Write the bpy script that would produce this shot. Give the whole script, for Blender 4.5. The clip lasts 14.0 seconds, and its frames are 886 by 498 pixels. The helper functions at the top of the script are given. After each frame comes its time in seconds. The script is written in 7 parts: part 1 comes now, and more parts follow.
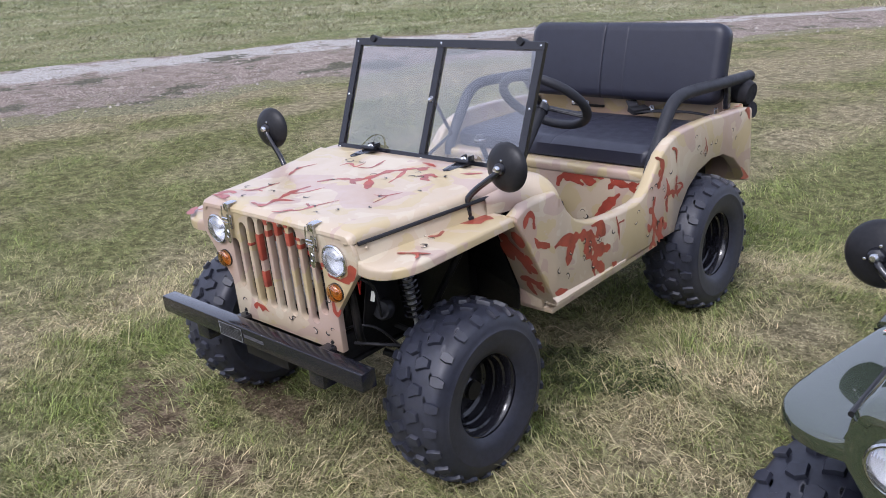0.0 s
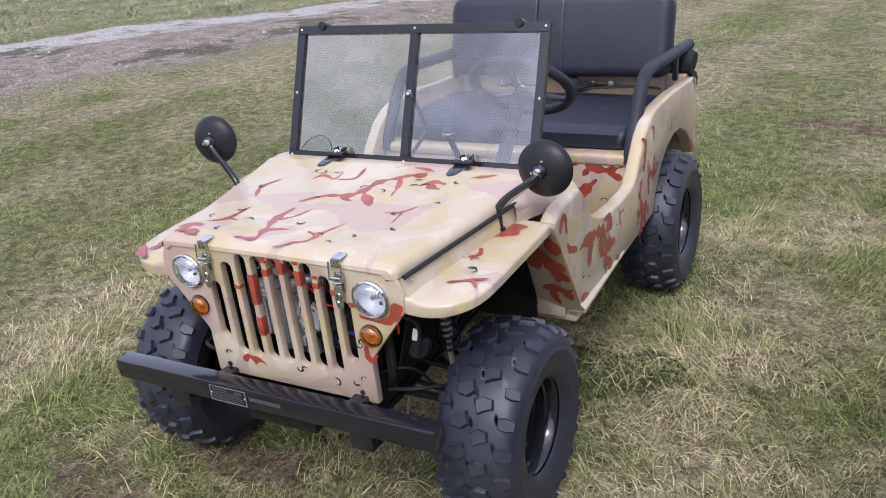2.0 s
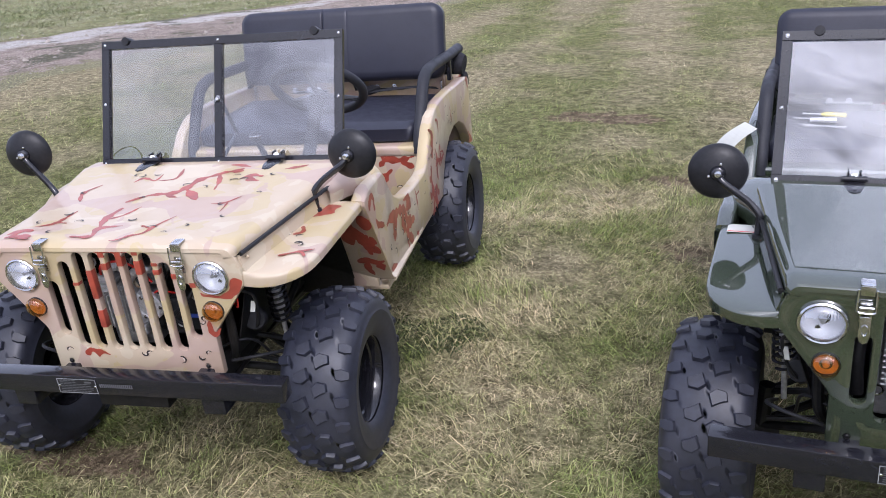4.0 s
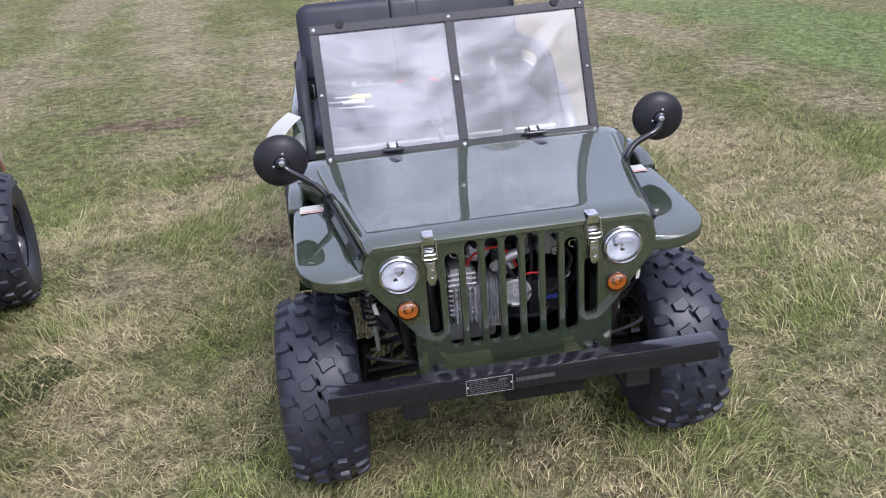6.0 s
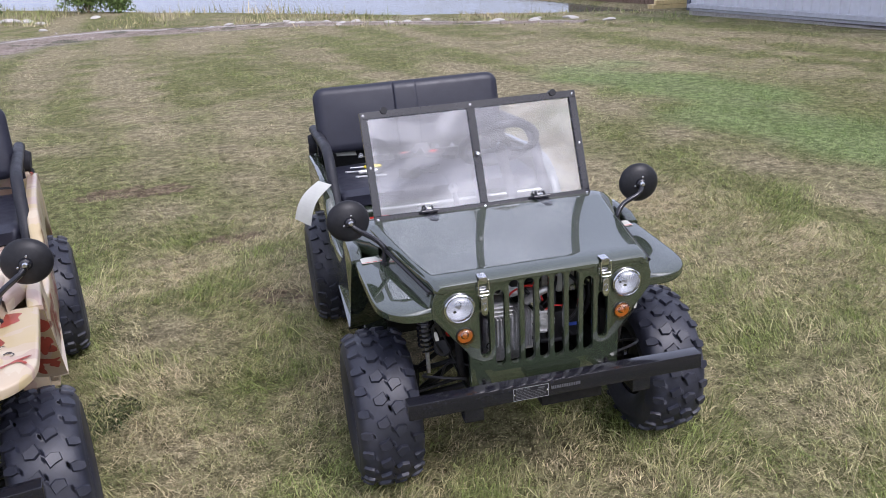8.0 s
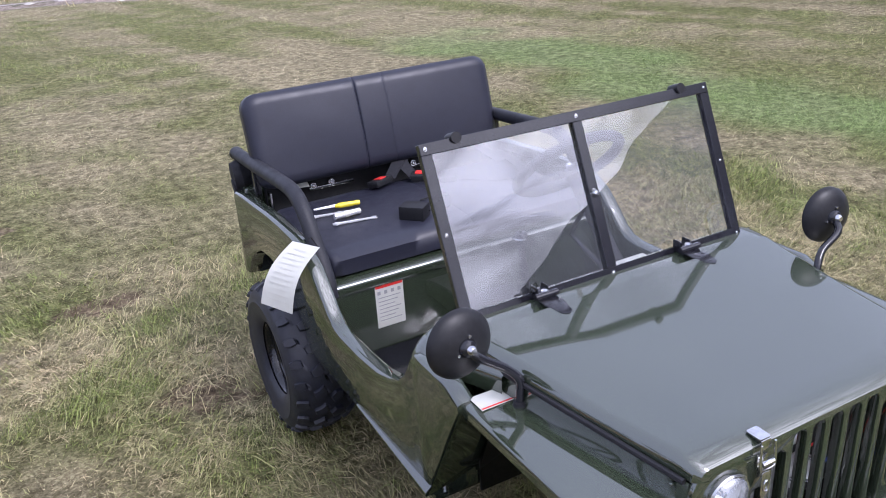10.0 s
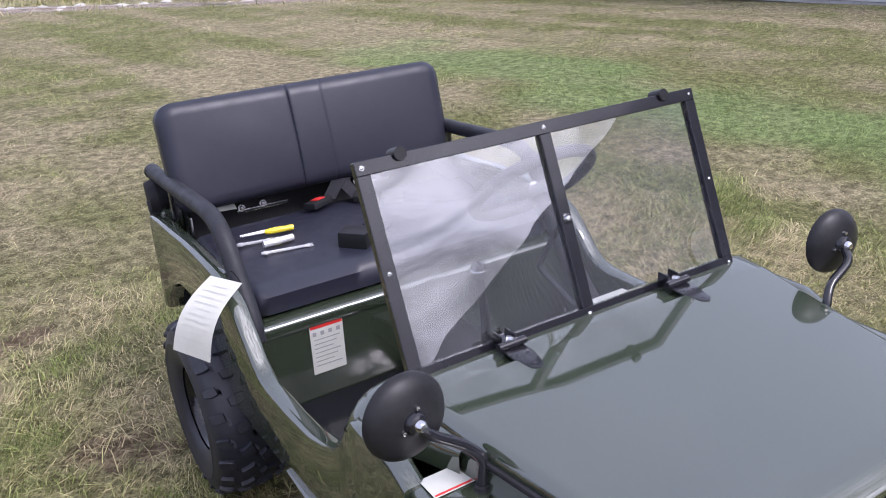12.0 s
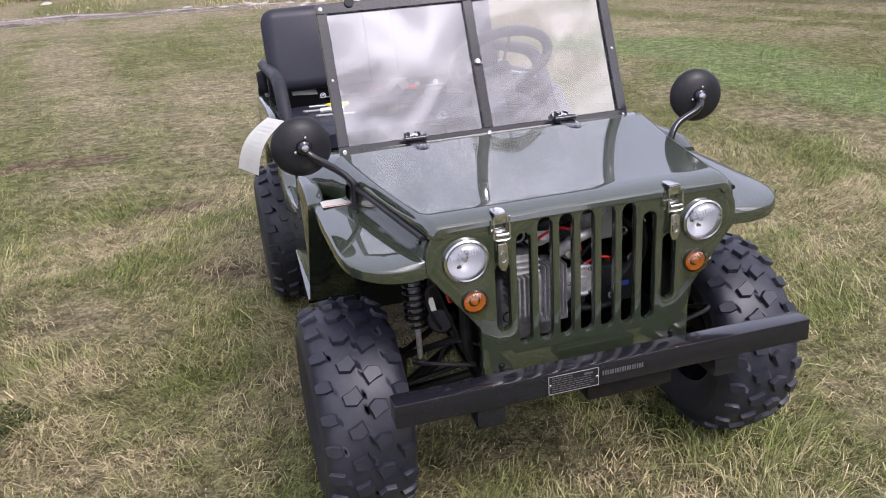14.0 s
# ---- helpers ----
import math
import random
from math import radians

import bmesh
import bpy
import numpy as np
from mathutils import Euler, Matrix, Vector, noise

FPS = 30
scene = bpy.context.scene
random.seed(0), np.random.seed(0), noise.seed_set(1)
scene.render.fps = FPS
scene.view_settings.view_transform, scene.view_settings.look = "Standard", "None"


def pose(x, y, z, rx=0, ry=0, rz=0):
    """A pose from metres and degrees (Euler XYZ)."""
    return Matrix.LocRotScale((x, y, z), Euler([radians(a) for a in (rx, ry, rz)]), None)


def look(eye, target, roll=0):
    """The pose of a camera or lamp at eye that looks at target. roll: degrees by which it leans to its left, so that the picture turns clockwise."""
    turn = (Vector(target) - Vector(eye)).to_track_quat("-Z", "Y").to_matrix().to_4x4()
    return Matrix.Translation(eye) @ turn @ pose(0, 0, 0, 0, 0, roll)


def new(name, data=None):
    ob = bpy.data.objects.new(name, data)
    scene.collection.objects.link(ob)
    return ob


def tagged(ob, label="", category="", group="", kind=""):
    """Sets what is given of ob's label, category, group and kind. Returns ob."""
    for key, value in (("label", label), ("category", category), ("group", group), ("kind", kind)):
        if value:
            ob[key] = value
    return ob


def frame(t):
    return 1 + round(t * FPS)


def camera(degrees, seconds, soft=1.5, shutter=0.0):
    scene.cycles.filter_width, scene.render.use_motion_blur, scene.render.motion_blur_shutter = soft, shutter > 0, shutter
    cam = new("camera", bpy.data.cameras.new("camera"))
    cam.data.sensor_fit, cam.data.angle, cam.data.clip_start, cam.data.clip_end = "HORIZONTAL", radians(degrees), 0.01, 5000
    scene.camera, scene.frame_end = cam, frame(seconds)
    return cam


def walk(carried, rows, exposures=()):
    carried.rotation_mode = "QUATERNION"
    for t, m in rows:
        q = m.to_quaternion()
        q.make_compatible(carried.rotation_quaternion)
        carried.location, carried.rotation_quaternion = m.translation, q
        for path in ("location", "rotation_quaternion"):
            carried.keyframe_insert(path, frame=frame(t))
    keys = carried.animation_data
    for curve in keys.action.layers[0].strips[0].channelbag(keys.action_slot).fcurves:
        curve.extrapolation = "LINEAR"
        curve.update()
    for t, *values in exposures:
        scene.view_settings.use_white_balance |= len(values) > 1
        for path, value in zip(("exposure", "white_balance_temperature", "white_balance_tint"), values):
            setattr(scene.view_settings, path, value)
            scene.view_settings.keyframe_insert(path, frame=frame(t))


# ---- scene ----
# ---------------------------------------------------------------- camera
cam = camera(55.39, 14.0, soft=0.95)
PATH = [
    (0, (0.204, -1.245, 1.574), (-1.300, -0.127, 0.875), -3.33),
    (0.5, (0.280, -1.441, 1.621), (-1.180, -0.263, 0.929), -3.55),
    (1, (0.200, -1.640, 1.666), (-1.162, -0.356, 0.964), -3.34),
    (1.5, (-0.086, -1.547, 1.658), (-1.377, -0.209, 0.920), -3.96),
    (2, (-0.471, -1.419, 1.600), (-1.645, -0.002, 0.817), -4.35),
    (2.2, (-0.631, -1.382, 1.557), (-1.757, 0.071, 0.770), -4.41),
    (4.3, (-0.337, -1.788, 1.625), (-0.881, -0.034, 0.832), -4.11),
    (4.5, (-0.342, -1.795, 1.628), (-0.698, -0.001, 0.819), -4.29),
    (5, (-0.354, -1.804, 1.634), (-0.360, 0.012, 0.796), -4.53),
    (5.5, (-0.363, -1.802, 1.634), (-0.162, -0.006, 0.777), -3.77),
    (6, (-0.410, -1.848, 1.649), (-0.169, -0.049, 0.809), -3.27),
    (6.5, (-0.447, -2.019, 1.691), (-0.214, -0.194, 0.907), -2.93),
    (7, (-0.491, -2.282, 1.798), (-0.280, -0.430, 1.072), -2.75),
    (7.5, (-0.641, -2.390, 1.853), (-0.320, -0.546, 1.148), -2.20),
    (7.7, (-0.738, -2.384, 1.856), (-0.372, -0.550, 1.148), -2.14),
    (9.8, (-1.258, -1.021, 1.752), (-0.413, 0.611, 0.965), -2.41),
    (10, (-1.248, -0.827, 1.742), (-0.380, 0.788, 0.943), -2.46),
    (10.5, (-1.206, -0.367, 1.701), (-0.228, 1.169, 0.874), -2.21),
    (11, (-1.149, -0.095, 1.654), (-0.098, 1.389, 0.820), -2.37),
    (11.5, (-1.106, -0.203, 1.663), (-0.069, 1.293, 0.834), -1.98),
    (12, (-1.065, -0.537, 1.648), (-0.096, 1.032, 0.874), -1.68),
    (12.5, (-1.094, -0.930, 1.648), (-0.167, 0.686, 0.921), -0.80),
    (13, (-1.016, -1.243, 1.580), (-0.189, 0.431, 0.863), -0.92),
    (13.5, (-0.911, -1.476, 1.519), (-0.209, 0.257, 0.807), -1.47),
    (14, (-0.762, -1.595, 1.414), (-0.264, 0.199, 0.683), -2.70),
]
walk(cam, [(t, look(e, g, r)) for t, e, g, r in PATH], exposures=[(0.0, -1.17, 5900, 19), (2.2, -1.10, 5880, 20), (4.3, -1.02, 5900, 21), (5.0, -1.02, 5900, 21), (7.0, -1.03, 5980, 21), (7.5, -1.14, 6040, 21), (9.8, -0.96, 5850, 24), (11.0, -0.72, 5830, 24), (12.5, -1.00, 6180, 24), (14.0, -1.05, 6330, 24)])

# ---------------------------------------------------------------- world and sun
SUN_ELEV, SUN_TURN = 50.0, 155.0
world = bpy.data.worlds.new("sky")
scene.world = world
world.use_nodes = True
wn, wl = world.node_tree.nodes, world.node_tree.links
wn.clear()
w_out = wn.new("ShaderNodeOutputWorld")
w_bg = wn.new("ShaderNodeBackground")
w_sky = wn.new("ShaderNodeTexSky")
w_sky.sky_type, w_sky.sun_disc = "NISHITA", False
w_sky.sun_elevation, w_sky.sun_rotation = radians(SUN_ELEV), radians(SUN_TURN)
w_bg.inputs["Strength"].default_value = 0.15
# broken cloud over the whole sky
w_tc = wn.new("ShaderNodeTexCoord")
w_map = wn.new("ShaderNodeMapping")
w_map.inputs["Scale"].default_value = (1.0, 1.0, 2.2)
w_map.inputs["Location"].default_value = (2.56, -2.5, -3.91)
w_noise = wn.new("ShaderNodeTexNoise")
w_noise.inputs["Scale"].default_value = 2.6
w_noise.inputs["Detail"].default_value = 7
w_noise.inputs["Roughness"].default_value = 0.58
w_noise.inputs["Distortion"].default_value = 0.5
w_ramp = wn.new("ShaderNodeValToRGB")
w_ramp.color_ramp.elements[0].position, w_ramp.color_ramp.elements[1].position = 0.10, 0.34
w_cloud = wn.new("ShaderNodeMix")
w_cloud.data_type = "RGBA"
wl.new(w_tc.outputs["Generated"], w_map.inputs["Vector"])
wl.new(w_map.outputs["Vector"], w_noise.inputs["Vector"])
wl.new(w_noise.outputs["Fac"], w_ramp.inputs["Fac"])
wl.new(w_ramp.outputs["Color"], w_cloud.inputs["Factor"])
wl.new(w_sky.outputs["Color"], w_cloud.inputs["A"])
# cloud is brightest round the veiled sun
w_dot = wn.new("ShaderNodeVectorMath")
w_dot.operation = "DOT_PRODUCT"
w_dot.inputs[1].default_value = (math.sin(radians(SUN_TURN)) * math.cos(radians(SUN_ELEV)), math.cos(radians(SUN_TURN)) * math.cos(radians(SUN_ELEV)), math.sin(radians(SUN_ELEV)))
w_glow = wn.new("ShaderNodeValToRGB")
w_glow.color_ramp.elements[0].position, w_glow.color_ramp.elements[0].color = 0.0, (0.268, 0.296, 0.352, 1)
w_glow.color_ramp.elements[1].position, w_glow.color_ramp.elements[1].color = 1.0, (1.1, 1.1, 1.1, 1)
for p, c in ((0.60, (0.268, 0.292, 0.340, 1)), (0.78, (0.35, 0.36, 0.38, 1)), (0.88, (0.60, 0.61, 0.63, 1)), (0.945, (0.82, 0.82, 0.82, 1))):
    w_glow.color_ramp.elements.new(p).color = c
# billows: thicker and thinner cloud
w_billow = wn.new("ShaderNodeTexNoise")
w_billow.inputs["Scale"].default_value = 4.2
w_billow.inputs["Detail"].default_value = 9
w_billow.inputs["Roughness"].default_value = 0.6
w_billow.inputs["Distortion"].default_value = 1.6
wl.new(w_map.outputs["Vector"], w_billow.inputs["Vector"])
w_thick = wn.new("ShaderNodeMapRange")
w_thick.inputs["From Min"].default_value, w_thick.inputs["From Max"].default_value = 0.39, 0.61
w_thick.inputs["To Min"].default_value, w_thick.inputs["To Max"].default_value = 0.60, 1.62
wl.new(w_billow.outputs["Fac"], w_thick.inputs["Value"])
w_lit = wn.new("ShaderNodeVectorMath")
w_lit.operation = "SCALE"
wl.new(w_glow.outputs["Color"], w_lit.inputs[0])
w_near = wn.new("ShaderNodeMapRange")
w_near.inputs["From Min"].default_value, w_near.inputs["From Max"].default_value = 0.55, 0.85
w_calm = wn.new("ShaderNodeMix")
w_calm.inputs["A"].default_value = 1.0
wl.new(w_dot.outputs["Value"], w_near.inputs["Value"])
wl.new(w_near.outputs["Result"], w_calm.inputs["Factor"])
wl.new(w_thick.outputs["Result"], w_calm.inputs["B"])
wl.new(w_calm.outputs["Result"], w_lit.inputs["Scale"])
w_gain = wn.new("ShaderNodeVectorMath")
w_gain.operation = "SCALE"
w_gain.inputs["Scale"].default_value = 48.0
wl.new(w_tc.outputs["Generated"], w_dot.inputs[0])
wl.new(w_dot.outputs["Value"], w_glow.inputs["Fac"])
wl.new(w_lit.outputs["Vector"], w_gain.inputs[0])
wl.new(w_gain.outputs["Vector"], w_cloud.inputs["B"])
wl.new(w_cloud.outputs["Result"], w_bg.inputs["Color"])
wl.new(w_bg.outputs["Background"], w_out.inputs["Surface"])

sun_data = bpy.data.lights.new("sun", "SUN")
sun_data.energy, sun_data.angle, sun_data.color = 3.6, radians(15), (1.0, 0.97, 0.93)
sun = new("sun", sun_data)
sun_dir = Vector((math.sin(radians(SUN_TURN)) * math.cos(radians(SUN_ELEV)),
                  math.cos(radians(SUN_TURN)) * math.cos(radians(SUN_ELEV)), math.sin(radians(SUN_ELEV))))
sun.matrix_world = look(sun_dir * 30, (0, 0, 0))


# ---------------------------------------------------------------- materials
def shader(name):
    m = bpy.data.materials.new(name)
    m.use_nodes = True
    m.node_tree.nodes.clear()
    n, l = m.node_tree.nodes, m.node_tree.links
    out = n.new("ShaderNodeOutputMaterial")
    b = n.new("ShaderNodeBsdfPrincipled")
    l.new(b.outputs["BSDF"], out.inputs["Surface"])
    return m, n, l, b


def coords(n):
    return n.new("ShaderNodeTexCoord").outputs["Object"]


def noise_of(n, l, vec, scale, detail=4.0, rough=0.55, distort=0.0):
    t = n.new("ShaderNodeTexNoise")
    t.inputs["Scale"].default_value, t.inputs["Detail"].default_value = scale, detail
    t.inputs["Roughness"].default_value, t.inputs["Distortion"].default_value = rough, distort
    if vec is not None:
        l.new(vec, t.inputs["Vector"])
    return t.outputs["Fac"]


def ramp_of(n, l, fac, stops):
    r = n.new("ShaderNodeValToRGB")
    e = r.color_ramp.elements
    while len(e) < len(stops):
        e.new(0.5)
    for k, (p, c) in zip(e, stops):
        k.position = p
        k.color = (*c, 1) if len(c) == 3 else c
    l.new(fac, r.inputs["Fac"])
    return r.outputs["Color"]


def mix_of(n, l, fac, a, b, mode="MIX"):
    m = n.new("ShaderNodeMix")
    m.data_type, m.blend_type = "RGBA", mode
    for key, v in (("Factor", fac), ("A", a), ("B", b)):
        if isinstance(v, (int, float)):
            m.inputs[key].default_value = v
        elif isinstance(v, tuple):
            m.inputs[key].default_value = (*v, 1)
        else:
            l.new(v, m.inputs[key])
    return m.outputs["Result"]


def math_of(n, l, op, a, b=0.0):
    m = n.new("ShaderNodeMath")
    m.operation = op
    for i, v in enumerate((a, b)):
        if isinstance(v, (int, float)):
            m.inputs[i].default_value = v
        else:
            l.new(v, m.inputs[i])
    return m.outputs[0]


def bump_of(n, l, b, height, strength=0.3, dist=0.002):
    k = n.new("ShaderNodeBump")
    k.inputs["Strength"].default_value, k.inputs["Distance"].default_value = strength, dist
    l.new(height, k.inputs["Height"])
    l.new(k.outputs["Normal"], b.inputs["Normal"])


def plain(name, color, rough=0.5, metal=0.0, vary=0.25, scale=40.0, bump=0.15, dirt=None, coat=0.0, spec=0.5):
    """A surface with fine grain, larger soft stains and a little relief."""
    m, n, l, b = shader(name)
    v = coords(n)
    fine, big = noise_of(n, l, v, scale, 5), noise_of(n, l, v, scale * 0.08, 3)
    dark = tuple(c * (1 - vary) for c in color)
    light = tuple(min(1, c * (1 + vary)) for c in color)
    col = ramp_of(n, l, fine, [(0.3, dark), (0.7, light)])
    col = mix_of(n, l, ramp_of(n, l, big, [(0.45, (0, 0, 0)), (0.75, (0.6, 0.6, 0.6))]), col, dirt or dark)
    l.new(col, b.inputs["Base Color"])
    l.new(ramp_of(n, l, big, [(0.3, (rough * 0.85,) * 3), (0.75, (min(1, rough * 1.2),) * 3)]), b.inputs["Roughness"])
    b.inputs["Metallic"].default_value = metal
    b.inputs["Specular IOR Level"].default_value = spec
    b.inputs["Coat Weight"].default_value = coat
    b.inputs["Coat Roughness"].default_value = 0.06
    if bump:
        bump_of(n, l, b, fine, bump, 0.001)
    return m


def green_paint():
    m, n, l, b = shader("olive_green_gloss_paint")
    v = coords(n)
    l.new(ramp_of(n, l, noise_of(n, l, v, 3.0, 3), [(0.3, (0.026, 0.036, 0.021)), (0.7, (0.034, 0.045, 0.027))]), b.inputs["Base Color"])
    b.inputs["Roughness"].default_value = 0.5
    b.inputs["Specular IOR Level"].default_value = 0.12
    l.new(ramp_of(n, l, noise_of(n, l, v, 5.0, 4), [(0.35, (0.025,) * 3), (0.75, (0.06,) * 3)]), b.inputs["Coat Roughness"])
    b.inputs["Coat Weight"].default_value = 1.0
    b.inputs["Coat IOR"].default_value = 2.15
    return m


def camo_paint():
    """Sand paint with pale and mauve clouds."""
    m, n, l, b = shader("desert_camouflage_paint")
    v = coords(n)
    col = ramp_of(n, l, noise_of(n, l, v, 7.0, 3, 0.45, 0.6), [(0.0, (0.445, 0.350, 0.188)), (0.47, (0.465, 0.370, 0.212)), (0.48, (0.475, 0.383, 0.270)), (0.60, (0.49, 0.395, 0.283)), (0.61, (0.52, 0.442, 0.322)), (1.0, (0.53, 0.452, 0.333))])
    mauve = ramp_of(n, l, noise_of(n, l, v, 5.2, 2, 0.45, 0.9), [(0.545, (0, 0, 0)), (0.553, (1, 1, 1))])
    col = mix_of(n, l, math_of(n, l, "MULTIPLY", mauve, 0.75), col, (0.42, 0.30, 0.25))
    l.new(col, b.inputs["Base Color"])
    l.new(ramp_of(n, l, noise_of(n, l, v, 14.0, 4), [(0.3, (0.30,) * 3), (0.7, (0.45,) * 3)]), b.inputs["Roughness"])
    b.inputs["Coat Weight"].default_value, b.inputs["Coat Roughness"].default_value = 0.35, 0.12
    bump_of(n, l, b, noise_of(n, l, v, 180.0, 3), 0.08, 0.001)
    return m


def clear_sheet():
    """Thin clear plastic sheet: lets most light straight through, mirrors the rest, a little scuffed."""
    m = bpy.data.materials.new("clear_plastic_sheet")
    m.use_nodes = True
    m.node_tree.nodes.clear()
    n, l = m.node_tree.nodes, m.node_tree.links
    out, mx = n.new("ShaderNodeOutputMaterial"), n.new("ShaderNodeMixShader")
    tr, gl, fr = n.new("ShaderNodeBsdfTransparent"), n.new("ShaderNodeBsdfGlossy"), n.new("ShaderNodeLayerWeight")
    haze, df = n.new("ShaderNodeMixShader"), n.new("ShaderNodeBsdfDiffuse")
    tr.inputs["Color"].default_value = (0.93, 0.94, 0.95, 1)
    gl.inputs["Roughness"].default_value = 0.015
    df.inputs["Color"].default_value = (0.8, 0.82, 0.85, 1)
    v = coords(n)
    k = n.new("ShaderNodeBump")
    k.inputs["Strength"].default_value, k.inputs["Distance"].default_value = 0.05, 0.010
    l.new(noise_of(n, l, v, 5.0, 1, 0.4, 0.8), k.inputs["Height"])
    l.new(k.outputs["Normal"], gl.inputs["Normal"])
    fac = math_of(n, l, "ADD", math_of(n, l, "MULTIPLY", math_of(n, l, "POWER", fr.outputs["Facing"], 3.0), 0.65), 0.22)
    scuff = ramp_of(n, l, noise_of(n, l, v, 7.0, 3, 0.6), [(0.35, (0.015,) * 3), (0.8, (0.05,) * 3)])
    l.new(scuff, haze.inputs["Fac"])
    l.new(tr.outputs["BSDF"], haze.inputs[1])
    l.new(df.outputs["BSDF"], haze.inputs[2])
    l.new(fac, mx.inputs["Fac"])
    l.new(haze.outputs["Shader"], mx.inputs[1])
    l.new(gl.outputs["BSDF"], mx.inputs[2])
    l.new(mx.outputs["Shader"], out.inputs["Surface"])
    return m


def clear_back():
    """The far face of a clear sheet: it only lets light through."""
    m = bpy.data.materials.new("clear_plastic_back")
    m.use_nodes = True
    m.node_tree.nodes.clear()
    n, l = m.node_tree.nodes, m.node_tree.links
    out, tr = n.new("ShaderNodeOutputMaterial"), n.new("ShaderNodeBsdfTransparent")
    tr.inputs["Color"].default_value = (0.97, 0.97, 0.98, 1)
    l.new(tr.outputs["BSDF"], out.inputs["Surface"])
    return m


def lens_glass(name, color=(1, 1, 1), rough=0.02, gloss=0.06, ribs=0.4):
    """A thin moulded lens: tinted see-through with a gloss."""
    m = bpy.data.materials.new(name)
    m.use_nodes = True
    m.node_tree.nodes.clear()
    n, l = m.node_tree.nodes, m.node_tree.links
    out, mx = n.new("ShaderNodeOutputMaterial"), n.new("ShaderNodeMixShader")
    tr, gl, lw = n.new("ShaderNodeBsdfTransparent"), n.new("ShaderNodeBsdfGlossy"), n.new("ShaderNodeLayerWeight")
    tr.inputs["Color"].default_value = (*color, 1)
    gl.inputs["Roughness"].default_value = rough
    w = n.new("ShaderNodeTexWave")
    w.inputs["Scale"].default_value = 55.0
    l.new(coords(n), w.inputs["Vector"])
    k = n.new("ShaderNodeBump")
    k.inputs["Strength"].default_value, k.inputs["Distance"].default_value = ribs, 0.001
    l.new(w.outputs["Fac"], k.inputs["Height"])
    l.new(k.outputs["Normal"], gl.inputs["Normal"])
    l.new(math_of(n, l, "ADD", math_of(n, l, "MULTIPLY", math_of(n, l, "POWER", lw.outputs["Facing"], 3.0), 0.6), gloss), mx.inputs["Fac"])
    l.new(tr.outputs["BSDF"], mx.inputs[1])
    l.new(gl.outputs["BSDF"], mx.inputs[2])
    l.new(mx.outputs["Shader"], out.inputs["Surface"])
    return m


def lawn_soil():
    """Thatch and soil under the blades: straw, moss green and bare brown in patches of several sizes."""
    m, n, l, b = shader("lawn_thatch_and_soil")
    v = coords(n)
    mid, fine = noise_of(n, l, v, 3.0, 5, 0.6), noise_of(n, l, v, 70.0, 6, 0.75)
    straw = ramp_of(n, l, fine, [(0.36, (0.145, 0.117, 0.066)), (0.5, (0.285, 0.245, 0.147)), (0.64, (0.50, 0.44, 0.28))])
    green = ramp_of(n, l, fine, [(0.36, (0.072, 0.075, 0.028)), (0.5, (0.172, 0.173, 0.068)), (0.64, (0.33, 0.32, 0.15))])
    q = n.new("ShaderNodeAttribute")
    q.attribute_name = "dry"
    blend = ramp_of(n, l, mix_of(n, l, 0.35, q.outputs["Fac"], mid), [(0.28, (0, 0, 0)), (0.74, (1, 1, 1))])
    col = mix_of(n, l, blend, green, straw)
    a = n.new("ShaderNodeAttribute")
    a.attribute_name = "lush"
    lush = ramp_of(n, l, fine, [(0.36, (0.065, 0.098, 0.030)), (0.5, (0.175, 0.245, 0.085)), (0.64, (0.34, 0.42, 0.18))])
    col = mix_of(n, l, a.outputs["Fac"], col, lush)
    bare = ramp_of(n, l, noise_of(n, l, v, 1.7, 5, 0.65), [(0.66, (0, 0, 0)), (0.76, (0.85, 0.85, 0.85))])
    col = mix_of(n, l, bare, col, (0.13, 0.088, 0.055))
    e = n.new("ShaderNodeAttribute")
    e.attribute_name = "bare"
    worn = ramp_of(n, l, math_of(n, l, "ADD", e.outputs["Fac"], math_of(n, l, "MULTIPLY", math_of(n, l, "SUBTRACT", noise_of(n, l, v, 9.0, 6, 0.7), 0.5), 1.6)), [(0.38, (0, 0, 0)), (0.58, (0.95, 0.95, 0.95))])
    earth = ramp_of(n, l, fine, [(0.36, (0.085, 0.060, 0.038)), (0.5, (0.19, 0.138, 0.09)), (0.64, (0.33, 0.255, 0.175))])
    col = mix_of(n, l, worn, col, earth)
    tuft = ramp_of(n, l, noise_of(n, l, v, 13.0, 4, 0.65), [(0.36, (0.42, 0.42, 0.38)), (0.50, (0.72, 0.72, 0.70)), (0.64, (1.15, 1.15, 1.15))])
    col = mix_of(n, l, 1.0, col, tuft, "MULTIPLY")
    l.new(col, b.inputs["Base Color"])
    b.inputs["Roughness"].default_value = 0.95
    b.inputs["Specular IOR Level"].default_value = 0.15
    bump_of(n, l, b, fine, 0.9, 0.02)
    return m


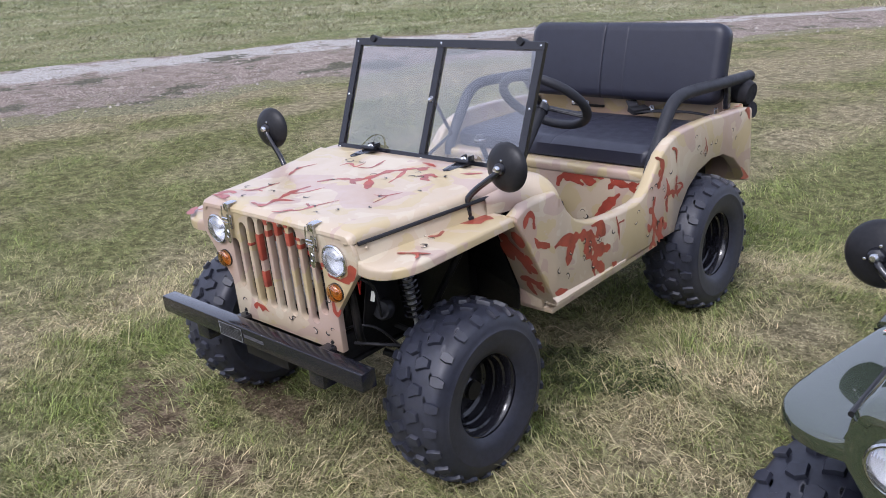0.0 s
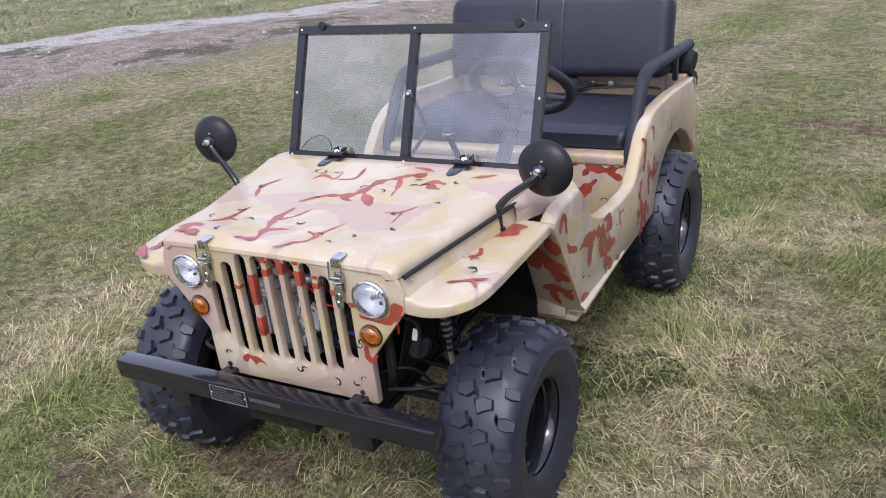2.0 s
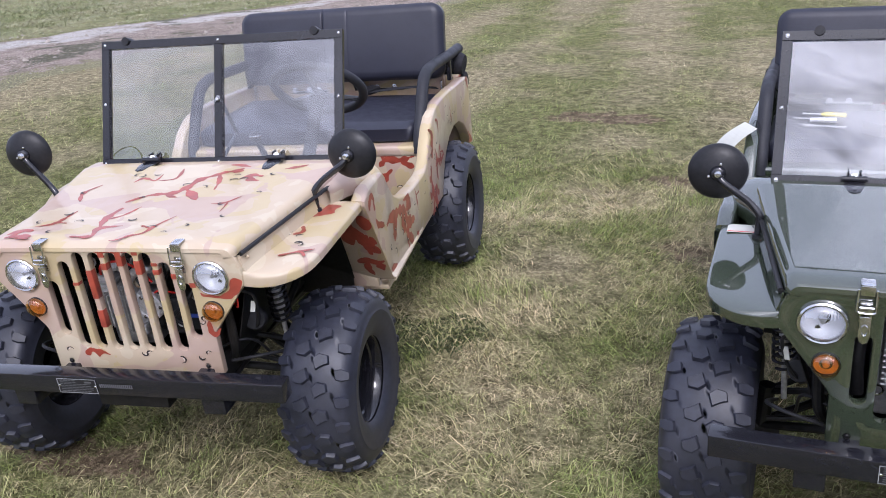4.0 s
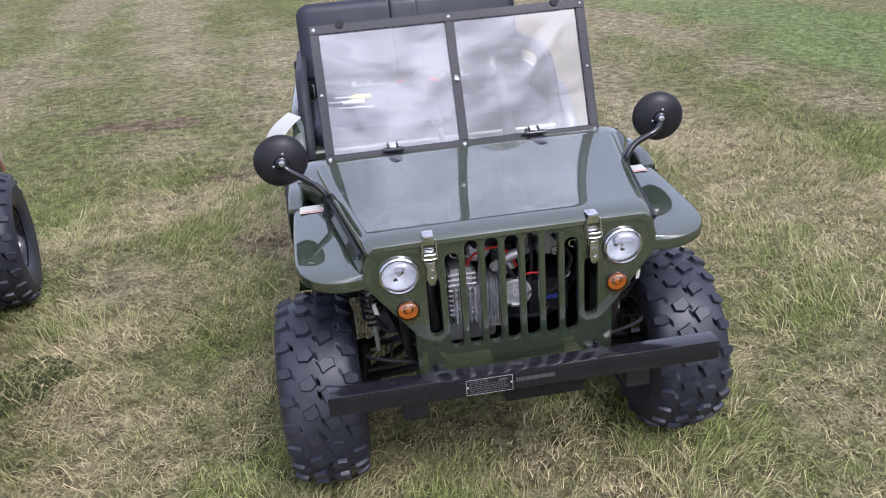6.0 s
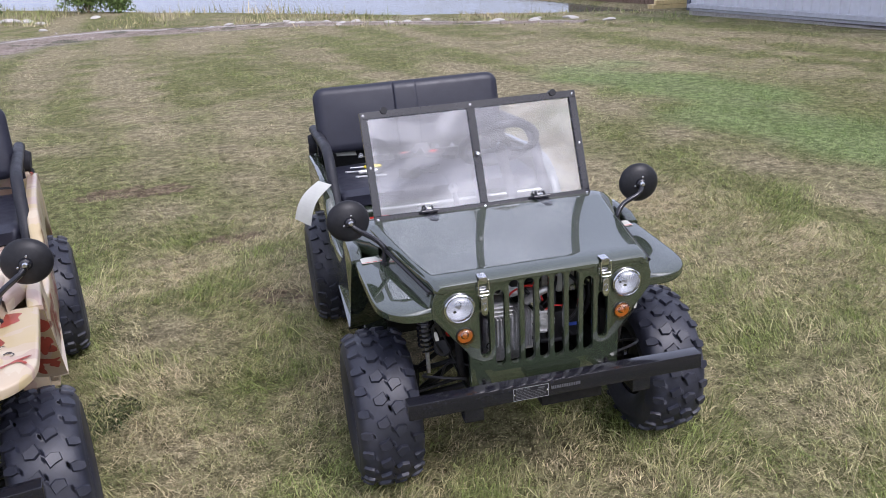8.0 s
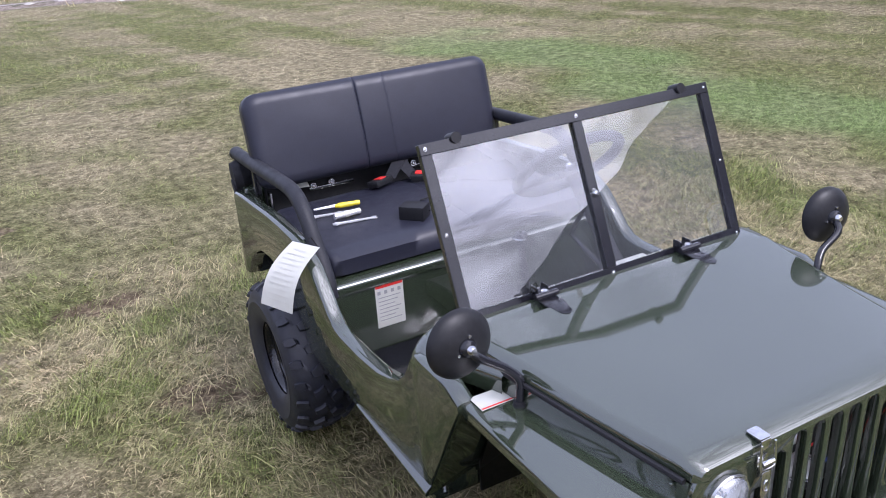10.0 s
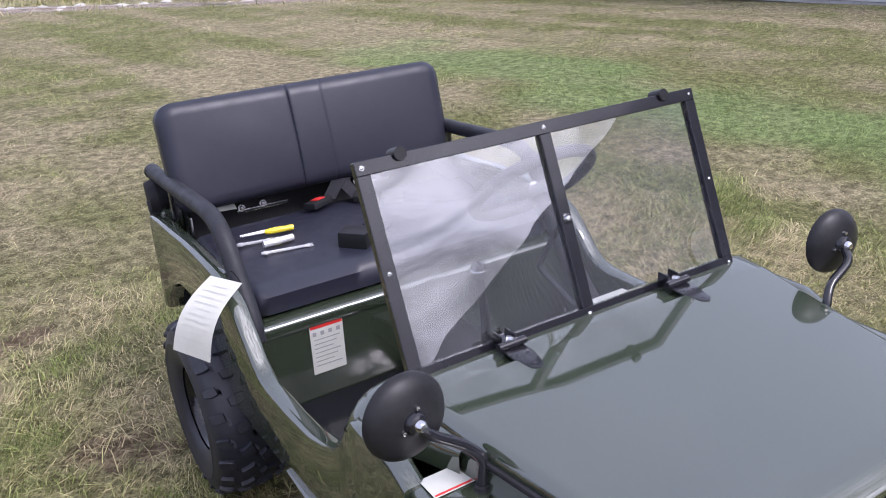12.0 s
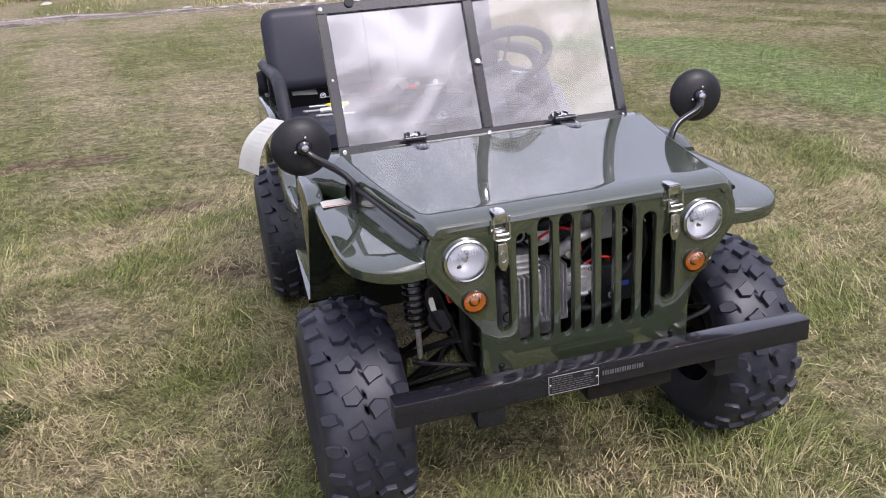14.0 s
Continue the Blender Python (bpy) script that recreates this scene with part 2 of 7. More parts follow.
def blades(name, dry, fresh, lush):
    """Grass blades: each its own shade between straw and green, greener in the lush parts."""
    m, n, l, b = shader(name)
    geo = n.new("ShaderNodeNewGeometry")
    rnd = geo.outputs["Random Per Island"]
    a, d = n.new("ShaderNodeAttribute"), n.new("ShaderNodeAttribute")
    a.attribute_name, d.attribute_name = "lush", "dry"
    c_dry = ramp_of(n, l, rnd, [(0.0, tuple(c * 0.36 for c in dry)), (0.5, dry), (1.0, tuple(min(1, c * 1.6) for c in dry))])
    c_fresh = ramp_of(n, l, rnd, [(0.0, tuple(c * 0.40 for c in fresh)), (0.5, fresh), (1.0, tuple(min(1, c * 2.1) for c in fresh))])
    c_lush = ramp_of(n, l, rnd, [(0.0, tuple(c * 0.6 for c in lush)), (0.6, lush), (1.0, tuple(min(1, c * 1.6) for c in lush))])
    col = mix_of(n, l, a.outputs["Fac"], mix_of(n, l, d.outputs["Fac"], c_fresh, c_dry), c_lush)
    l.new(col, b.inputs["Base Color"])
    b.inputs["Roughness"].default_value = 0.6
    b.inputs["Specular IOR Level"].default_value = 0.25
    b.inputs["Transmission Weight"].default_value = 0.0
    return m


def dirt():
    m, n, l, b = shader("pale_dirt_and_limestone_gravel")
    v = coords(n)
    fine, mid = noise_of(n, l, v, 45.0, 6, 0.7), noise_of(n, l, v, 4.0, 5, 0.6)
    a = n.new("ShaderNodeAttribute")
    a.attribute_name = "chalk"
    brown = ramp_of(n, l, fine, [(0.40, (0.09, 0.066, 0.050)), (0.5, (0.24, 0.185, 0.150)), (0.60, (0.44, 0.375, 0.325))])
    dark = ramp_of(n, l, mid, [(0.50, (0, 0, 0)), (0.60, (0.75, 0.75, 0.75))])
    brown = mix_of(n, l, dark, brown, (0.14, 0.11, 0.08))
    chalk = ramp_of(n, l, fine, [(0.40, (0.19, 0.17, 0.15)), (0.5, (0.37, 0.345, 0.315)), (0.60, (0.56, 0.53, 0.495))])
    cover = ramp_of(n, l, math_of(n, l, "ADD", a.outputs["Fac"], math_of(n, l, "MULTIPLY", math_of(n, l, "SUBTRACT", noise_of(n, l, v, 1.3, 7, 0.68), 0.5), 2.4)), [(0.46, (0, 0, 0)), (0.64, (1, 1, 1))])
    col = mix_of(n, l, cover, brown, chalk)
    e = n.new("ShaderNodeAttribute")
    e.attribute_name = "edge"
    clod = ramp_of(n, l, noise_of(n, l, v, 0.9, 8, 0.72), [(0.54, (0, 0, 0)), (0.59, (0.95, 0.95, 0.95))])
    col = mix_of(n, l, clod, col, ramp_of(n, l, fine, [(0.42, (0.025, 0.024, 0.014)), (0.52, (0.075, 0.075, 0.04)), (0.62, (0.17, 0.155, 0.09))]))
    turf = ramp_of(n, l, fine, [(0.38, (0.04, 0.036, 0.018)), (0.5, (0.16, 0.15, 0.075)), (0.62, (0.36, 0.33, 0.19))])
    worn = math_of(n, l, "ADD", e.outputs["Fac"], math_of(n, l, "MULTIPLY", math_of(n, l, "SUBTRACT", noise_of(n, l, v, 3.2, 6, 0.7), 0.5), 1.7))
    col = mix_of(n, l, ramp_of(n, l, worn, [(0.44, (0, 0, 0)), (0.62, (1, 1, 1))]), col, turf)
    l.new(col, b.inputs["Base Color"])
    b.inputs["Roughness"].default_value = 0.95
    bump_of(n, l, b, fine, 0.9, 0.03)
    return m


def water():
    m, n, l, b = shader("pond_water")
    b.inputs["Base Color"].default_value = (0.05, 0.06, 0.055, 1)
    b.inputs["Roughness"].default_value = 0.06
    b.inputs["IOR"].default_value = 1.33
    b.inputs["Specular IOR Level"].default_value = 0.3
    w = n.new("ShaderNodeMapping")
    w.inputs["Scale"].default_value = (1.0, 2.5, 1.0)
    l.new(coords(n), w.inputs["Vector"])
    bump_of(n, l, b, noise_of(n, l, w.outputs["Vector"], 2.2, 4), 0.25, 0.05)
    return m


GREEN, CAMO = green_paint(), camo_paint()
BLACK = plain("black_powder_coat", (0.013, 0.013, 0.017), 0.17, 0.0, 0.3, 120, 0.08, coat=0.35, spec=0.4)
SATIN = plain("black_satin_plastic", (0.014, 0.014, 0.016), 0.42, 0.0, 0.25, 90, 0.15, spec=0.3)
RUBBER = plain("black_tyre_rubber", (0.020, 0.022, 0.034), 0.47, 0.0, 0.30, 60, 0.18, dirt=(0.042, 0.042, 0.050), spec=0.5)
FOAM = plain("black_foam_sleeve", (0.024, 0.025, 0.031), 0.55, 0.0, 0.2, 200, 0.3, spec=0.3)
VINYL = plain("black_vinyl_upholstery", (0.019, 0.020, 0.032), 0.40, 0.0, 0.2, 320, 0.35, spec=0.44)
DARK = plain("oily_black_steel", (0.012, 0.012, 0.013), 0.45, 0.3, 0.4, 60, 0.3, dirt=(0.03, 0.025, 0.02), spec=0.3)
ALLOY = plain("cast_aluminium", (0.55, 0.55, 0.56), 0.38, 0.55, 0.25, 90, 0.3, dirt=(0.2, 0.19, 0.18))
CHROME = plain("bright_zinc_steel", (0.62, 0.62, 0.63), 0.18, 1.0, 0.15, 60, 0.05)
REFLECTOR = plain("silvered_reflector", (0.88, 0.88, 0.90), 0.42, 0.3, 0.04, 120, 0.12)
MIRROR = plain("mirror_glass", (0.85, 0.86, 0.88), 0.02, 1.0, 0.02, 20, 0.0)
LENS = lens_glass("clear_headlight_lens", (0.97, 0.98, 1.0), 0.10, 0.16)
AMBER = lens_glass("amber_lens", (1.0, 0.78, 0.40), 0.14, 0.11, ribs=0.2)
AMBER_IN = plain("orange_bulb_holder", (0.40, 0.245, 0.085), 0.3, 0.0, 0.15, 60, 0.0)
SHEET, SHEET_BACK = clear_sheet(), clear_back()
PAPER = plain("white_paper", (0.57, 0.57, 0.515), 0.7, 0.0, 0.04, 30, 0.05)
PRINT = plain("faint_print", (0.548, 0.546, 0.494), 0.7, 0.0, 0.05, 30, 0.0)
DIM = plain("etched_print", (0.13, 0.13, 0.14), 0.5, 0.3, 0.05, 30, 0.0)
INK = plain("grey_print", (0.30, 0.30, 0.30), 0.7, 0.0, 0.05, 30, 0.0)
RED = plain("red_plastic", (0.62, 0.03, 0.025), 0.4, 0.0, 0.1, 30, 0.0)
TOOL = plain("polished_tool_steel", (0.78, 0.78, 0.78), 0.34, 0.6, 0.08, 80, 0.05)
YELLOW = plain("yellow_plastic", (0.75, 0.60, 0.03), 0.35, 0.0, 0.1, 30, 0.0)
WEBBING = plain("black_webbing", (0.022, 0.022, 0.026), 0.75, 0.0, 0.3, 400, 0.4, spec=0.2)
BLUE = plain("blue_label", (0.03, 0.06, 0.30), 0.4, 0.0, 0.1, 30, 0.0)
STROKE = plain("red_brown_camouflage_paint", (0.315, 0.056, 0.033), 0.38, 0.0, 0.25, 25, 0.05, coat=0.4)
CHIP = plain("pale_camouflage_paint", (0.66, 0.60, 0.52), 0.4, 0.0, 0.1, 25, 0.0)
CURL = plain("black_camouflage_paint", (0.03, 0.022, 0.02), 0.4, 0.0, 0.2, 25, 0.0)


# ---------------------------------------------------------------- mesh helpers
def finish(bm, name, material, sharp=35):
    bmesh.ops.recalc_face_normals(bm, faces=bm.faces)
    for f in bm.faces:
        f.smooth = True
    me = bpy.data.meshes.new(name)
    bm.to_mesh(me)
    bm.free()
    me.set_sharp_from_angle(angle=radians(sharp))
    me.materials.append(material)
    return me


def part(name, bm, material, parent=None, label="", sharp=35):
    """One bmesh as one mesh object, under a thing or a part."""
    ob = new(name, finish(bm, name, material, sharp))
    ob.parent = parent
    return tagged(ob, label)


def bevel(bm, width, seg=2, angle=40, edges=None):
    if edges is None:
        edges = [e for e in bm.edges if len(e.link_faces) == 2 and e.calc_face_angle(0) > radians(angle)]
    bmesh.ops.bevel(bm, geom=edges, offset=width, segments=seg, profile=0.6, affect="EDGES", clamp_overlap=True)
    return bm


def box(lo, hi, round_=0.004, seg=2, bm=None, m=None):
    own = bmesh.new()
    bmesh.ops.create_cube(own, size=1)
    for v in own.verts:
        v.co = Vector([l + (h - l) * (c + 0.5) for l, h, c in zip(lo, hi, v.co)])
    if round_:
        bevel(own, round_, seg)
    if m is not None:
        own.transform(m)
    if bm is None:
        return own
    return merge(bm, own)


def merge(bm, other):
    me = bpy.data.meshes.new("tmp")
    other.to_mesh(me)
    other.free()
    bm.from_mesh(me)
    bpy.data.meshes.remove(me)
    return bm


def smooth_line(pts, n=6, closed=False):
    """Points of a rounded curve through a few corners (Catmull-Rom)."""
    p = [Vector(q) for q in pts]
    k = len(p)
    out = []
    for i in range(k if closed else k - 1):
        a, b, c, d = (p[(i - 1) % k], p[i], p[(i + 1) % k], p[(i + 2) % k]) if closed else (p[max(i - 1, 0)], p[i], p[i + 1], p[min(i + 2, k - 1)])
        for j in range(n):
            t = j / n
            out.append(0.5 * ((2 * b) + (c - a) * t + (2 * a - 5 * b + 4 * c - d) * t * t + (3 * b - a - 3 * c + d) * t ** 3))
    if not closed:
        out.append(p[-1])
    return out


def tube(pts, r, seg=12, bm=None, closed=False, flat=1.0):
    """A round bar along a line; r is one radius or one for each point."""
    bm = bm or bmesh.new()
    pts = [Vector(p) for p in pts]
    k = len(pts)
    rings, up = [], None
    for i, p in enumerate(pts):
        a, b = (pts[(i - 1) % k], pts[(i + 1) % k]) if closed else (pts[max(i - 1, 0)], pts[min(i + 1, k - 1)])
        d = (b - a).normalized()
        if up is None:
            up = d.orthogonal().normalized()
        up = (up - d * up.dot(d)).normalized()
        side = d.cross(up)
        rr = r[i] if isinstance(r, (list, tuple)) else r
        rings.append([bm.verts.new(p + (up * math.cos(2 * math.pi * j / seg) + side * math.sin(2 * math.pi * j / seg) * flat) * rr) for j in range(seg)])
    for i in range(k if closed else k - 1):
        a, b = rings[i], rings[(i + 1) % k]
        for j in range(seg):
            bm.faces.new((a[j], a[(j + 1) % seg], b[(j + 1) % seg], b[j]))
    if not closed:
        bm.faces.new(rings[0][::-1])
        bm.faces.new(rings[-1])
    return bm


def lathe(profile, seg=32, m=None, bm=None, close=False):
    """Turns (radius, height) points round z, then moves it by m."""
    own = bmesh.new()
    rings = []
    for r, h in profile:
        if r < 1e-6:
            rings.append([own.verts.new((0, 0, h))])
        else:
            rings.append([own.verts.new((r * math.cos(2 * math.pi * j / seg), r * math.sin(2 * math.pi * j / seg), h)) for j in range(seg)])
    pairs = list(zip(rings, rings[1:])) + ([(rings[-1], rings[0])] if close else [])
    for a, b in pairs:
        for j in range(seg):
            q = [a[j % len(a)], a[(j + 1) % len(a)], b[(j + 1) % len(b)], b[j % len(b)]]
            q = list(dict.fromkeys(q))
            if len(q) > 2:
                own.faces.new(q)
    if m is not None:
        own.transform(m)
    return own if bm is None else merge(bm, own)


def plate(outline, thick, place, holes=(), round_=0.0, seg=2, bm=None):
    """A flat sheet cut from an outline (u, v) with holes, made thick, then put where place(u, v, w) says."""
    own = bmesh.new()
    edges = []
    for loop in (outline, *holes):
        vs = [own.verts.new((u, v, 0)) for u, v in loop]
        edges += [own.edges.new((a, b)) for a, b in zip(vs, vs[1:] + vs[:1])]
    bmesh.ops.triangle_fill(own, edges=edges, use_beauty=True, use_dissolve=False)
    if thick:
        got = bmesh.ops.extrude_face_region(own, geom=own.faces[:])
        bmesh.ops.translate(own, verts=[g for g in got["geom"] if isinstance(g, bmesh.types.BMVert)], vec=(0, 0, thick))
        bmesh.ops.recalc_face_normals(own, faces=own.faces)
        if round_:
            bevel(own, round_, seg, 60)
    for v in own.verts:
        v.co = Vector(place(*v.co))
    return own if bm is None else merge(bm, own)


def loft(rows, bm=None, thick=0.0):
    """A skin through rows of points, all rows of one length."""
    own = bmesh.new()
    vs = [[own.verts.new(p) for p in row] for row in rows]
    for a, b in zip(vs, vs[1:]):
        for j in range(len(a) - 1):
            own.faces.new((a[j], a[j + 1], b[j + 1], b[j]))
    if thick:
        bmesh.ops.recalc_face_normals(own, faces=own.faces)
        bmesh.ops.solidify(own, geom=own.faces[:], thickness=thick)
    return own if bm is None else merge(bm, own)


def sleeve(rings):
    """A closed skin through rings of points, capped at both ends."""
    own = bmesh.new()
    vs = [[own.verts.new(p) for p in ring] for ring in rings]
    k = len(vs[0])
    for a, b in zip(vs, vs[1:]):
        for j in range(k):
            own.faces.new((a[j], a[(j + 1) % k], b[(j + 1) % k], b[j]))
    own.faces.new(vs[0][::-1])
    own.faces.new(vs[-1])
    return own


def rounded(w, h, r, n=5):
    """The outline of a rounded rectangle about the origin."""
    out = []
    for cx, cy, a0 in ((w / 2 - r, h / 2 - r, 0), (-w / 2 + r, h / 2 - r, 90), (-w / 2 + r, -h / 2 + r, 180), (w / 2 - r, -h / 2 + r, 270)):
        for i in range(n + 1):
            a = radians(a0 + 90 * i / n)
            out.append((cx + r * math.cos(a), cy + r * math.sin(a)))
    return out


def cushion(w, d, h, r, puff, place, seam=(), bulge=0.0):
    """A padded block: a rounded slab with a crowned face and sewn-in grooves across it."""
    own = bmesh.new()
    cols = list(np.linspace(-1, 1, 41))
    for q in seam:
        cols = [c for c in cols if abs(c * w / 2 - q) > 0.014] + [(q + o) / (w / 2) for o in (-0.012, -0.005, -0.0025, 0.0, 0.0025, 0.005, 0.012)]
    cols.sort()
    nx, ny = len(cols) - 1, 16
    grid = {}
    for side in (0, 1):
        for i in range(nx + 1):
            for j in range(ny + 1):
                u, v = cols[i], j / ny * 2 - 1
                e = max(abs(u), abs(v))
                # superellipse corners
                k = 1.0
                if abs(u) > 0 and abs(v) > 0:
                    px, py = abs(u) * w / 2, abs(v) * d / 2
                    cx, cy = w / 2 - r, d / 2 - r
                    if px > cx and py > cy:
                        l = math.hypot(px - cx, py - cy)
                        f = max(px - cx, py - cy) / max(l, 1e-6)
                        px, py = cx + (px - cx) * f, cy + (py - cy) * f
                    x, y = math.copysign(px, u), math.copysign(py, v)
                else:
                    x, y = u * w / 2, v * d / 2
                edge = min(w / 2 * (1 - abs(u)), d / 2 * (1 - abs(v)))
                rim = min(1.0, edge / 0.028)
                z = h / 2 - 0.018 * (1 - math.sqrt(max(0.0, 1 - (1 - rim) ** 2)))
                if side:
                    z += puff * (1 - u * u) * (1 - v * v)
                    for s in seam:
                        z -= (0.005 if s < 0 else 0.002) * math.exp(-((x - s) / 0.0025) ** 2)
                    z += 0.0015 * noise.noise((x * 9, y * 9, h * 7))
                grid[side, i, j] = own.verts.new(place(x, y, z if side else -z))
    for side in (0, 1):
        for i in range(nx):
            for j in range(ny):
                own.faces.new((grid[side, i, j], grid[side, i + 1, j], grid[side, i + 1, j + 1], grid[side, i, j + 1]))
    ring = [(i, 0) for i in range(nx)] + [(nx, j) for j in range(ny)] + [(i, ny) for i in range(nx, 0, -1)] + [(0, j) for j in range(ny, 0, -1)]
    for (a, b), (c, e) in zip(ring, ring[1:] + ring[:1]):
        own.faces.new((grid[0, a, b], grid[0, c, e], grid[1, c, e], grid[1, a, b]))
    return own


def bolt(p, axis, r=0.006, h=0.004, bm=None):
    m = Matrix.Translation(p) @ Vector(axis).to_track_quat("Z", "Y").to_matrix().to_4x4()
    return lathe([(0, h), (r * 0.6, h * 0.95), (r * 0.95, h * 0.5), (r, 0), (r * 1.5, 0), (r * 1.5, -0.001)], 10, m, bm)


# ---------------------------------------------------------------- the ground's shape
POND_Z = -0.585


def soft(a, b, x):
    t = np.clip((x - a) / (b - a), 0, 1)
    return t * t * (3 - 2 * t)


def pond_depth(x, y):
    """How far a place lies inside the pond's shore, in metres."""
    near = 0.565 * x + 0.825 * y - 20.6
    left = 0.654 * x + 0.756 * y - 18.6
    right = 10.75 - 0.25 * (y - 19.8) - x
    return np.minimum(np.minimum(near, left), right)


def ground_z(x, y):
    x, y = np.asarray(x, float), np.asarray(y, float)
    z = (0.005 + 0.0240 * x) * np.exp(-((x / 0.95) ** 4 + ((y - 0.96) / 1.3) ** 4))
    z = z + (0.010 + 0.032 * (y - 0.07) + 0.021 * (x + 2.1)) * np.exp(-(((x + 2.13) / 1.0) ** 4 + ((y - 0.75) / 1.4) ** 4))
    z = z + 0.012 * np.sin(x * 1.3 + 0.4) * np.sin(y * 0.9 + 1.0) * soft(2.2, 4.5, np.hypot(x + 0.9, y - 0.8))
    bank = 0.06 * soft(-5.0, -1.5, pond_depth(x, y)) * soft(6.0, 0.0, x)
    return z + bank - 0.0295 * np.clip(y - 5.0, 0, 17) * soft(5, 9, y) - 0.5 * soft(-0.2, 0.9, pond_depth(x, y))


TRACK = [(-13.2, -9.0, 4.4), (-12.0, -3.0, 4.6), (-11.6, 1.0, 5.0), (-10.9, 4.5, 4.6), (-9.6, 9.0, 4.4), (-8.2, 13.5, 3.6), (-6.7, 17.6, 3.4), (-4.6, 21.0, 3.0), (-1.6, 21.0, 2.0), (1.4, 20.2, 1.4), (4.4, 18.2, 1.1), (7.2, 16.3, 0.9)]
TRACK_LINE = np.array([tuple(p) for p in smooth_line(TRACK, 10)])


def track_place(x, y):
    """Distance from the track's middle line, its half width there, and the side (left is positive)."""
    x, y = np.asarray(x, float).ravel(), np.asarray(y, float).ravel()
    best = np.full(x.shape, 1e9)
    half, side = np.zeros(x.shape), np.zeros(x.shape)
    for (ax, ay, aw), (bx, by, bw) in zip(TRACK_LINE[:-1], TRACK_LINE[1:]):
        dx, dy = bx - ax, by - ay
        t = np.clip(((x - ax) * dx + (y - ay) * dy) / (dx * dx + dy * dy), 0, 1)
        ex, ey = x - ax - t * dx, y - ay - t * dy
        d = np.hypot(ex, ey)
        k = d < best
        best[k], half[k], side[k] = d[k], ((aw + (bw - aw) * t) / 2)[k], np.sign(dx * ey - dy * ex)[k]
    return best, half, side


def lushness(x, y):
    """1 where the grass is bright green: a band beside the shed and the meadow past the track."""
    x, y = np.asarray(x, float), np.asarray(y, float)
    u = x - 4.3 + 0.06 * (y - 5)
    wob = 0.35 * np.sin(y * 1.7) + 0.25 * np.sin(y * 3.9 + 1) + 0.2 * np.sin(x * 5 + y * 2)
    band = soft(1.2, 0.3, np.abs(u + wob * 0.6)) * soft(10.0, 8.3, y + wob) * soft(-4, -1, y)
    d, half, side = track_place(x, y)
    meadow = ((side > 0) & (d > half * 0.9)).reshape(x.shape) * 0.25 * soft(19, 14, y)
    return np.clip(np.maximum(band * 0.78, meadow), 0, 1)


def field(x, y, k, seed):
    """Cheap smooth noise from sums of sines, about -1 to 1."""
    rng = np.random.default_rng(seed)
    out = np.zeros(len(x))
    for _ in range(7):
        a, p, f = rng.uniform(0, 2 * np.pi), rng.uniform(0, 6.3), k * rng.uniform(0.6, 1.7)
        out += np.sin((x * np.cos(a) + y * np.sin(a)) * f + p)
    return out / 3.2


def bareness(x, y):
    """1 where wheels and feet wore the lawn down to brown earth."""
    x, y = np.asarray(x, float), np.asarray(y, float)
    out = np.zeros(len(x))
    for cx, cy, rx, ry in ((-2.45, -0.15, 0.42, 0.15), (-2.72, -0.48, 0.42, 0.16), (-2.1, -0.45, 0.16, 0.12), (-1.0, 3.0, 0.26, 0.15), (-0.75, 1.95, 0.25, 0.2), (-1.75, 4.3, 0.5, 0.22)):
        r = np.hypot((x - cx) / rx, (y - cy) / ry) + 0.22 * field(x, y, 9.0, 91) + 0.15 * field(x, y, 23.0, 92)
        out = np.maximum(out, 0.85 * soft(1.2, 0.4, r))
    return out


def dryness(x, y):
    """0 fresh to 1 straw: broad patches, and pale stripes that the mower left."""
    d = 0.50 + 0.06 * soft(-1.2, 0.6, x) + 0.17 * field(x, y, 1.1, 5) + 0.27 * field(x, y, 5.5, 6) + 0.12 * field(x, y, 9.0, 16)
    stripe = field(x * 1.0 + 0.10 * y, y * 0.10, 4.2, 71) * soft(1.5, 4.0, np.hypot(x, y))
    swirl = field(x * 0.35, y * 1.3, 1.5, 72) * soft(6, 10, y)
    return d + 0.48 * stripe + 0.03 * swirl - 0.19 * soft(4.0, 1.0, np.hypot(x + 1.8, y + 0.5))


def sheet(name, xs, ys, zf, material, extra=()):
    """A ground-like net of points with named values at the points."""
    X, Y = np.meshgrid(xs, ys)
    x, y = X.ravel(), Y.ravel()
    co = np.stack([x, y, zf(x, y)], 1)
    w, h = len(xs), len(ys)
    i = np.arange((h - 1) * w).reshape(h - 1, w)[:, :-1].ravel()
    faces = np.stack([i, i + 1, i + w + 1, i + w], 1)
    me = net(name, co, faces, material)
    for key, fn in extra:
        me.attributes.new(key, "FLOAT", "POINT").data.foreach_set("value", fn(x, y).astype(np.float32))
    return me


def net(name, co, faces, material, smooth=True):
    me = bpy.data.meshes.new(name)
    k = faces.shape[1]
    me.vertices.add(len(co))
    me.vertices.foreach_set("co", co.astype(np.float32).ravel())
    me.loops.add(faces.size)
    me.loops.foreach_set("vertex_index", faces.astype(np.int32).ravel())
    me.polygons.add(len(faces))
    me.polygons.foreach_set("loop_start", np.arange(0, faces.size, k, dtype=np.int32))
    me.polygons.foreach_set("use_smooth", np.full(len(faces), smooth))
    me.update(calc_edges=True)
    me.materials.append(material)
    return me


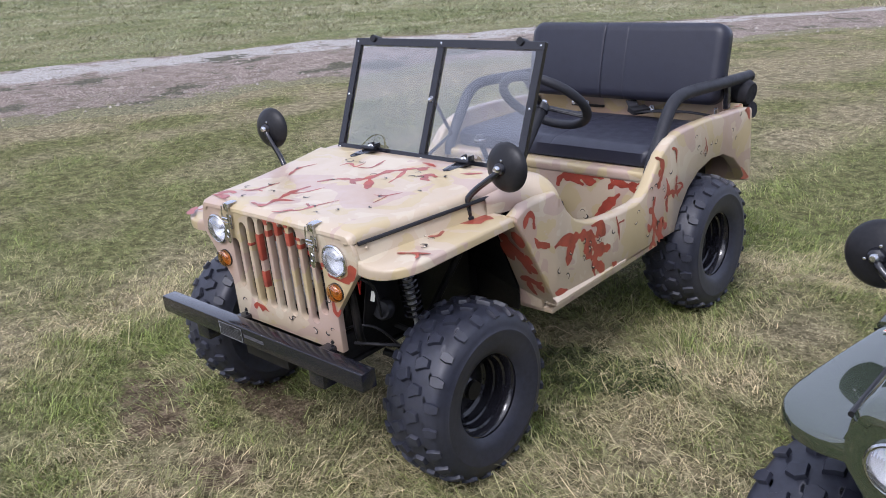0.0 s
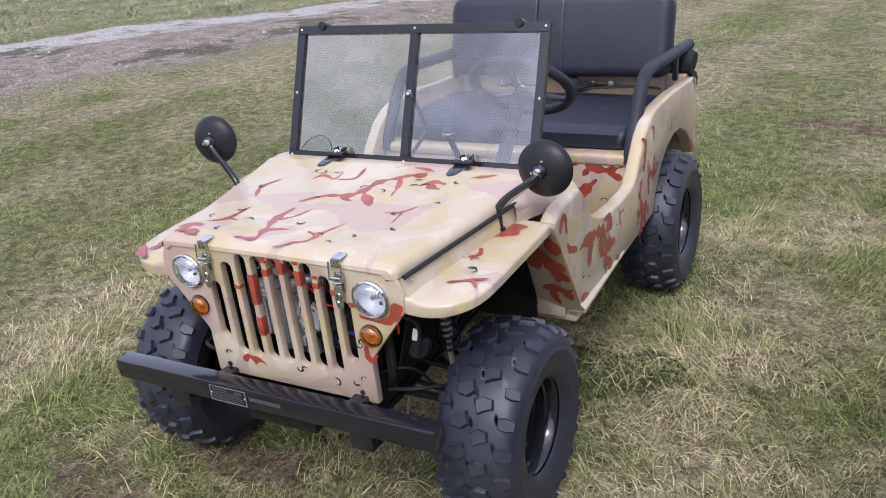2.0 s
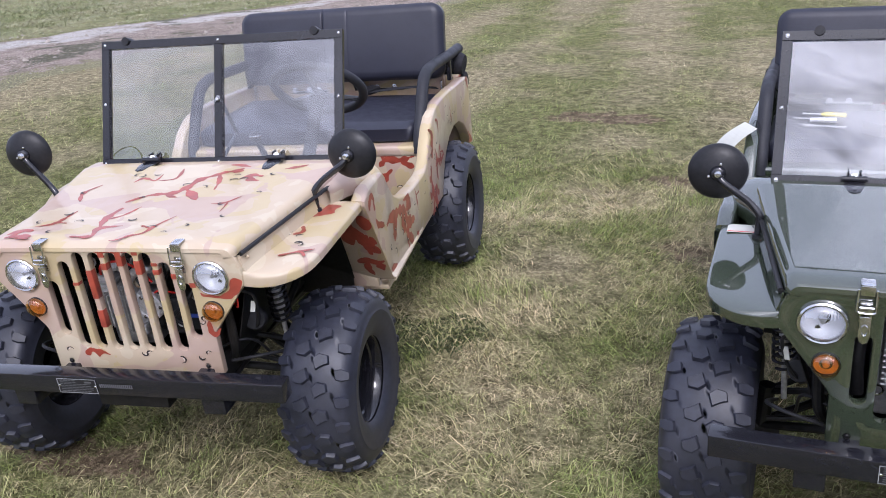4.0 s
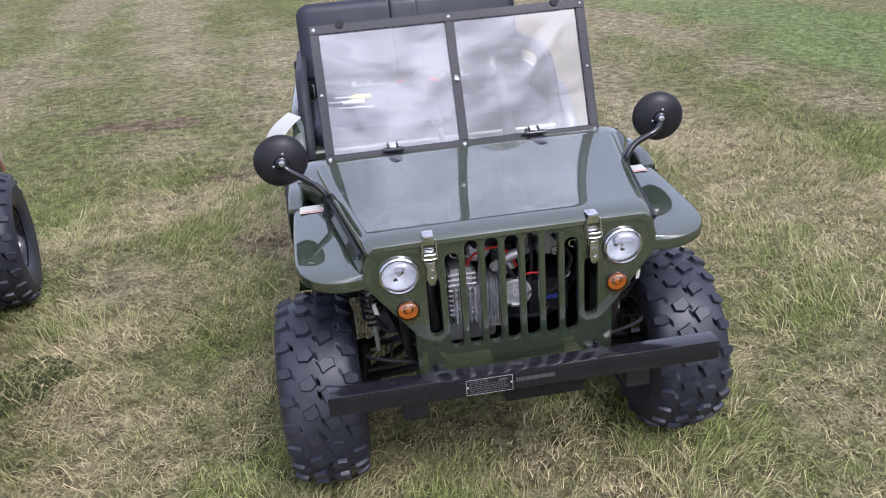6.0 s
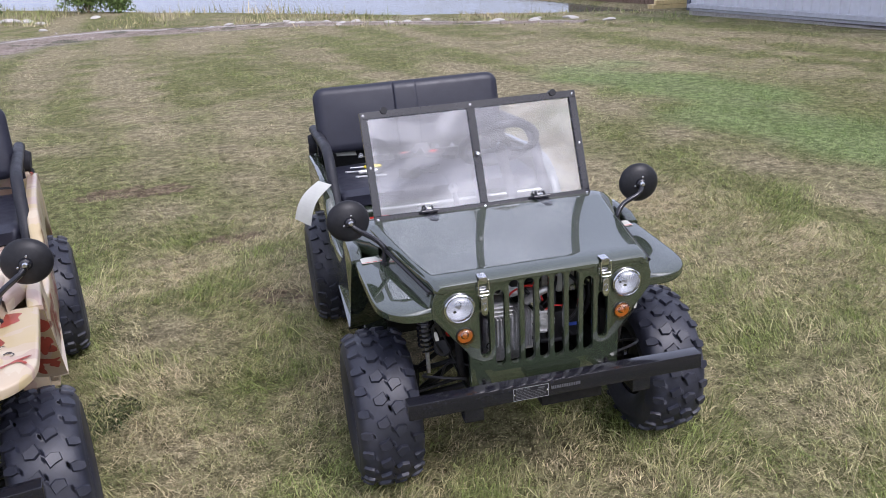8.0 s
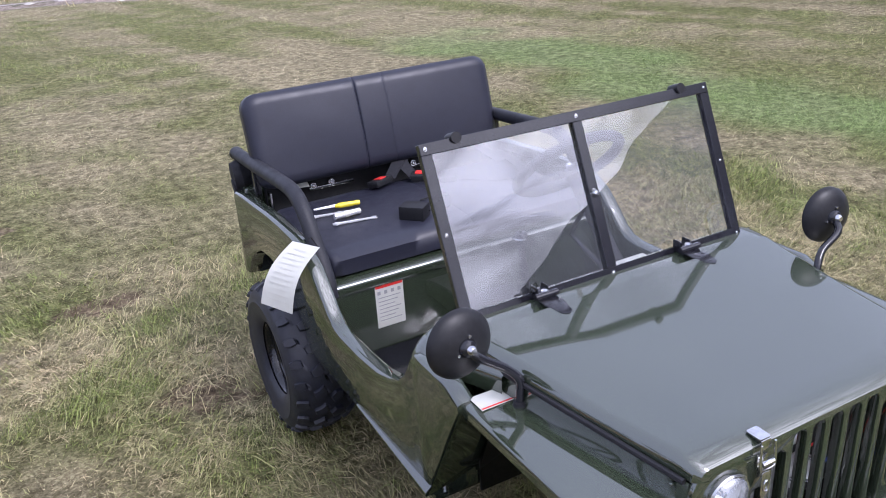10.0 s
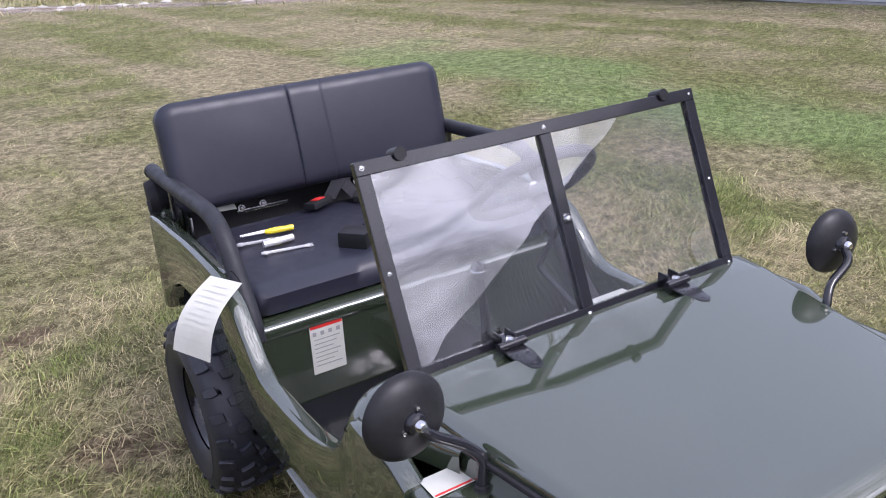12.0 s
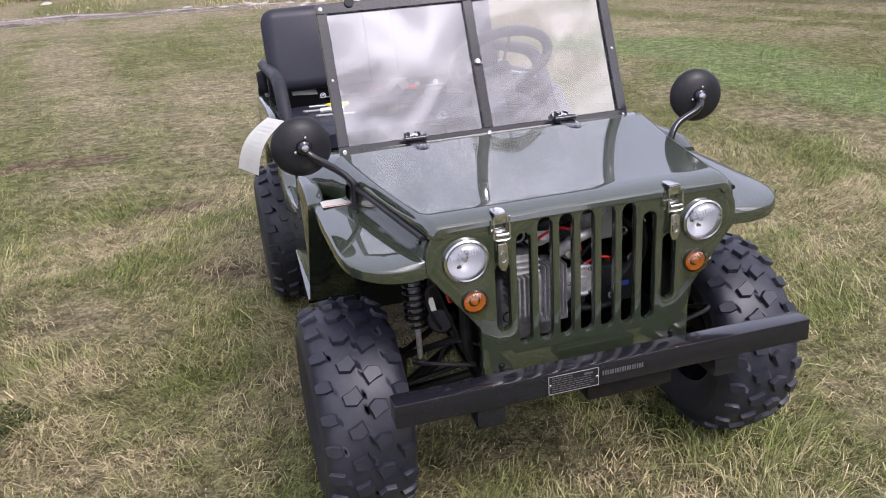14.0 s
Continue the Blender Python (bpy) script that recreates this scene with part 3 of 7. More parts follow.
def spread(lo, hi, fine, far, grow=1.12):
    """Grid lines: even steps in the middle, ever wider ones out to the horizon."""
    mid = list(np.arange(lo, hi, fine))
    a, b, s, out_a, out_b = lo, hi, fine, [], []
    while a > -far:
        s *= grow
        a -= s
        b += s
        out_a.append(a)
        out_b.append(b)
    return np.array(out_a[::-1] + mid + [hi] + out_b)


SOIL = lawn_soil()
me = sheet("ground", spread(-16, 13, 0.11, 900), spread(-5, 30, 0.11, 900), ground_z, SOIL, [("lush", lushness), ("bare", bareness), ("dry", lambda x, y: np.clip(dryness(x, y), 0, 1))])
ground = tagged(new("ground", me), "patchy mown lawn with dry straw and green grass", "ground", kind="structure")

# the dirt track, a ragged-edged sheet just above the lawn
DIRT = dirt()


def build_track():
    rng = np.random.default_rng(5)
    line = TRACK_LINE
    n, k = len(line), 26
    tang = np.gradient(line[:, :2], axis=0)
    tang /= np.linalg.norm(tang, axis=1)[:, None]
    norm = np.stack([-tang[:, 1], tang[:, 0]], 1)
    rough = np.convolve(rng.normal(0, 1, n * 2 + 8), np.ones(3) / 3, "same")
    co, chalk, edge = [], [], []
    for i in range(n):
        el, er = 1 + 0.14 * rough[i], 1.04 + 0.20 * rough[n + i]
        for j in range(k):
            s = j / (k - 1) * 2 - 1
            half = line[i, 2] / 2 * (el if s > 0 else er)
            p = line[i, :2] + norm[i] * s * half
            dip = 0.0 if abs(s) > 0.97 else 0.010 + 0.010 * noise.noise((p[0] * 1.3, p[1] * 1.3, 3.0)) + 0.03 * math.exp(-((s + 0.1) / 0.2) ** 2)
            co.append((p[0], p[1], float(ground_z(p[0], p[1])) - 0.004 + dip))
            edge.append(float(soft(0.45, 1.0, -s)) * 0.95 + float(soft(0.90, 1.0, s)) * 0.8)
            far = soft(100, 150, i)
            chalk.append(min(1.0, max(float(far), math.exp(-((s - 0.62) / (0.42 - 0.26 * soft(30, 55, i))) ** 4)) * (0.78 + 0.25 * noise.noise((p[0] * 0.9, p[1] * 0.9, 8.0)))))
    i = np.arange((n - 1) * k).reshape(n - 1, k)[:, :-1].ravel()
    me = net("dirt_track", np.array(co), np.stack([i, i + 1, i + k + 1, i + k], 1), DIRT)
    me.attributes.new("chalk", "FLOAT", "POINT").data.foreach_set("value", np.array(chalk, np.float32))
    me.attributes.new("edge", "FLOAT", "POINT").data.foreach_set("value", np.array(edge, np.float32))
    return tagged(new("dirt_track", me), "worn dirt track with a pale limestone gravel wheel rut", "dirt track", kind="structure")


build_track()

# ---------------------------------------------------------------- pond, shed and the far bank
me = sheet("pond", np.linspace(-60, 16, 40), np.linspace(14, 120, 60), lambda x, y: np.full(x.shape, POND_Z), water())
tagged(new("water", me), "calm grey pond water reflecting the cloudy sky", "pond", kind="structure")
# ---------------------------------------------------------------- the miniature car
# stations along the body side: the lower and the upper edge (y, z)
SIDE_FRONT = [((0.447, 0.722), (0.447, 0.742)), ((0.50, 0.628), (0.50, 0.765)), ((0.56, 0.512), (0.56, 0.765)), ((0.615, 0.410), (0.618, 0.765)), ((0.64, 0.409), (0.645, 0.765)), ((0.66, 0.408), (0.664, 0.750)),
              ((0.675, 0.408), (0.682, 0.720)), ((0.70, 0.407), (0.705, 0.685)), ((0.74, 0.405), (0.745, 0.645)), ((0.80, 0.402), (0.80, 0.618)), ((0.88, 0.400), (0.88, 0.596)), ((1.0, 0.394), (1.0, 0.583)), ((1.12, 0.389), (1.13, 0.580))]
SIDE_REAR = [((1.17, 0.387), (1.175, 0.588)), ((1.21, 0.385), (1.215, 0.612)), ((1.26, 0.383), (1.255, 0.655)), ((1.32, 0.381), (1.315, 0.712)), ((1.38, 0.379), (1.385, 0.748)), ((1.41, 0.378), (1.42, 0.758)), ((1.45, 0.45), (1.47, 0.764)),
             ((1.52, 0.52), (1.53, 0.764)), ((1.61, 0.567), (1.61, 0.762)), ((1.72, 0.588), (1.72, 0.757)), ((1.83, 0.578), (1.83, 0.746)), ((1.93, 0.535), (1.93, 0.739)), ((2.0, 0.475), (2.0, 0.733)), ((2.05, 0.405), (2.05, 0.726)), ((2.10, 0.393), (2.092, 0.718))]
WHEEL_R, FRONT_Y, REAR_Y = 0.268, 0.262, 1.66


def tyre_mesh():
    """A balloon tyre: a smooth carcass and four rows of chunky lugs; the axle lies along x."""
    half = [(-0.082, 0.124), (-0.092, 0.133), (-0.100, 0.155), (-0.105, 0.175), (-0.1065, 0.190), (-0.1085, 0.195), (-0.1085, 0.199), (-0.106, 0.203), (-0.104, 0.212), (-0.100, 0.223), (-0.094, 0.233), (-0.086, 0.241)]
    half += [(x, 0.2550 - 0.0105 * (abs(x) / 0.078) ** 2.2) for x in np.linspace(-0.076, 0.0, 10)]
    prof = np.array(half + [(-x, r) for x, r in half[-2::-1]])
    bm = lathe([(r, x) for x, r in prof], 96)
    bm.transform(Matrix(((0, 0, 1, 0), (1, 0, 0, 0), (0, 1, 0, 0), (0, 0, 0, 1))))
    for f in bm.faces:
        f.smooth = True
    crown = prof[8:-8]
    run = np.concatenate([[0], np.cumsum(np.linalg.norm(np.diff(crown, axis=0), axis=1))])
    run -= run[-1] / 2
    slope = np.gradient(crown, axis=0)

    def skin(u, arc, h):
        """A point h above the tread: u across from the middle, arc round it in metres."""
        x, r = np.interp(u, run, crown[:, 0]), np.interp(u, run, crown[:, 1])
        tx, tr = np.interp(u, run, slope[:, 0]), np.interp(u, run, slope[:, 1])
        k = math.hypot(tx, tr)
        x, r, a = x - tr / k * h, r + tx / k * h, arc / 0.25
        return (x, r * math.cos(a), r * math.sin(a))

    rng = random.Random(3)
    body = list(bm.verts)
    n = 22
    pitch = 2 * math.pi * 0.25 / n
    inner = [(0.004, -0.008), (0.020, -0.021), (0.043, -0.017), (0.047, 0.003), (0.031, 0.009), (0.014, 0.019)]
    outer = [(0.063, -0.012), (0.080, -0.016), (0.099, -0.010), (0.100, 0.009), (0.083, 0.014), (0.067, 0.010)]
    for k in range(n):
        for side, shift in ((1, 0.0), (-1, 0.5)):
            for shape, lag, tall in ((inner, 0.0, 0.0115), (outer, 0.45, 0.0105)):
                mid = (k + shift + lag) * pitch
                cu, ca = sum(p[0] for p in shape) / 6, sum(p[1] for p in shape) / 6
                g = rng.uniform(0.94, 1.04)
                rings = []
                for grow, h in ((1.10, -0.003), (1.0, tall * 0.8), (0.90, tall)):
                    rings.append([bm.verts.new(skin(side * (cu + (u - cu) * grow * g), mid + (ca + (a - ca) * grow * g) * side, h)) for u, a in shape])
                for lo, hi in zip(rings, rings[1:]):
                    for q in range(6):
                        bm.faces.new((lo[q], lo[(q + 1) % 6], hi[(q + 1) % 6], hi[q]))
                bm.faces.new(rings[-1])
                root = min(body, key=lambda v: (v.co - rings[0][0].co).length_squared)
                bm.faces.new((rings[0][1], rings[0][0], root))
    return finish(bm, "tyre", RUBBER, 32)


def rim_mesh():
    turn = Matrix(((0, 0, 1, 0), (1, 0, 0, 0), (0, 1, 0, 0), (0, 0, 0, 1)))
    prof = [(0.131, 0.088), (0.133, 0.084), (0.130, 0.079), (0.122, 0.077), (0.117, 0.070), (0.114, 0.050), (0.108, 0.046), (0.105, 0.020), (0.100, 0.016), (0.097, -0.010), (0.088, -0.018),
            (0.070, -0.014), (0.058, -0.006), (0.040, -0.004), (0.038, 0.012), (0.030, 0.018), (0.012, 0.019), (0.0, 0.019)]
    bm = lathe(prof, 40, turn)
    lathe([(0.131, -0.088), (0.122, -0.077), (0.112, -0.05), (0.105, -0.03), (0.06, -0.03), (0.0, -0.03)], 32, turn, bm)
    for i in range(4):
        a = math.pi / 4 + i * math.pi / 2
        bolt((-0.012, 0.062 * math.cos(a), 0.062 * math.sin(a)), (1, 0, 0), 0.007, 0.012, bm)
    return finish(bm, "rim", BLACK, 30)


def hub_mesh():
    turn = Matrix(((0, 0, 1, 0), (1, 0, 0, 0), (0, 1, 0, 0), (0, 0, 0, 1)))
    bm = lathe([(0, 0.03), (0.028, 0.03), (0.03, 0.0), (0.055, -0.02), (0.055, -0.05), (0.02, -0.06), (0.018, -0.16), (0, -0.16)], 20, turn)
    return finish(bm, "wheel", DARK, 30)


TYRE, RIM, HUB = tyre_mesh(), rim_mesh(), hub_mesh()


def hood_top(y):
    """Height of the hood's skin along the car: the panel sags a little between its ends."""
    f = min(1.0, max(0.0, (y - 0.02) / 0.533))
    return 0.8155 + 0.0115 * f - 0.034 * f * (1 - f) * (1 - 0.35 * f)


def hood_row(y, hw, ztop, zlip, r, n=6):
    """Half a hood's cross section, lip to lip over the top."""
    right = [(hw, y, zlip)]
    for i in range(n + 1):
        a = radians(90 * i / n)
        right.append((hw - r + r * math.cos(a), y, ztop - r + r * math.sin(a)))
    right += [(hw * 0.5, y, ztop + 0.0014), (0, y, ztop + 0.002)]
    return right + [(-x, yy, z) for x, yy, z in right[-2::-1]]


def slot(cx, lo, hi, w, n=6):
    r = w / 2
    return [(cx + r * math.cos(radians(180 * i / n)), hi - r + r * math.sin(radians(180 * i / n))) for i in range(n + 1)] + \
           [(cx + r * math.cos(radians(180 + 180 * i / n)), lo + r + r * math.sin(radians(180 + 180 * i / n))) for i in range(n + 1)]


def coil(a, b, r, turns, wire, bm=None, n=14):
    a, b = Vector(a), Vector(b)
    d = (b - a).normalized()
    u = d.orthogonal().normalized()
    v = d.cross(u)
    k = turns * n
    return tube([a + (b - a) * i / k + (u * math.cos(2 * math.pi * i / n) + v * math.sin(2 * math.pi * i / n)) * r for i in range(k + 1)], wire, 6, bm)


def ribbon(pts, width, lift, place, bm):
    """A tapering flat stroke along (u, v) points, laid on a surface."""
    line = smooth_line([(u, v, 0) for u, v in pts], 7)
    k = len(line)
    left, right = [], []
    for i, p in enumerate(line):
        d = (line[min(i + 1, k - 1)] - line[max(i - 1, 0)]).normalized()
        s = Vector((-d.y, d.x, 0))
        w = width * 0.85 * (0.06 + 0.94 * math.sin(math.pi * (0.05 + 0.92 * i / (k - 1))) ** 0.8) * (1 + 1.0 * noise.noise((p.x * 48, p.y * 48, width * 50)))
        left.append(bm.verts.new(place(p.x + s.x * w / 2, p.y + s.y * w / 2, lift)))
        right.append(bm.verts.new(place(p.x - s.x * w / 2, p.y - s.y * w / 2, lift)))
    for i in range(k - 1):
        bm.faces.new((left[i], left[i + 1], right[i + 1], right[i]))
    return bm


def on_hood(u, v, w):
    hw = 0.352 + 0.163 * max(v, 0)
    u = max(-hw + 0.012, min(hw - 0.012, u))
    edge = max(0.0, abs(u) - hw + 0.026)
    z = hood_top(v) + (0.002 - 0.0006 * abs(u) / (hw * 0.5) if abs(u) < hw * 0.5 else 0.0014 * (hw - abs(u)) / (hw * 0.5 - 0.026))
    return (u, v, z - (0.026 - math.sqrt(max(0.0, 0.026 ** 2 - edge ** 2))) + w)


def camouflage(car, hood_ob, grille_ob):
    """The red-brown strokes and the small black curls that are sprayed over the sand paint."""
    def stroke(parent, place, *lines, width):
        for k, pts in enumerate(lines):
            part("camouflage_stroke", ribbon(pts, width, 0.0006 + 0.0001 * k, place, bmesh.new()), STROKE, parent)

    stroke(hood_ob, on_hood, [(-0.115, 0.265), (-0.068, 0.316), (-0.001, 0.333), (0.023, 0.369), (0.038, 0.435), (0.082, 0.474), (0.143, 0.519)], [(0.030, 0.36), (0.066, 0.32), (0.098, 0.279)], [(0.06, 0.455), (0.101, 0.493), (0.15, 0.500)], width=0.030)
    stroke(hood_ob, on_hood, [(0.082, 0.474), (0.105, 0.42), (0.119, 0.353)], [(-0.02, 0.335), (0.0, 0.31), (0.03, 0.30)], width=0.016)
    stroke(hood_ob, on_hood, [(-0.176, 0.42), (-0.158, 0.452), (-0.111, 0.432), (-0.109, 0.481)], [(-0.1, 0.43), (-0.049, 0.446), (-0.059, 0.523)], width=0.014)
    stroke(hood_ob, on_hood, [(-0.33, 0.03), (-0.30, 0.06), (-0.27, 0.055)], [(-0.31, 0.01), (-0.28, 0.02), (-0.25, 0.015)], width=0.030)
    stroke(hood_ob, on_hood, [(0.166, 0.438), (0.193, 0.464), (0.23, 0.454)], [(0.19, 0.455), (0.20, 0.43), (0.23, 0.42)], width=0.026)
    stroke(hood_ob, on_hood, [(0.087, 0.548), (0.120, 0.545), (0.159, 0.530)], [(0.278, 0.51), (0.312, 0.523), (0.342, 0.540)], width=0.018)
    stroke(hood_ob, on_hood, [(-0.131, 0.016), (-0.071, 0.018), (-0.08, 0.073), (-0.021, 0.093)], [(-0.08, 0.073), (-0.104, 0.147), (-0.098, 0.225)], width=0.024)
    stroke(hood_ob, on_hood, [(-0.097, 0.138), (-0.064, 0.17), (-0.044, 0.232)], [(0.031, 0.017), (0.067, 0.039), (0.076, 0.097), (0.099, 0.164)], [(0.066, 0.075), (0.05, 0.085), (0.034, 0.093)], [(0.0, -0.012), (0.021, -0.005), (0.047, 0.031)], width=0.015)
    stroke(hood_ob, on_hood, [(-0.286, 0.089), (-0.243, 0.11), (-0.234, 0.157), (-0.229, 0.205)], [(-0.251, 0.119), (-0.23, 0.117), (-0.204, 0.113)], [(-0.269, 0.275), (-0.299, 0.342), (-0.272, 0.404)], [(-0.322, 0.005), (-0.307, 0.025), (-0.311, 0.055)], [(-0.284, 0.0), (-0.265, 0.003), (-0.242, 0.0)], width=0.015)
    stroke(hood_ob, on_hood, [(0.157, 0.251), (0.196, 0.258), (0.226, 0.304)], [(0.204, 0.261), (0.208, 0.23), (0.211, 0.193)], width=0.010)

    def on_fender(u, v, w):
        return (u, v, 0.7400 + w)

    stroke(car, on_fender, [(0.415, 0.068), (0.461, 0.094), (0.500, 0.111)], [(0.461, 0.094), (0.475, 0.085), (0.487, 0.066)], width=0.014)
    stroke(car, on_fender, [(0.405, 0.205), (0.425, 0.225), (0.412, 0.262)], width=0.02)
    stroke(car, on_fender, [(-0.43, -0.02), (-0.46, 0.0), (-0.485, 0.04)], [(-0.45, 0.02), (-0.44, 0.06), (-0.46, 0.10)], width=0.028)

    def on_grille(u, v, w):
        return (u, -0.0262 - w, v)

    stroke(grille_ob, on_grille, [(-0.066, 0.797), (-0.022, 0.796), (0.02, 0.797), (0.074, 0.799)], width=0.013)
    def blob(parent, place, *outlines):
        for k, pts in enumerate(outlines):
            line = []
            for p in smooth_line([(u, v, 0) for u, v in pts], 5, True):
                line.append((p.x + 0.005 * noise.noise((p.x * 55, p.y * 55, 1.0)), p.y + 0.005 * noise.noise((p.x * 55, p.y * 55, 9.0))))
            part("camouflage_patch", plate(line, 0, lambda u, v, w: place(u, v, 0.0007 + 0.0001 * k)), STROKE, parent)

    for k, z0, z1 in ((-2.5, 0.690, 0.700), (-1.5, 0.651, 0.737), (-1.5, 0.562, 0.616), (-0.5, 0.738, 0.758), (0.5, 0.750, 0.795), (-0.5, 0.775, 0.796), (1.5, 0.726, 0.766), (1.5, 0.782, 0.795), (2.5, 0.751, 0.761), (2.5, 0.726, 0.741), (3.5, 0.714, 0.730), (4.45, 0.690, 0.704)):
        x = k * 0.0483
        part("camouflage_patch", box((x - 0.0089, -0.0276, z0), (x + 0.0089, -0.008, z1), 0.003, 2), STROKE, grille_ob)
    blob(grille_ob, on_grille, [(-0.040, 0.801), (0.072, 0.802), (0.076, 0.793), (0.033, 0.790), (0.024, 0.785), (-0.010, 0.791)],
         [(0.232, 0.675), (0.250, 0.672), (0.272, 0.669), (0.300, 0.676), (0.315, 0.690), (0.320, 0.714), (0.333, 0.722), (0.348, 0.716), (0.352, 0.701), (0.325, 0.668), (0.305, 0.660), (0.275, 0.661), (0.24, 0.664)],
         [(0.232, 0.592), (0.240, 0.590), (0.247, 0.560), (0.268, 0.571), (0.250, 0.543), (0.234, 0.552), (0.228, 0.57)],
         [(-0.157, 0.482), (-0.130, 0.496), (-0.105, 0.492), (-0.075, 0.474), (-0.10, 0.478), (-0.115, 0.465), (-0.128, 0.482), (-0.145, 0.468)])

    blob(car, on_fender, [(0.412, 0.335), (0.440, 0.340), (0.470, 0.362), (0.462, 0.385), (0.474, 0.412), (0.445, 0.425), (0.412, 0.418)])

    def on_side(u, v, w):
        return (0.5325 + w, u, v)

    stroke(car, on_side, [(0.625, 0.585), (0.660, 0.592), (0.720, 0.583), (0.790, 0.572), (0.840, 0.535), (0.858, 0.490), (0.842, 0.440), (0.850, 0.405)], [(0.742, 0.582), (0.715, 0.556), (0.690, 0.500)], [(0.835, 0.525), (0.890, 0.488), (0.950, 0.478)], [(0.846, 0.450), (0.880, 0.430), (0.905, 0.400)], [(0.800, 0.560), (0.812, 0.508), (0.838, 0.470)], width=0.044)
    blob(car, on_side, [(0.524, 0.653), (0.544, 0.635), (0.598, 0.610), (0.594, 0.594), (0.546, 0.610), (0.531, 0.620)],
         [(0.835, 0.592), (0.905, 0.588), (0.917, 0.532), (0.856, 0.542), (0.870, 0.572)],
         [(2.025, 0.725), (2.066, 0.722), (2.070, 0.668), (2.046, 0.695)],
         [(1.998, 0.481), (2.072, 0.425), (2.070, 0.410), (1.995, 0.428), (2.025, 0.438)],
         [(0.615, 0.433), (0.641, 0.439), (0.685, 0.421), (0.642, 0.410)],
         [(0.957, 0.415), (0.987, 0.412), (0.982, 0.392), (0.962, 0.394)],
         [(0.47, 0.705), (0.483, 0.735), (0.515, 0.742), (0.533, 0.715), (0.528, 0.680), (0.518, 0.684), (0.518, 0.712), (0.500, 0.722), (0.488, 0.700)])
    stroke(car, on_side, [(1.262, 0.565), (1.244, 0.515), (1.256, 0.460), (1.246, 0.400), (1.262, 0.372)], [(1.250, 0.470), (1.222, 0.452), (1.206, 0.476)], [(1.246, 0.505), (1.216, 0.532)], [(1.254, 0.440), (1.284, 0.412), (1.290, 0.376)], [(1.250, 0.400), (1.216, 0.374)], width=0.026)
    stroke(car, on_side, [(1.330, 0.440), (1.312, 0.458), (1.296, 0.436), (1.300, 0.402), (1.322, 0.384)], [(1.322, 0.430), (1.348, 0.426)], width=0.030)
    stroke(car, on_side, [(1.344, 0.612), (1.360, 0.565), (1.346, 0.515), (1.352, 0.475)], [(1.326, 0.538), (1.380, 0.548), (1.436, 0.534), (1.474, 0.548)], [(1.426, 0.602), (1.420, 0.560), (1.432, 0.515)], [(1.392, 0.552), (1.404, 0.516)], width=0.021)
    stroke(car, on_side, [(1.262, 0.712), (1.304, 0.690), (1.318, 0.652), (1.300, 0.618), (1.262, 0.604)], [(1.310, 0.640), (1.284, 0.650)], [(1.300, 0.620), (1.282, 0.588)], width=0.026)
    thin = [(0.989, 0.575), (1.003, 0.53), (1.008, 0.482)], [(1.003, 0.545), (1.043, 0.545)], [(1.385, 0.715), (1.418, 0.700), (1.421, 0.650)], [(1.655, 0.694), (1.665, 0.66), (1.640, 0.630)], [(1.668, 0.66), (1.675, 0.640), (1.670, 0.622)], [(1.42, 0.57), (1.46, 0.56), (1.475, 0.535)]
    for pts in thin:
        part("camouflage_stroke", ribbon(pts, 0.013, 0.0016, on_side, bmesh.new()), STROKE, car)

    def on_rail(u, v, w):
        return (u, v, 0.7635 - 0.045 * max(0, v - 1.5) + w)

    stroke(car, on_rail, [(0.505, 1.97), (0.515, 2.0), (0.507, 2.04)], width=0.016)

    def on_riser(u, v, w):
        return (u, 1.3128 - w, v)

    stroke(car, on_riser, [(0.084, 0.530), (0.100, 0.568), (0.150, 0.590), (0.220, 0.592), (0.295, 0.588)], [(0.110, 0.575), (0.165, 0.566), (0.205, 0.550)], [(0.190, 0.588), (0.230, 0.572), (0.262, 0.572)], width=0.036)
    stroke(car, on_riser, [(0.312, 0.548), (0.345, 0.578), (0.400, 0.574), (0.456, 0.592)], [(0.400, 0.575), (0.425, 0.556), (0.452, 0.545)], [(0.330, 0.570), (0.330, 0.592), (0.350, 0.600)], width=0.030)
    stroke(car, on_riser, [(0.250, 0.415), (0.290, 0.465), (0.330, 0.505), (0.362, 0.536)], [(-0.19, 0.52), (-0.26, 0.56), (-0.33, 0.53)], width=0.036)

    def on_well(u, v, w):
        return (u, 0.595 - (v - 0.405) * 0.485 + (0.545 - u) * 0.14 - 0.004 - w * 2, v)

    stroke(car, on_well, [(0.425, 0.700), (0.446, 0.660), (0.470, 0.615), (0.490, 0.570), (0.500, 0.520)], [(0.470, 0.610), (0.505, 0.585), (0.530, 0.590)], [(0.452, 0.640), (0.440, 0.600), (0.448, 0.560)], [(0.485, 0.575), (0.515, 0.548), (0.534, 0.552)], [(0.505, 0.690), (0.515, 0.655), (0.530, 0.640)], width=0.046)
    stroke(car, on_well, [(0.440, 0.482), (0.475, 0.492), (0.510, 0.485), (0.536, 0.496)], [(0.480, 0.490), (0.470, 0.455), (0.485, 0.425)], [(0.512, 0.486), (0.524, 0.450)], width=0.032)
    # black curls
    rng = random.Random(5)
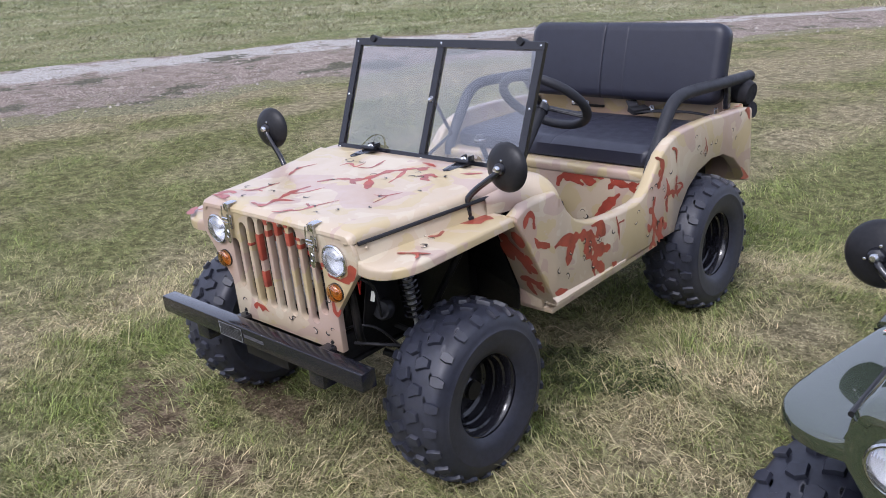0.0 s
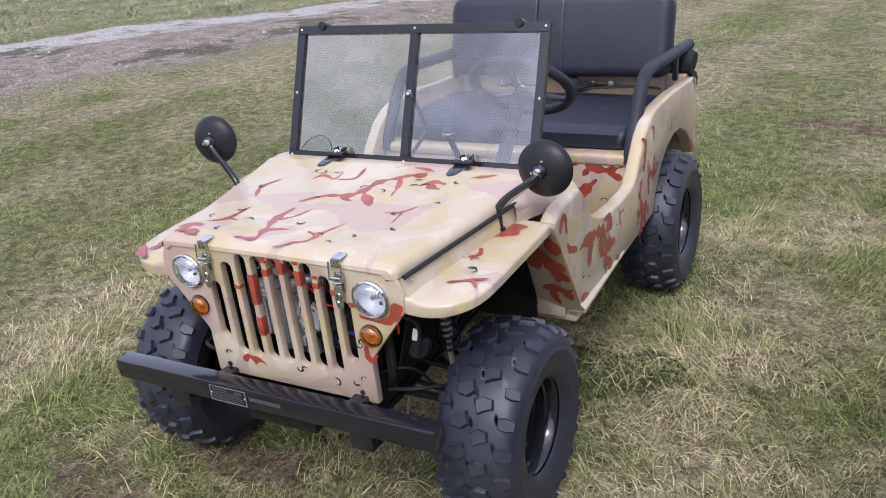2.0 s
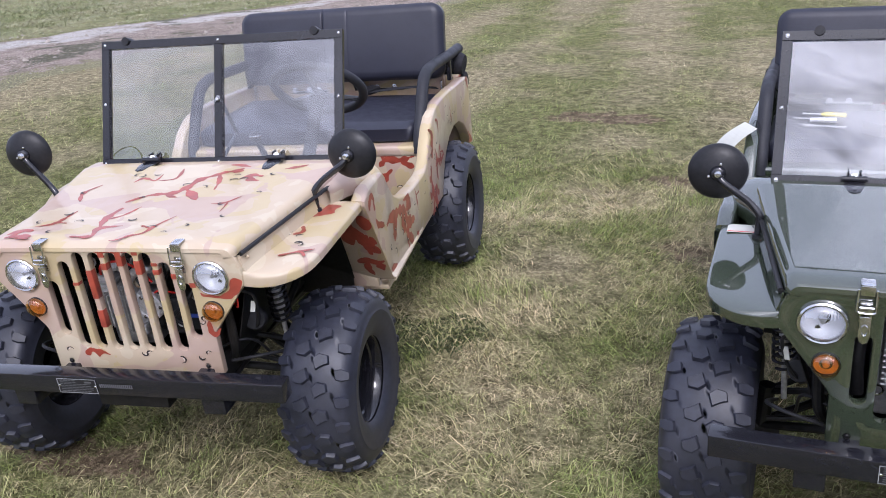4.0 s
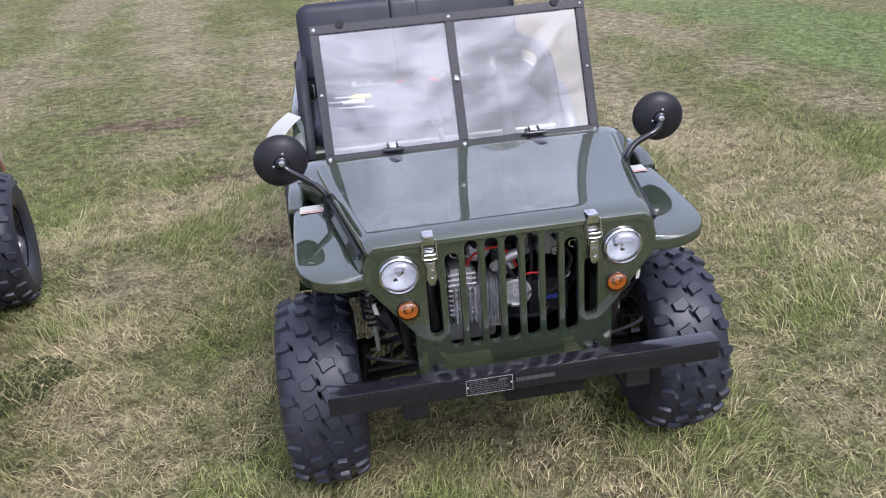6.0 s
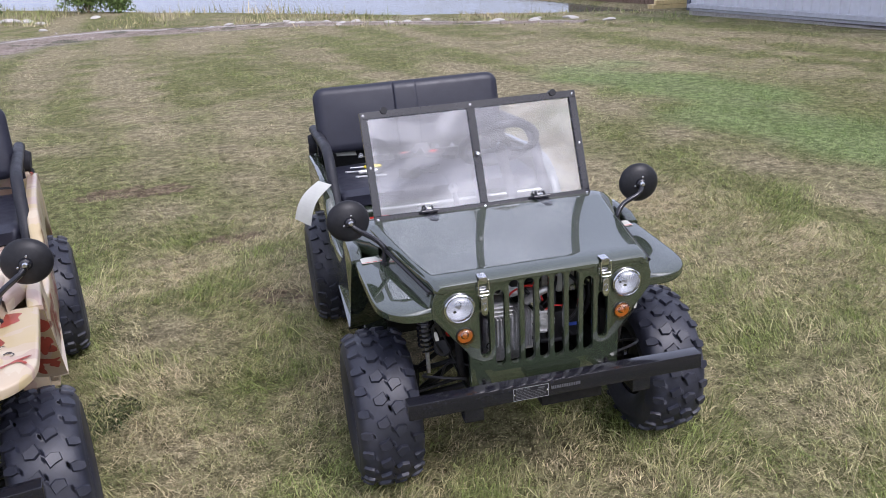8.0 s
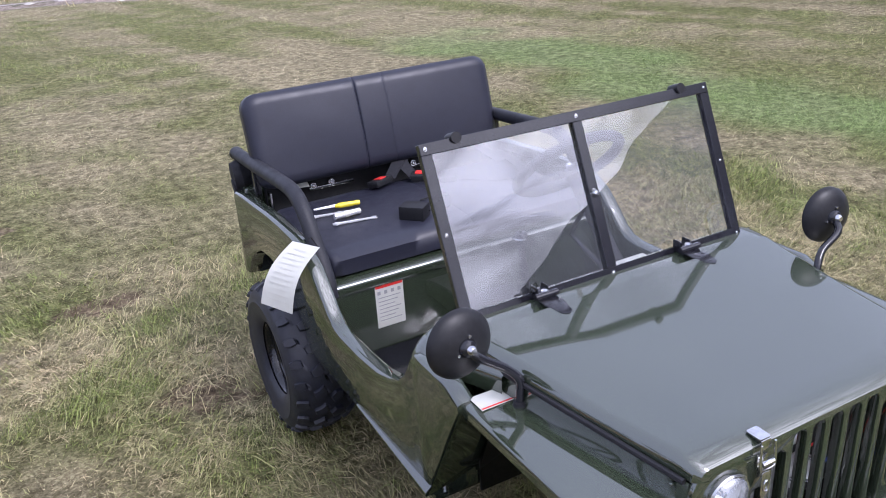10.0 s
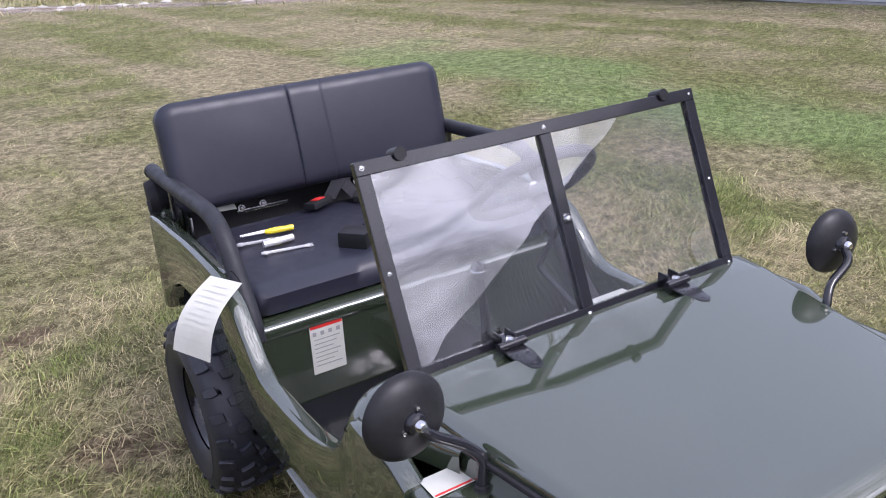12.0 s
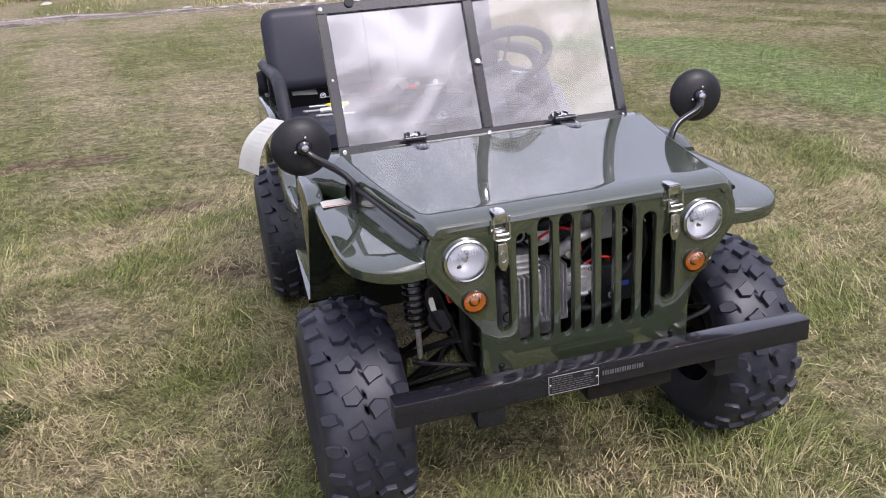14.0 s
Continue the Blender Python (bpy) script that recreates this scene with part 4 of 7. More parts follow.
    for parent, place, lo, hi, count in ((hood_ob, on_hood, (-0.30, 0.02), (0.30, 0.50), 22), (grille_ob, on_grille, (0.21, 0.47), (0.235, 0.60), 3), (grille_ob, on_grille, (-0.22, 0.465), (0.2, 0.49), 5), (car, on_side, (0.64, 0.43), (1.14, 0.56), 13), (car, on_side, (1.20, 0.40), (1.38, 0.64), 9), (car, on_side, (1.45, 0.62), (2.0, 0.72), 10), (car, on_riser, (-0.1, 0.40), (0.4, 0.55), 4), (car, on_fender, (0.40, 0.05), (0.50, 0.35), 4)):
        for _ in range(count):
            cx, cy, a0, r = rng.uniform(lo[0], hi[0]), rng.uniform(lo[1], hi[1]), rng.uniform(0, 6.3), rng.uniform(0.006, 0.011)
            bm = bmesh.new()
            ribbon([(cx + r * math.cos(a0 + k) * 1.2, cy + r * math.sin(a0 + k)) for k in (0, 0.9, 1.8, 2.7, 3.4)], 0.0058, 0.0019, place, bm)
            part("camouflage_curl", bm, CURL, parent)
            if place is not on_hood:
                part("camouflage_chip", ribbon([(cx + r * 0.75 * math.cos(a0 + k), cy + r * 0.6 * math.sin(a0 + k)) for k in (1.2, 1.8, 2.6)], 0.006, 0.0017, place, bmesh.new()), CHIP, parent)


def build_car(name, paint, m, label, mirrors, front_axle, glossy_stickers):
    car = new(name)
    car.matrix_world = m
    tagged(car, label, "miniature car", "miniature cars on the lawn")

    # --- tub: sides, rear, floor, seat riser, bulkhead, each a panel of its own
    for s in (-1, 1):
        rows = []
        for (yb, zb), (yt, zt) in SIDE_FRONT + SIDE_REAR:
            d = min(0.012, (zt - zb) * 0.4)
            f = d / (zt - zb)
            ys = yt + (yb - yt) * f
            rows.append([(s * 0.520, yb, zb), (s * 0.530, yb, zb + 0.002), (s * 0.532, yb, zb + 0.006), (s * 0.532, ys, zt - d), (s * 0.5295, ys, zt - d * 0.35), (s * 0.522, yt, zt), (s * 0.498, yt, zt), (s * 0.4905, ys, zt - d * 0.35), (s * 0.488, ys, zt - d), (s * 0.488, yb, zb)])
        bm = sleeve(rows)
        part("side_panel", bm, paint, car, sharp=50)
        part("sill", loft([[(s * 0.530, 0.606, 0.420), (s * 0.530, 1.05, 0.400)], [(s * 0.548, 0.603, 0.408), (s * 0.533, 1.05, 0.393)],
                           [(s * 0.548, 0.602, 0.398), (s * 0.533, 1.05, 0.386)], [(s * 0.50, 0.602, 0.398), (s * 0.50, 1.05, 0.386)]]), paint, car)
        part("wheel_well_panel", loft([[(s * 0.545, 0.595, 0.405), (s * 0.533, 0.436, 0.728)], [(s * 0.52, 0.600, 0.405), (s * 0.51, 0.446, 0.728)], [(s * 0.405, 0.616, 0.405), (s * 0.415, 0.462, 0.735)]]), paint, car)
        # added dark sheet that stands in for the shade deep in the wheel well
        part("well_shade_sheet", loft([[(s * 0.41, 0.60, 0.405), (s * 0.42, 0.455, 0.735)], [(s * 0.20, 0.63, 0.380), (s * 0.28, 0.50, 0.770)]]), DARK, car)
    part("rear_panel", box((-0.50, 2.045, 0.40), (0.50, 2.085, 0.735), 0.01, 3), paint, car)
    part("seat_deck", box((-0.487, 1.307, 0.588), (0.487, 2.044, 0.632), 0.020, 6), paint, car)
    part("seat_riser", box((-0.487, 1.313, 0.355), (0.487, 1.333, 0.604), 0.006, 2), paint, car)
    part("seat_box", box((-0.36, 1.334, 0.36), (0.36, 2.044, 0.599), 0.005, 2), DARK, car)
    part("floor_pan", box((-0.515, 0.622, 0.352), (0.515, 1.312, 0.370), 0.004, 2), paint, car)
    for s in (-1, 1):
        part("floor_flange", box((s * 0.5005 - 0.0125, 0.63, 0.3704), (s * 0.5005 + 0.0125, 1.312, 0.408), 0.003, 1), paint, car)
    part("bulkhead", box((-0.487, 0.606, 0.371), (0.487, 0.625, 0.74), 0.004, 2), paint, car)
    # added dark lining: keeps the painted bulkhead as dark as the shade around it
    part("bulkhead_shade_sheet", box((-0.405, 0.596, 0.350), (0.405, 0.6055, 0.74), 0.002, 1), DARK, car, "dark sheet added for the shade in front of the bulkhead")
    rows = [hood_row(y, hw, zt, 0.735, r, 8) for y, hw, zt, r in
            ((0.43, 0.437, 0.795, 0.02), (0.50, 0.462, 0.804, 0.04), (0.555, 0.490, 0.812, 0.07), (0.60, 0.514, 0.814, 0.09), (0.64, 0.529, 0.813, 0.10), (0.664, 0.5335, 0.810, 0.10), (0.674, 0.531, 0.805, 0.10), (0.678, 0.524, 0.796, 0.095), (0.672, 0.518, 0.789, 0.09), (0.655, 0.515, 0.787, 0.09))]
    part("cowl", loft(rows), paint, car, sharp=50)
    part("dash_panel", loft([[(-0.49, 0.668, 0.795), (0.49, 0.668, 0.795)], [(-0.49, 0.640, 0.70), (0.49, 0.640, 0.70)]], thick=0.004), paint, car)
    part("floor_mat", box((-0.478, 0.63, 0.3715), (0.478, 1.31, 0.379), 0.003), BLACK, car, "black rubber floor mat")
    part("tunnel", box((-0.075, 1.00, 0.380), (0.12, 1.308, 0.478), 0.02, 3), SATIN, car, "black moulded centre tunnel")

    # --- hood
    hood = loft([hood_row(y, hw, zt, zl, r) for y, hw, zt, zl, r in
                 ((-0.030, 0.318, 0.792, 0.780, 0.014), (-0.028, 0.336, 0.802, 0.780, 0.020), (-0.018, 0.346, 0.8095, 0.781, 0.024), *((y, 0.349 + 0.171 * y, hood_top(y), 0.782 + 0.0145 * y, 0.026) for y in np.linspace(0.02, 0.553, 15)), (0.556, 0.441, 0.824, 0.788, 0.024), (0.556, 0.437, 0.815, 0.786, 0.02))])
    hood_ob = part("hood", hood, paint, car)
    for s in (-1, 1):
        part("rubber_trim", tube([(s * (0.356 + 0.163 * (y - 0.0)), y, 0.781 + 0.016 * y) for y in np.linspace(-0.01, 0.53, 10)], 0.006, 8), SATIN, hood_ob, "black rubber edge trim")
        # inner wing between hood and fender
        wing = loft([[(s * (0.353 + 0.163 * y), y, 0.779 + 0.016 * y), (s * (0.358 + 0.163 * y), y, 0.750), (s * (0.366 + 0.163 * y), y, 0.728)] for y in np.linspace(-0.015, 0.52, 8)], thick=0.004)
        bolt((s * 0.361, 0.012, 0.765), (s, 0, 0), 0.004, 0.004, wing)
        part("inner_wing", wing, paint, car)
        # fender: a flat wing with a rolled lip
        edge = smooth_line([(0.350, -0.022, 0), (0.40, -0.026, 0), (0.445, -0.016, 0), (0.483, 0.012, 0), (0.505, 0.052, 0), (0.514, 0.11, 0), (0.518, 0.25, 0), (0.520, 0.452, 0)], 5)
        rows = []
        for p in edge:
            droop = 0.018 * math.exp(-max(0.0, p.y + 0.04) / 0.07)
            inner = Vector((0.348 + 0.163 * max(p.y, -0.02), max(p.y, -0.018), 0))
            mid = inner.lerp(p, 0.5)
            d = (p - inner)
            d = d.normalized() if d.length > 1e-4 else Vector((0, -1, 0))
            z = 0.738 - droop
            rows.append([(s * inner.x, inner.y, 0.740 - droop * 0.4), (s * mid.x, mid.y, 0.740 - droop * 0.7), (s * (p.x - d.x * 0.009), p.y - d.y * 0.009, z), (s * (p.x - d.x * 0.004), p.y - d.y * 0.004, z - 0.0015), (s * (p.x - d.x * 0.001), p.y - d.y * 0.001, z - 0.005),
                         (s * p.x, p.y, z - 0.009), (s * p.x, p.y, z - 0.026), (s * (p.x - d.x * 0.003), p.y - d.y * 0.003, z - 0.029), (s * (p.x - d.x * 0.020), p.y - d.y * 0.020, z - 0.027)])
        part("front_fender", loft(rows), paint, car)

    # --- grille with nine slots
    half = [(0.0, 0.806), (0.295, 0.802), (0.322, 0.796), (0.342, 0.780), (0.352, 0.755), (0.355, 0.735), (0.355, 0.704), (0.350, 0.694), (0.252, 0.560), (0.247, 0.548), (0.247, 0.425)]
    outline = half + [(-x, z) for x, z in half[:0:-1]]
    holes = []
    for i in range(9):
        k = abs(i - 4)
        lo, hi = {4: (0.536, 0.702), 3: (0.495, 0.762)}.get(k, (0.494, 0.789))
        holes.append(slot(0.0483 * (i - 4), lo, hi, 0.032))
    for s in (-1, 1):
        holes.append([(s * 0.271 + 0.0445 * math.cos(2 * math.pi * k / 28), 0.722 + 0.0445 * math.sin(2 * math.pi * k / 28)) for k in range(28)])
    grille = plate(outline, 0.022, lambda u, v, w: (u, -0.026 + w, v), holes, 0.004, 2)
    g = part("grille", grille, paint, car)
    for s in (-1, 1):
        part("bolt", bolt((s * 0.205, -0.026, 0.450), (0, -1, 0), 0.006, 0.005), DARK, g)
    for s in (-1, 1):
        face = Matrix.Translation((s * 0.271, -0.026, 0.722)) @ pose(0, 0, 0, 90)
        lamp = part("headlight", lathe([(0.046, -0.006), (0.048, 0.002), (0.0485, 0.007), (0.045, 0.010), (0.042, 0.009), (0.041, 0.002), (0.041, -0.02)], 36, face), CHROME, car, "round headlight with chrome ring")
        part("reflector", lathe([(0.044, 0.004), (0.040, -0.006), (0.034, -0.016), (0.024, -0.026), (0.012, -0.032), (0.0, -0.034)], 32, face), REFLECTOR, lamp, "silver reflector bowl")
        part("bulb", lathe([(0, 0.0), (0.005, -0.002), (0.006, -0.012), (0.009, -0.02), (0.009, -0.03)], 12, face), ALLOY, lamp)
        part("lens", lathe([(0.0425, 0.006), (0.039, 0.014), (0.030, 0.0200), (0.016, 0.0235), (0, 0.0245), (0, 0.022), (0.016, 0.021), (0.030, 0.0175), (0.038, 0.012), (0.042, 0.004)], 32, face), LENS, lamp, "clear domed glass lens")
        face = Matrix.Translation((s * 0.258, -0.026, 0.624)) @ pose(0, 0, 0, 90)
        ind = part("indicator", lathe([(0.0285, -0.004), (0.0285, 0.003), (0.0265, 0.004), (0.0255, 0.002), (0.0255, -0.004)], 28, face), SATIN, car, "amber turn signal on black base")
        part("amber_lens", lathe([(0.0278, 0.002), (0.0280, 0.010), (0.0262, 0.016), (0.0235, 0.0185), (0.013, 0.0225), (0, 0.0235), (0, 0.0205), (0.012, 0.0195), (0.022, 0.0155), (0.0255, 0.010), (0.0255, 0.002)], 28, face), AMBER, ind, "ribbed orange lens")
        part("bulb_holder", lathe([(0.024, 0.003), (0.018, 0.001), (0.008, -0.001), (0.006, 0.009), (0, 0.011)], 20, face), AMBER_IN, ind)
        # over-centre hood catch
        x = s * 0.196
        catch = part("hood_catch", box((x - 0.012, -0.032, 0.735), (x + 0.012, -0.0275, 0.782), 0.002), CHROME, car, "chrome over-centre hood catch")
        part("strike_plate", plate(rounded(0.026, 0.034, 0.005), 0.0025, lambda u, v, w: (x + u, -0.016 + v, 0.8165 + w), round_=0.0008), CHROME, catch)
        part("hook_plate", box((x - 0.013, -0.0365, 0.797), (x + 0.013, -0.0345, 0.818), 0.0008), CHROME, catch)
        part("wire_loop", tube(smooth_line([(x - 0.016, -0.040, 0.812), (x - 0.017, -0.043, 0.775), (x - 0.014, -0.044, 0.762), (x + 0.014, -0.044, 0.762), (x + 0.017, -0.043, 0.775), (x + 0.016, -0.040, 0.812)], 4), 0.0022, 8), CHROME, catch)
        part("roller", tube([(x - 0.013, -0.043, 0.772), (x + 0.013, -0.043, 0.772)], 0.005, 10), CHROME, catch)
        lever = plate([(-0.010, 0), (0.010, 0), (0.011, -0.045), (0.007, -0.058), (0.0, -0.062), (-0.007, -0.058), (-0.011, -0.045)], 0.002, lambda u, v, w: (x + u, -0.041 - w + 0.02 * v, 0.752 + v), round_=0.0008)
        part("lever", lever, CHROME, catch)
        part("safety_ring", tube([(x + 0.006 * math.cos(a), -0.045, 0.722 + 0.012 * math.sin(a)) for a in np.linspace(0, 2 * math.pi, 14)[:-1]], 0.0016, 6, closed=True), CHROME, catch)

    # --- bumper
    bumper = box((-0.472, -0.137, 0.446), (0.472, -0.086, 0.500), 0.005, 2)
    b = part("bumper", bumper, BLACK, car, "square black steel tube bumper")
    b.location = (0, -0.026, -0.010)
    for s in (-1, 1):
        part("bracket", box((s * 0.272 - 0.03, -0.128, 0.396), (s * 0.272 + 0.03, -0.02, 0.4455), 0.003), BLACK, b)
        part("bumper_arm", box((s * 0.20 - 0.02, -0.087, 0.420), (s * 0.20 + 0.02, 0.10, 0.452), 0.004), BLACK, b)
    part("skid_bar", box((-0.055, -0.120, 0.402), (0.142, -0.04, 0.4455), 0.004), DARK, b)
    tag = part("identification_plate", box((-0.151, -0.1385, 0.450), (-0.039, -0.1372, 0.494), 0.0004, 1), SATIN, b, "small black data plate with pale print")
    for lo, hi in (((-0.151, 0.4925), (-0.039, 0.494)), ((-0.151, 0.450), (-0.039, 0.4515)), ((-0.151, 0.452), (-0.1495, 0.492)), ((-0.0405, 0.452), (-0.039, 0.492))):
        part("border", box((lo[0], -0.1391, lo[1]), (hi[0], -0.1386, hi[1]), 0), INK, tag)
    bm = bmesh.new()
    rng = random.Random(8)
    for r in range(7):
        z = 0.4875 - r * 0.0053
        xa = -0.143
        while xa < -0.052:
            w = rng.uniform(0.004, 0.014)
            if not (r in (0, 1) and xa > -0.10) and xa + w < -0.047:
                box((xa, -0.1392, z), (xa + w, -0.1386, z + 0.0018), 0, bm=bm)
            xa += w + 0.003
    box((-0.072, -0.1392, 0.482), (-0.052, -0.1386, 0.487), 0, bm=bm)
    tagged(part("print", bm, DIM, tag), kind="stuff")
    bm = bmesh.new()
    xa = -0.030
    for i in range(17):
        box((xa, -0.1380, 0.470), (xa + 0.0035, -0.1373, 0.481), 0, bm=bm)
        xa += 0.0056
    tagged(part("stamped_marks", bm, DIM, b, "stamped serial marks"), kind="stuff")
    for x, z in ((-0.147, 0.472), (-0.043, 0.472)):
        part("rivet", bolt((x, -0.1386, z), (0, -1, 0), 0.0025, 0.0015), CHROME, tag)

    # --- wheels
    fx, fy = front_axle
    for x, y, dx in ((-0.500, FRONT_Y + fy, fx), (0.500, FRONT_Y + fy, fx), (-0.500, REAR_Y, 0), (0.500, REAR_Y, 0)):
        w = new("wheel", HUB)
        w.parent = car
        w.matrix_local = pose(x + dx, y, WHEEL_R - 0.016, 0, 0, 180 if x < 0 else 0) @ pose(0, 0, 0, 37 * x + 20 * y) @ Matrix.Diagonal((1, 1.046, 1.046, 1))
        for nm, me in (("tyre", TYRE), ("rim", RIM)):
            o = new(nm, me)
            o.parent = w
            tagged(o, {"tyre": "black knobbly off-road tyre", "rim": "black pressed steel rim"}[nm])

    # --- chassis, suspension, engine
    ch = bmesh.new()
    for s in (-1, 1):
        tube([(s * 0.20, 0.02, 0.40), (s * 0.20, 0.6, 0.34), (s * 0.26, 1.0, 0.33), (s * 0.26, 2.0, 0.36)], 0.018, 10, ch)
        tube([(s * 0.215, 0.03, 0.41), (s * 0.225, 0.05, 0.60), (s * 0.24, 0.20, 0.70), (s * 0.30, 0.50, 0.72)], 0.014, 10, ch)
        tube([(s * 0.225, 0.40, 0.35), (s * 0.30, 0.30, 0.69)], 0.012, 8, ch)
    for y, z in ((0.04, 0.43), (0.42, 0.36), (0.20, 0.70)):
        tube([(-0.22, y, z), (0.22, y, z)], 0.014, 10, ch)
    part("chassis", ch, DARK, car, "black tubular steel chassis")
    part("under_tray", box((-0.24, -0.01, 0.368), (0.24, 0.58, 0.380), 0.003), DARK, car)
    for s in (-1, 1):
        arm = bmesh.new()
        for dy in (-0.09, 0.09):
            tube([(s * 0.20, FRONT_Y + dy, 0.33), (s * 0.40, FRONT_Y, 0.255)], 0.012, 8, arm)
            tube([(s * 0.21, FRONT_Y + dy * 0.8, 0.43), (s * 0.38, FRONT_Y, 0.36)], 0.009, 8, arm)
        tube([(s * 0.385, FRONT_Y, 0.24), (s * 0.375, FRONT_Y, 0.38)], 0.02, 10, arm)
        tube([(s * 0.08, FRONT_Y - 0.06, 0.37), (s * 0.37, FRONT_Y - 0.05, 0.31)], 0.007, 8, arm)
        part("suspension_arm", arm, DARK, car, "black suspension arms")
        a, bb = Vector((s * 0.345, 0.155, 0.695)), Vector((s * 0.335, 0.20, 0.385))
        sh = part("shock_absorber", tube([a, a.lerp(bb, 0.55), a.lerp(bb, 0.56), bb], [0.014, 0.014, 0.007, 0.007], 12), ALLOY, car, "coil-over shock absorber with black spring")
        part("spring", coil(a + (bb - a) * 0.06, a + (bb - a) * 0.66, 0.026, 10, 0.0042), BLACK, sh, "black coil spring")
        part("spring_seat", lathe([(0, 0.006), (0.032, 0.006), (0.033, -0.004), (0.0, -0.006)], 16, Matrix.Translation(a + (bb - a) * 0.04)), SATIN, sh)
        part("brake_hose", tube(smooth_line([(s * 0.215, 0.02, 0.475), (s * 0.27, 0.03, 0.50), (s * 0.30, 0.08, 0.47), (s * 0.31, 0.16, 0.37), (s * 0.35, 0.22, 0.32)], 6), 0.004, 8), SATIN, car)
        part("frame_rail", box((s * 0.215 - 0.022, -0.02, 0.385), (s * 0.215 + 0.022, 0.60, 0.470), 0.006, 2), DARK, car)
        part("frame_tube", tube(smooth_line([(s * 0.262, 0.015, 0.735), (s * 0.268, 0.02, 0.60), (s * 0.262, 0.03, 0.48), (s * 0.235, 0.06, 0.42)], 5), 0.013, 10), DARK, car)
        part("frame_tube", tube(smooth_line([(s * 0.40, 0.40, 0.725), (s * 0.36, 0.36, 0.60), (s * 0.28, 0.30, 0.42)], 5), 0.011, 10), DARK, car)
        part("frame_tube", tube([(s * 0.24, 0.10, 0.665), (s * 0.36, 0.42, 0.700)], 0.010, 8), DARK, car)
        part("horn", lathe([(0, 0.02), (0.026, 0.018), (0.032, 0.008), (0.032, -0.012), (0.016, -0.02), (0.016, -0.04)], 18, Matrix.Translation((s * 0.300, 0.10, 0.53)) @ pose(0, 0, 0, 75, 0, s * 20)), SATIN, car)
        part("brake_line", tube(smooth_line([(s * 0.25, 0.02, 0.44), (s * 0.33, 0.03, 0.455), (s * 0.37, 0.10, 0.43), (s * 0.35, 0.18, 0.39)], 6), 0.005, 8), SATIN, car)
        part("wire", tube(smooth_line([(s * 0.285, 0.02, 0.665), (s * 0.305, 0.015, 0.640), (s * 0.300, 0.02, 0.610), (s * 0.285, 0.035, 0.615), (s * 0.282, 0.05, 0.650)], 5), 0.0028, 6), RED, car, "red wire")
        wire = part("wire", tube(smooth_line([(s * 0.275, 0.0, 0.70), (s * 0.32, 0.0, 0.675), (s * 0.345, 0.03, 0.64), (s * 0.33, 0.06, 0.56), (s * 0.30, 0.09, 0.50)], 6), 0.0045, 6), SATIN, car)
        part("connector", box((-0.010, -0.007, -0.02), (0.010, 0.007, 0.02), 0.003, 2, m=pose(s * 0.322, -0.006, 0.692, 20, s * -35, 10)), REFLECTOR, wire, "white plug connector")
        part("wire_tag", box((-0.006, -0.0008, -0.016), (0.006, 0.0008, 0.016), 0, 1, m=pose(s * 0.335, 0.035, 0.605, 0, s * 12, s * 25)), PRINT, wire, "white paper tag")
        # wheel-well liner
        part("engine_shield", loft([[(s * 0.345, 0.02, 0.72), (s * 0.26, 0.04, 0.45)], [(s * 0.33, 0.45, 0.73), (s * 0.24, 0.55, 0.40)]], thick=0.003), DARK, car)
    # engine: finned cylinder, crankcase, battery, hoses
    e = part("engine", box((-0.16, 0.12, 0.42), (-0.02, 0.36, 0.60), 0.02, 3), ALLOY, car, "cast alloy engine block with cooling fins")
    for i in range(9):
        part("cooling_fin", box((-0.148, 0.062, 0.535 + i * 0.0145), (-0.075, 0.20, 0.5405 + i * 0.0145), 0.002, 1), ALLOY, e)
    part("cylinder", box((-0.14, 0.07, 0.53), (-0.085, 0.19, 0.67), 0.006, 2), ALLOY, e)
    part("flywheel_cover", lathe([(0, 0.03), (0.03, 0.03), (0.055, 0.02), (0.06, 0.0), (0.06, -0.05)], 24, Matrix.Translation((-0.045, 0.09, 0.57)) @ pose(0, 0, 0, 90)), ALLOY, e)
    for i in range(5):
        part("cooling_rib", box((-0.135 + i * 0.012, 0.045, 0.52), (-0.130 + i * 0.012, 0.07, 0.62), 0.001, 1), ALLOY, e)
    bm = lathe([(0, 0.012), (0.05, 0.012), (0.053, 0.0), (0.05, -0.02), (0, -0.02)], 24, Matrix.Translation((0.045, 0.17, 0.73)) @ pose(0, 0, 0, 80))
    tube(smooth_line([(-0.10, 0.12, 0.70), (-0.06, 0.08, 0.735), (0.0, 0.10, 0.74), (0.04, 0.16, 0.70)], 5), 0.02, 12, bm)
    part("air_intake", bm, SATIN, e, "black air hose and filter")
    for i in range(7):
        part("cooling_fin", box((-0.072 + i * 0.0085, 0.045, 0.505), (-0.0695 + i * 0.0085, 0.10, 0.640), 0.001, 1), ALLOY, e)
    part("cylinder_base", box((-0.078, 0.06, 0.490), (-0.010, 0.12, 0.520), 0.005, 2), ALLOY, e)
    part("timing_disc", lathe([(0, 0.012), (0.010, 0.012), (0.012, 0.006), (0.030, 0.005), (0.034, 0.010), (0.040, 0.008), (0.040, -0.01)], 28, Matrix.Translation((0.022, 0.060, 0.585)) @ pose(0, 0, 0, 88)), ALLOY, e, "round alloy cover")
    for i in range(6):
        part("bolt", bolt((0.022 + 0.034 * math.cos(i * 1.047), 0.049, 0.585 + 0.034 * math.sin(i * 1.047)), (0, -1, 0), 0.0035, 0.004), CHROME, e)
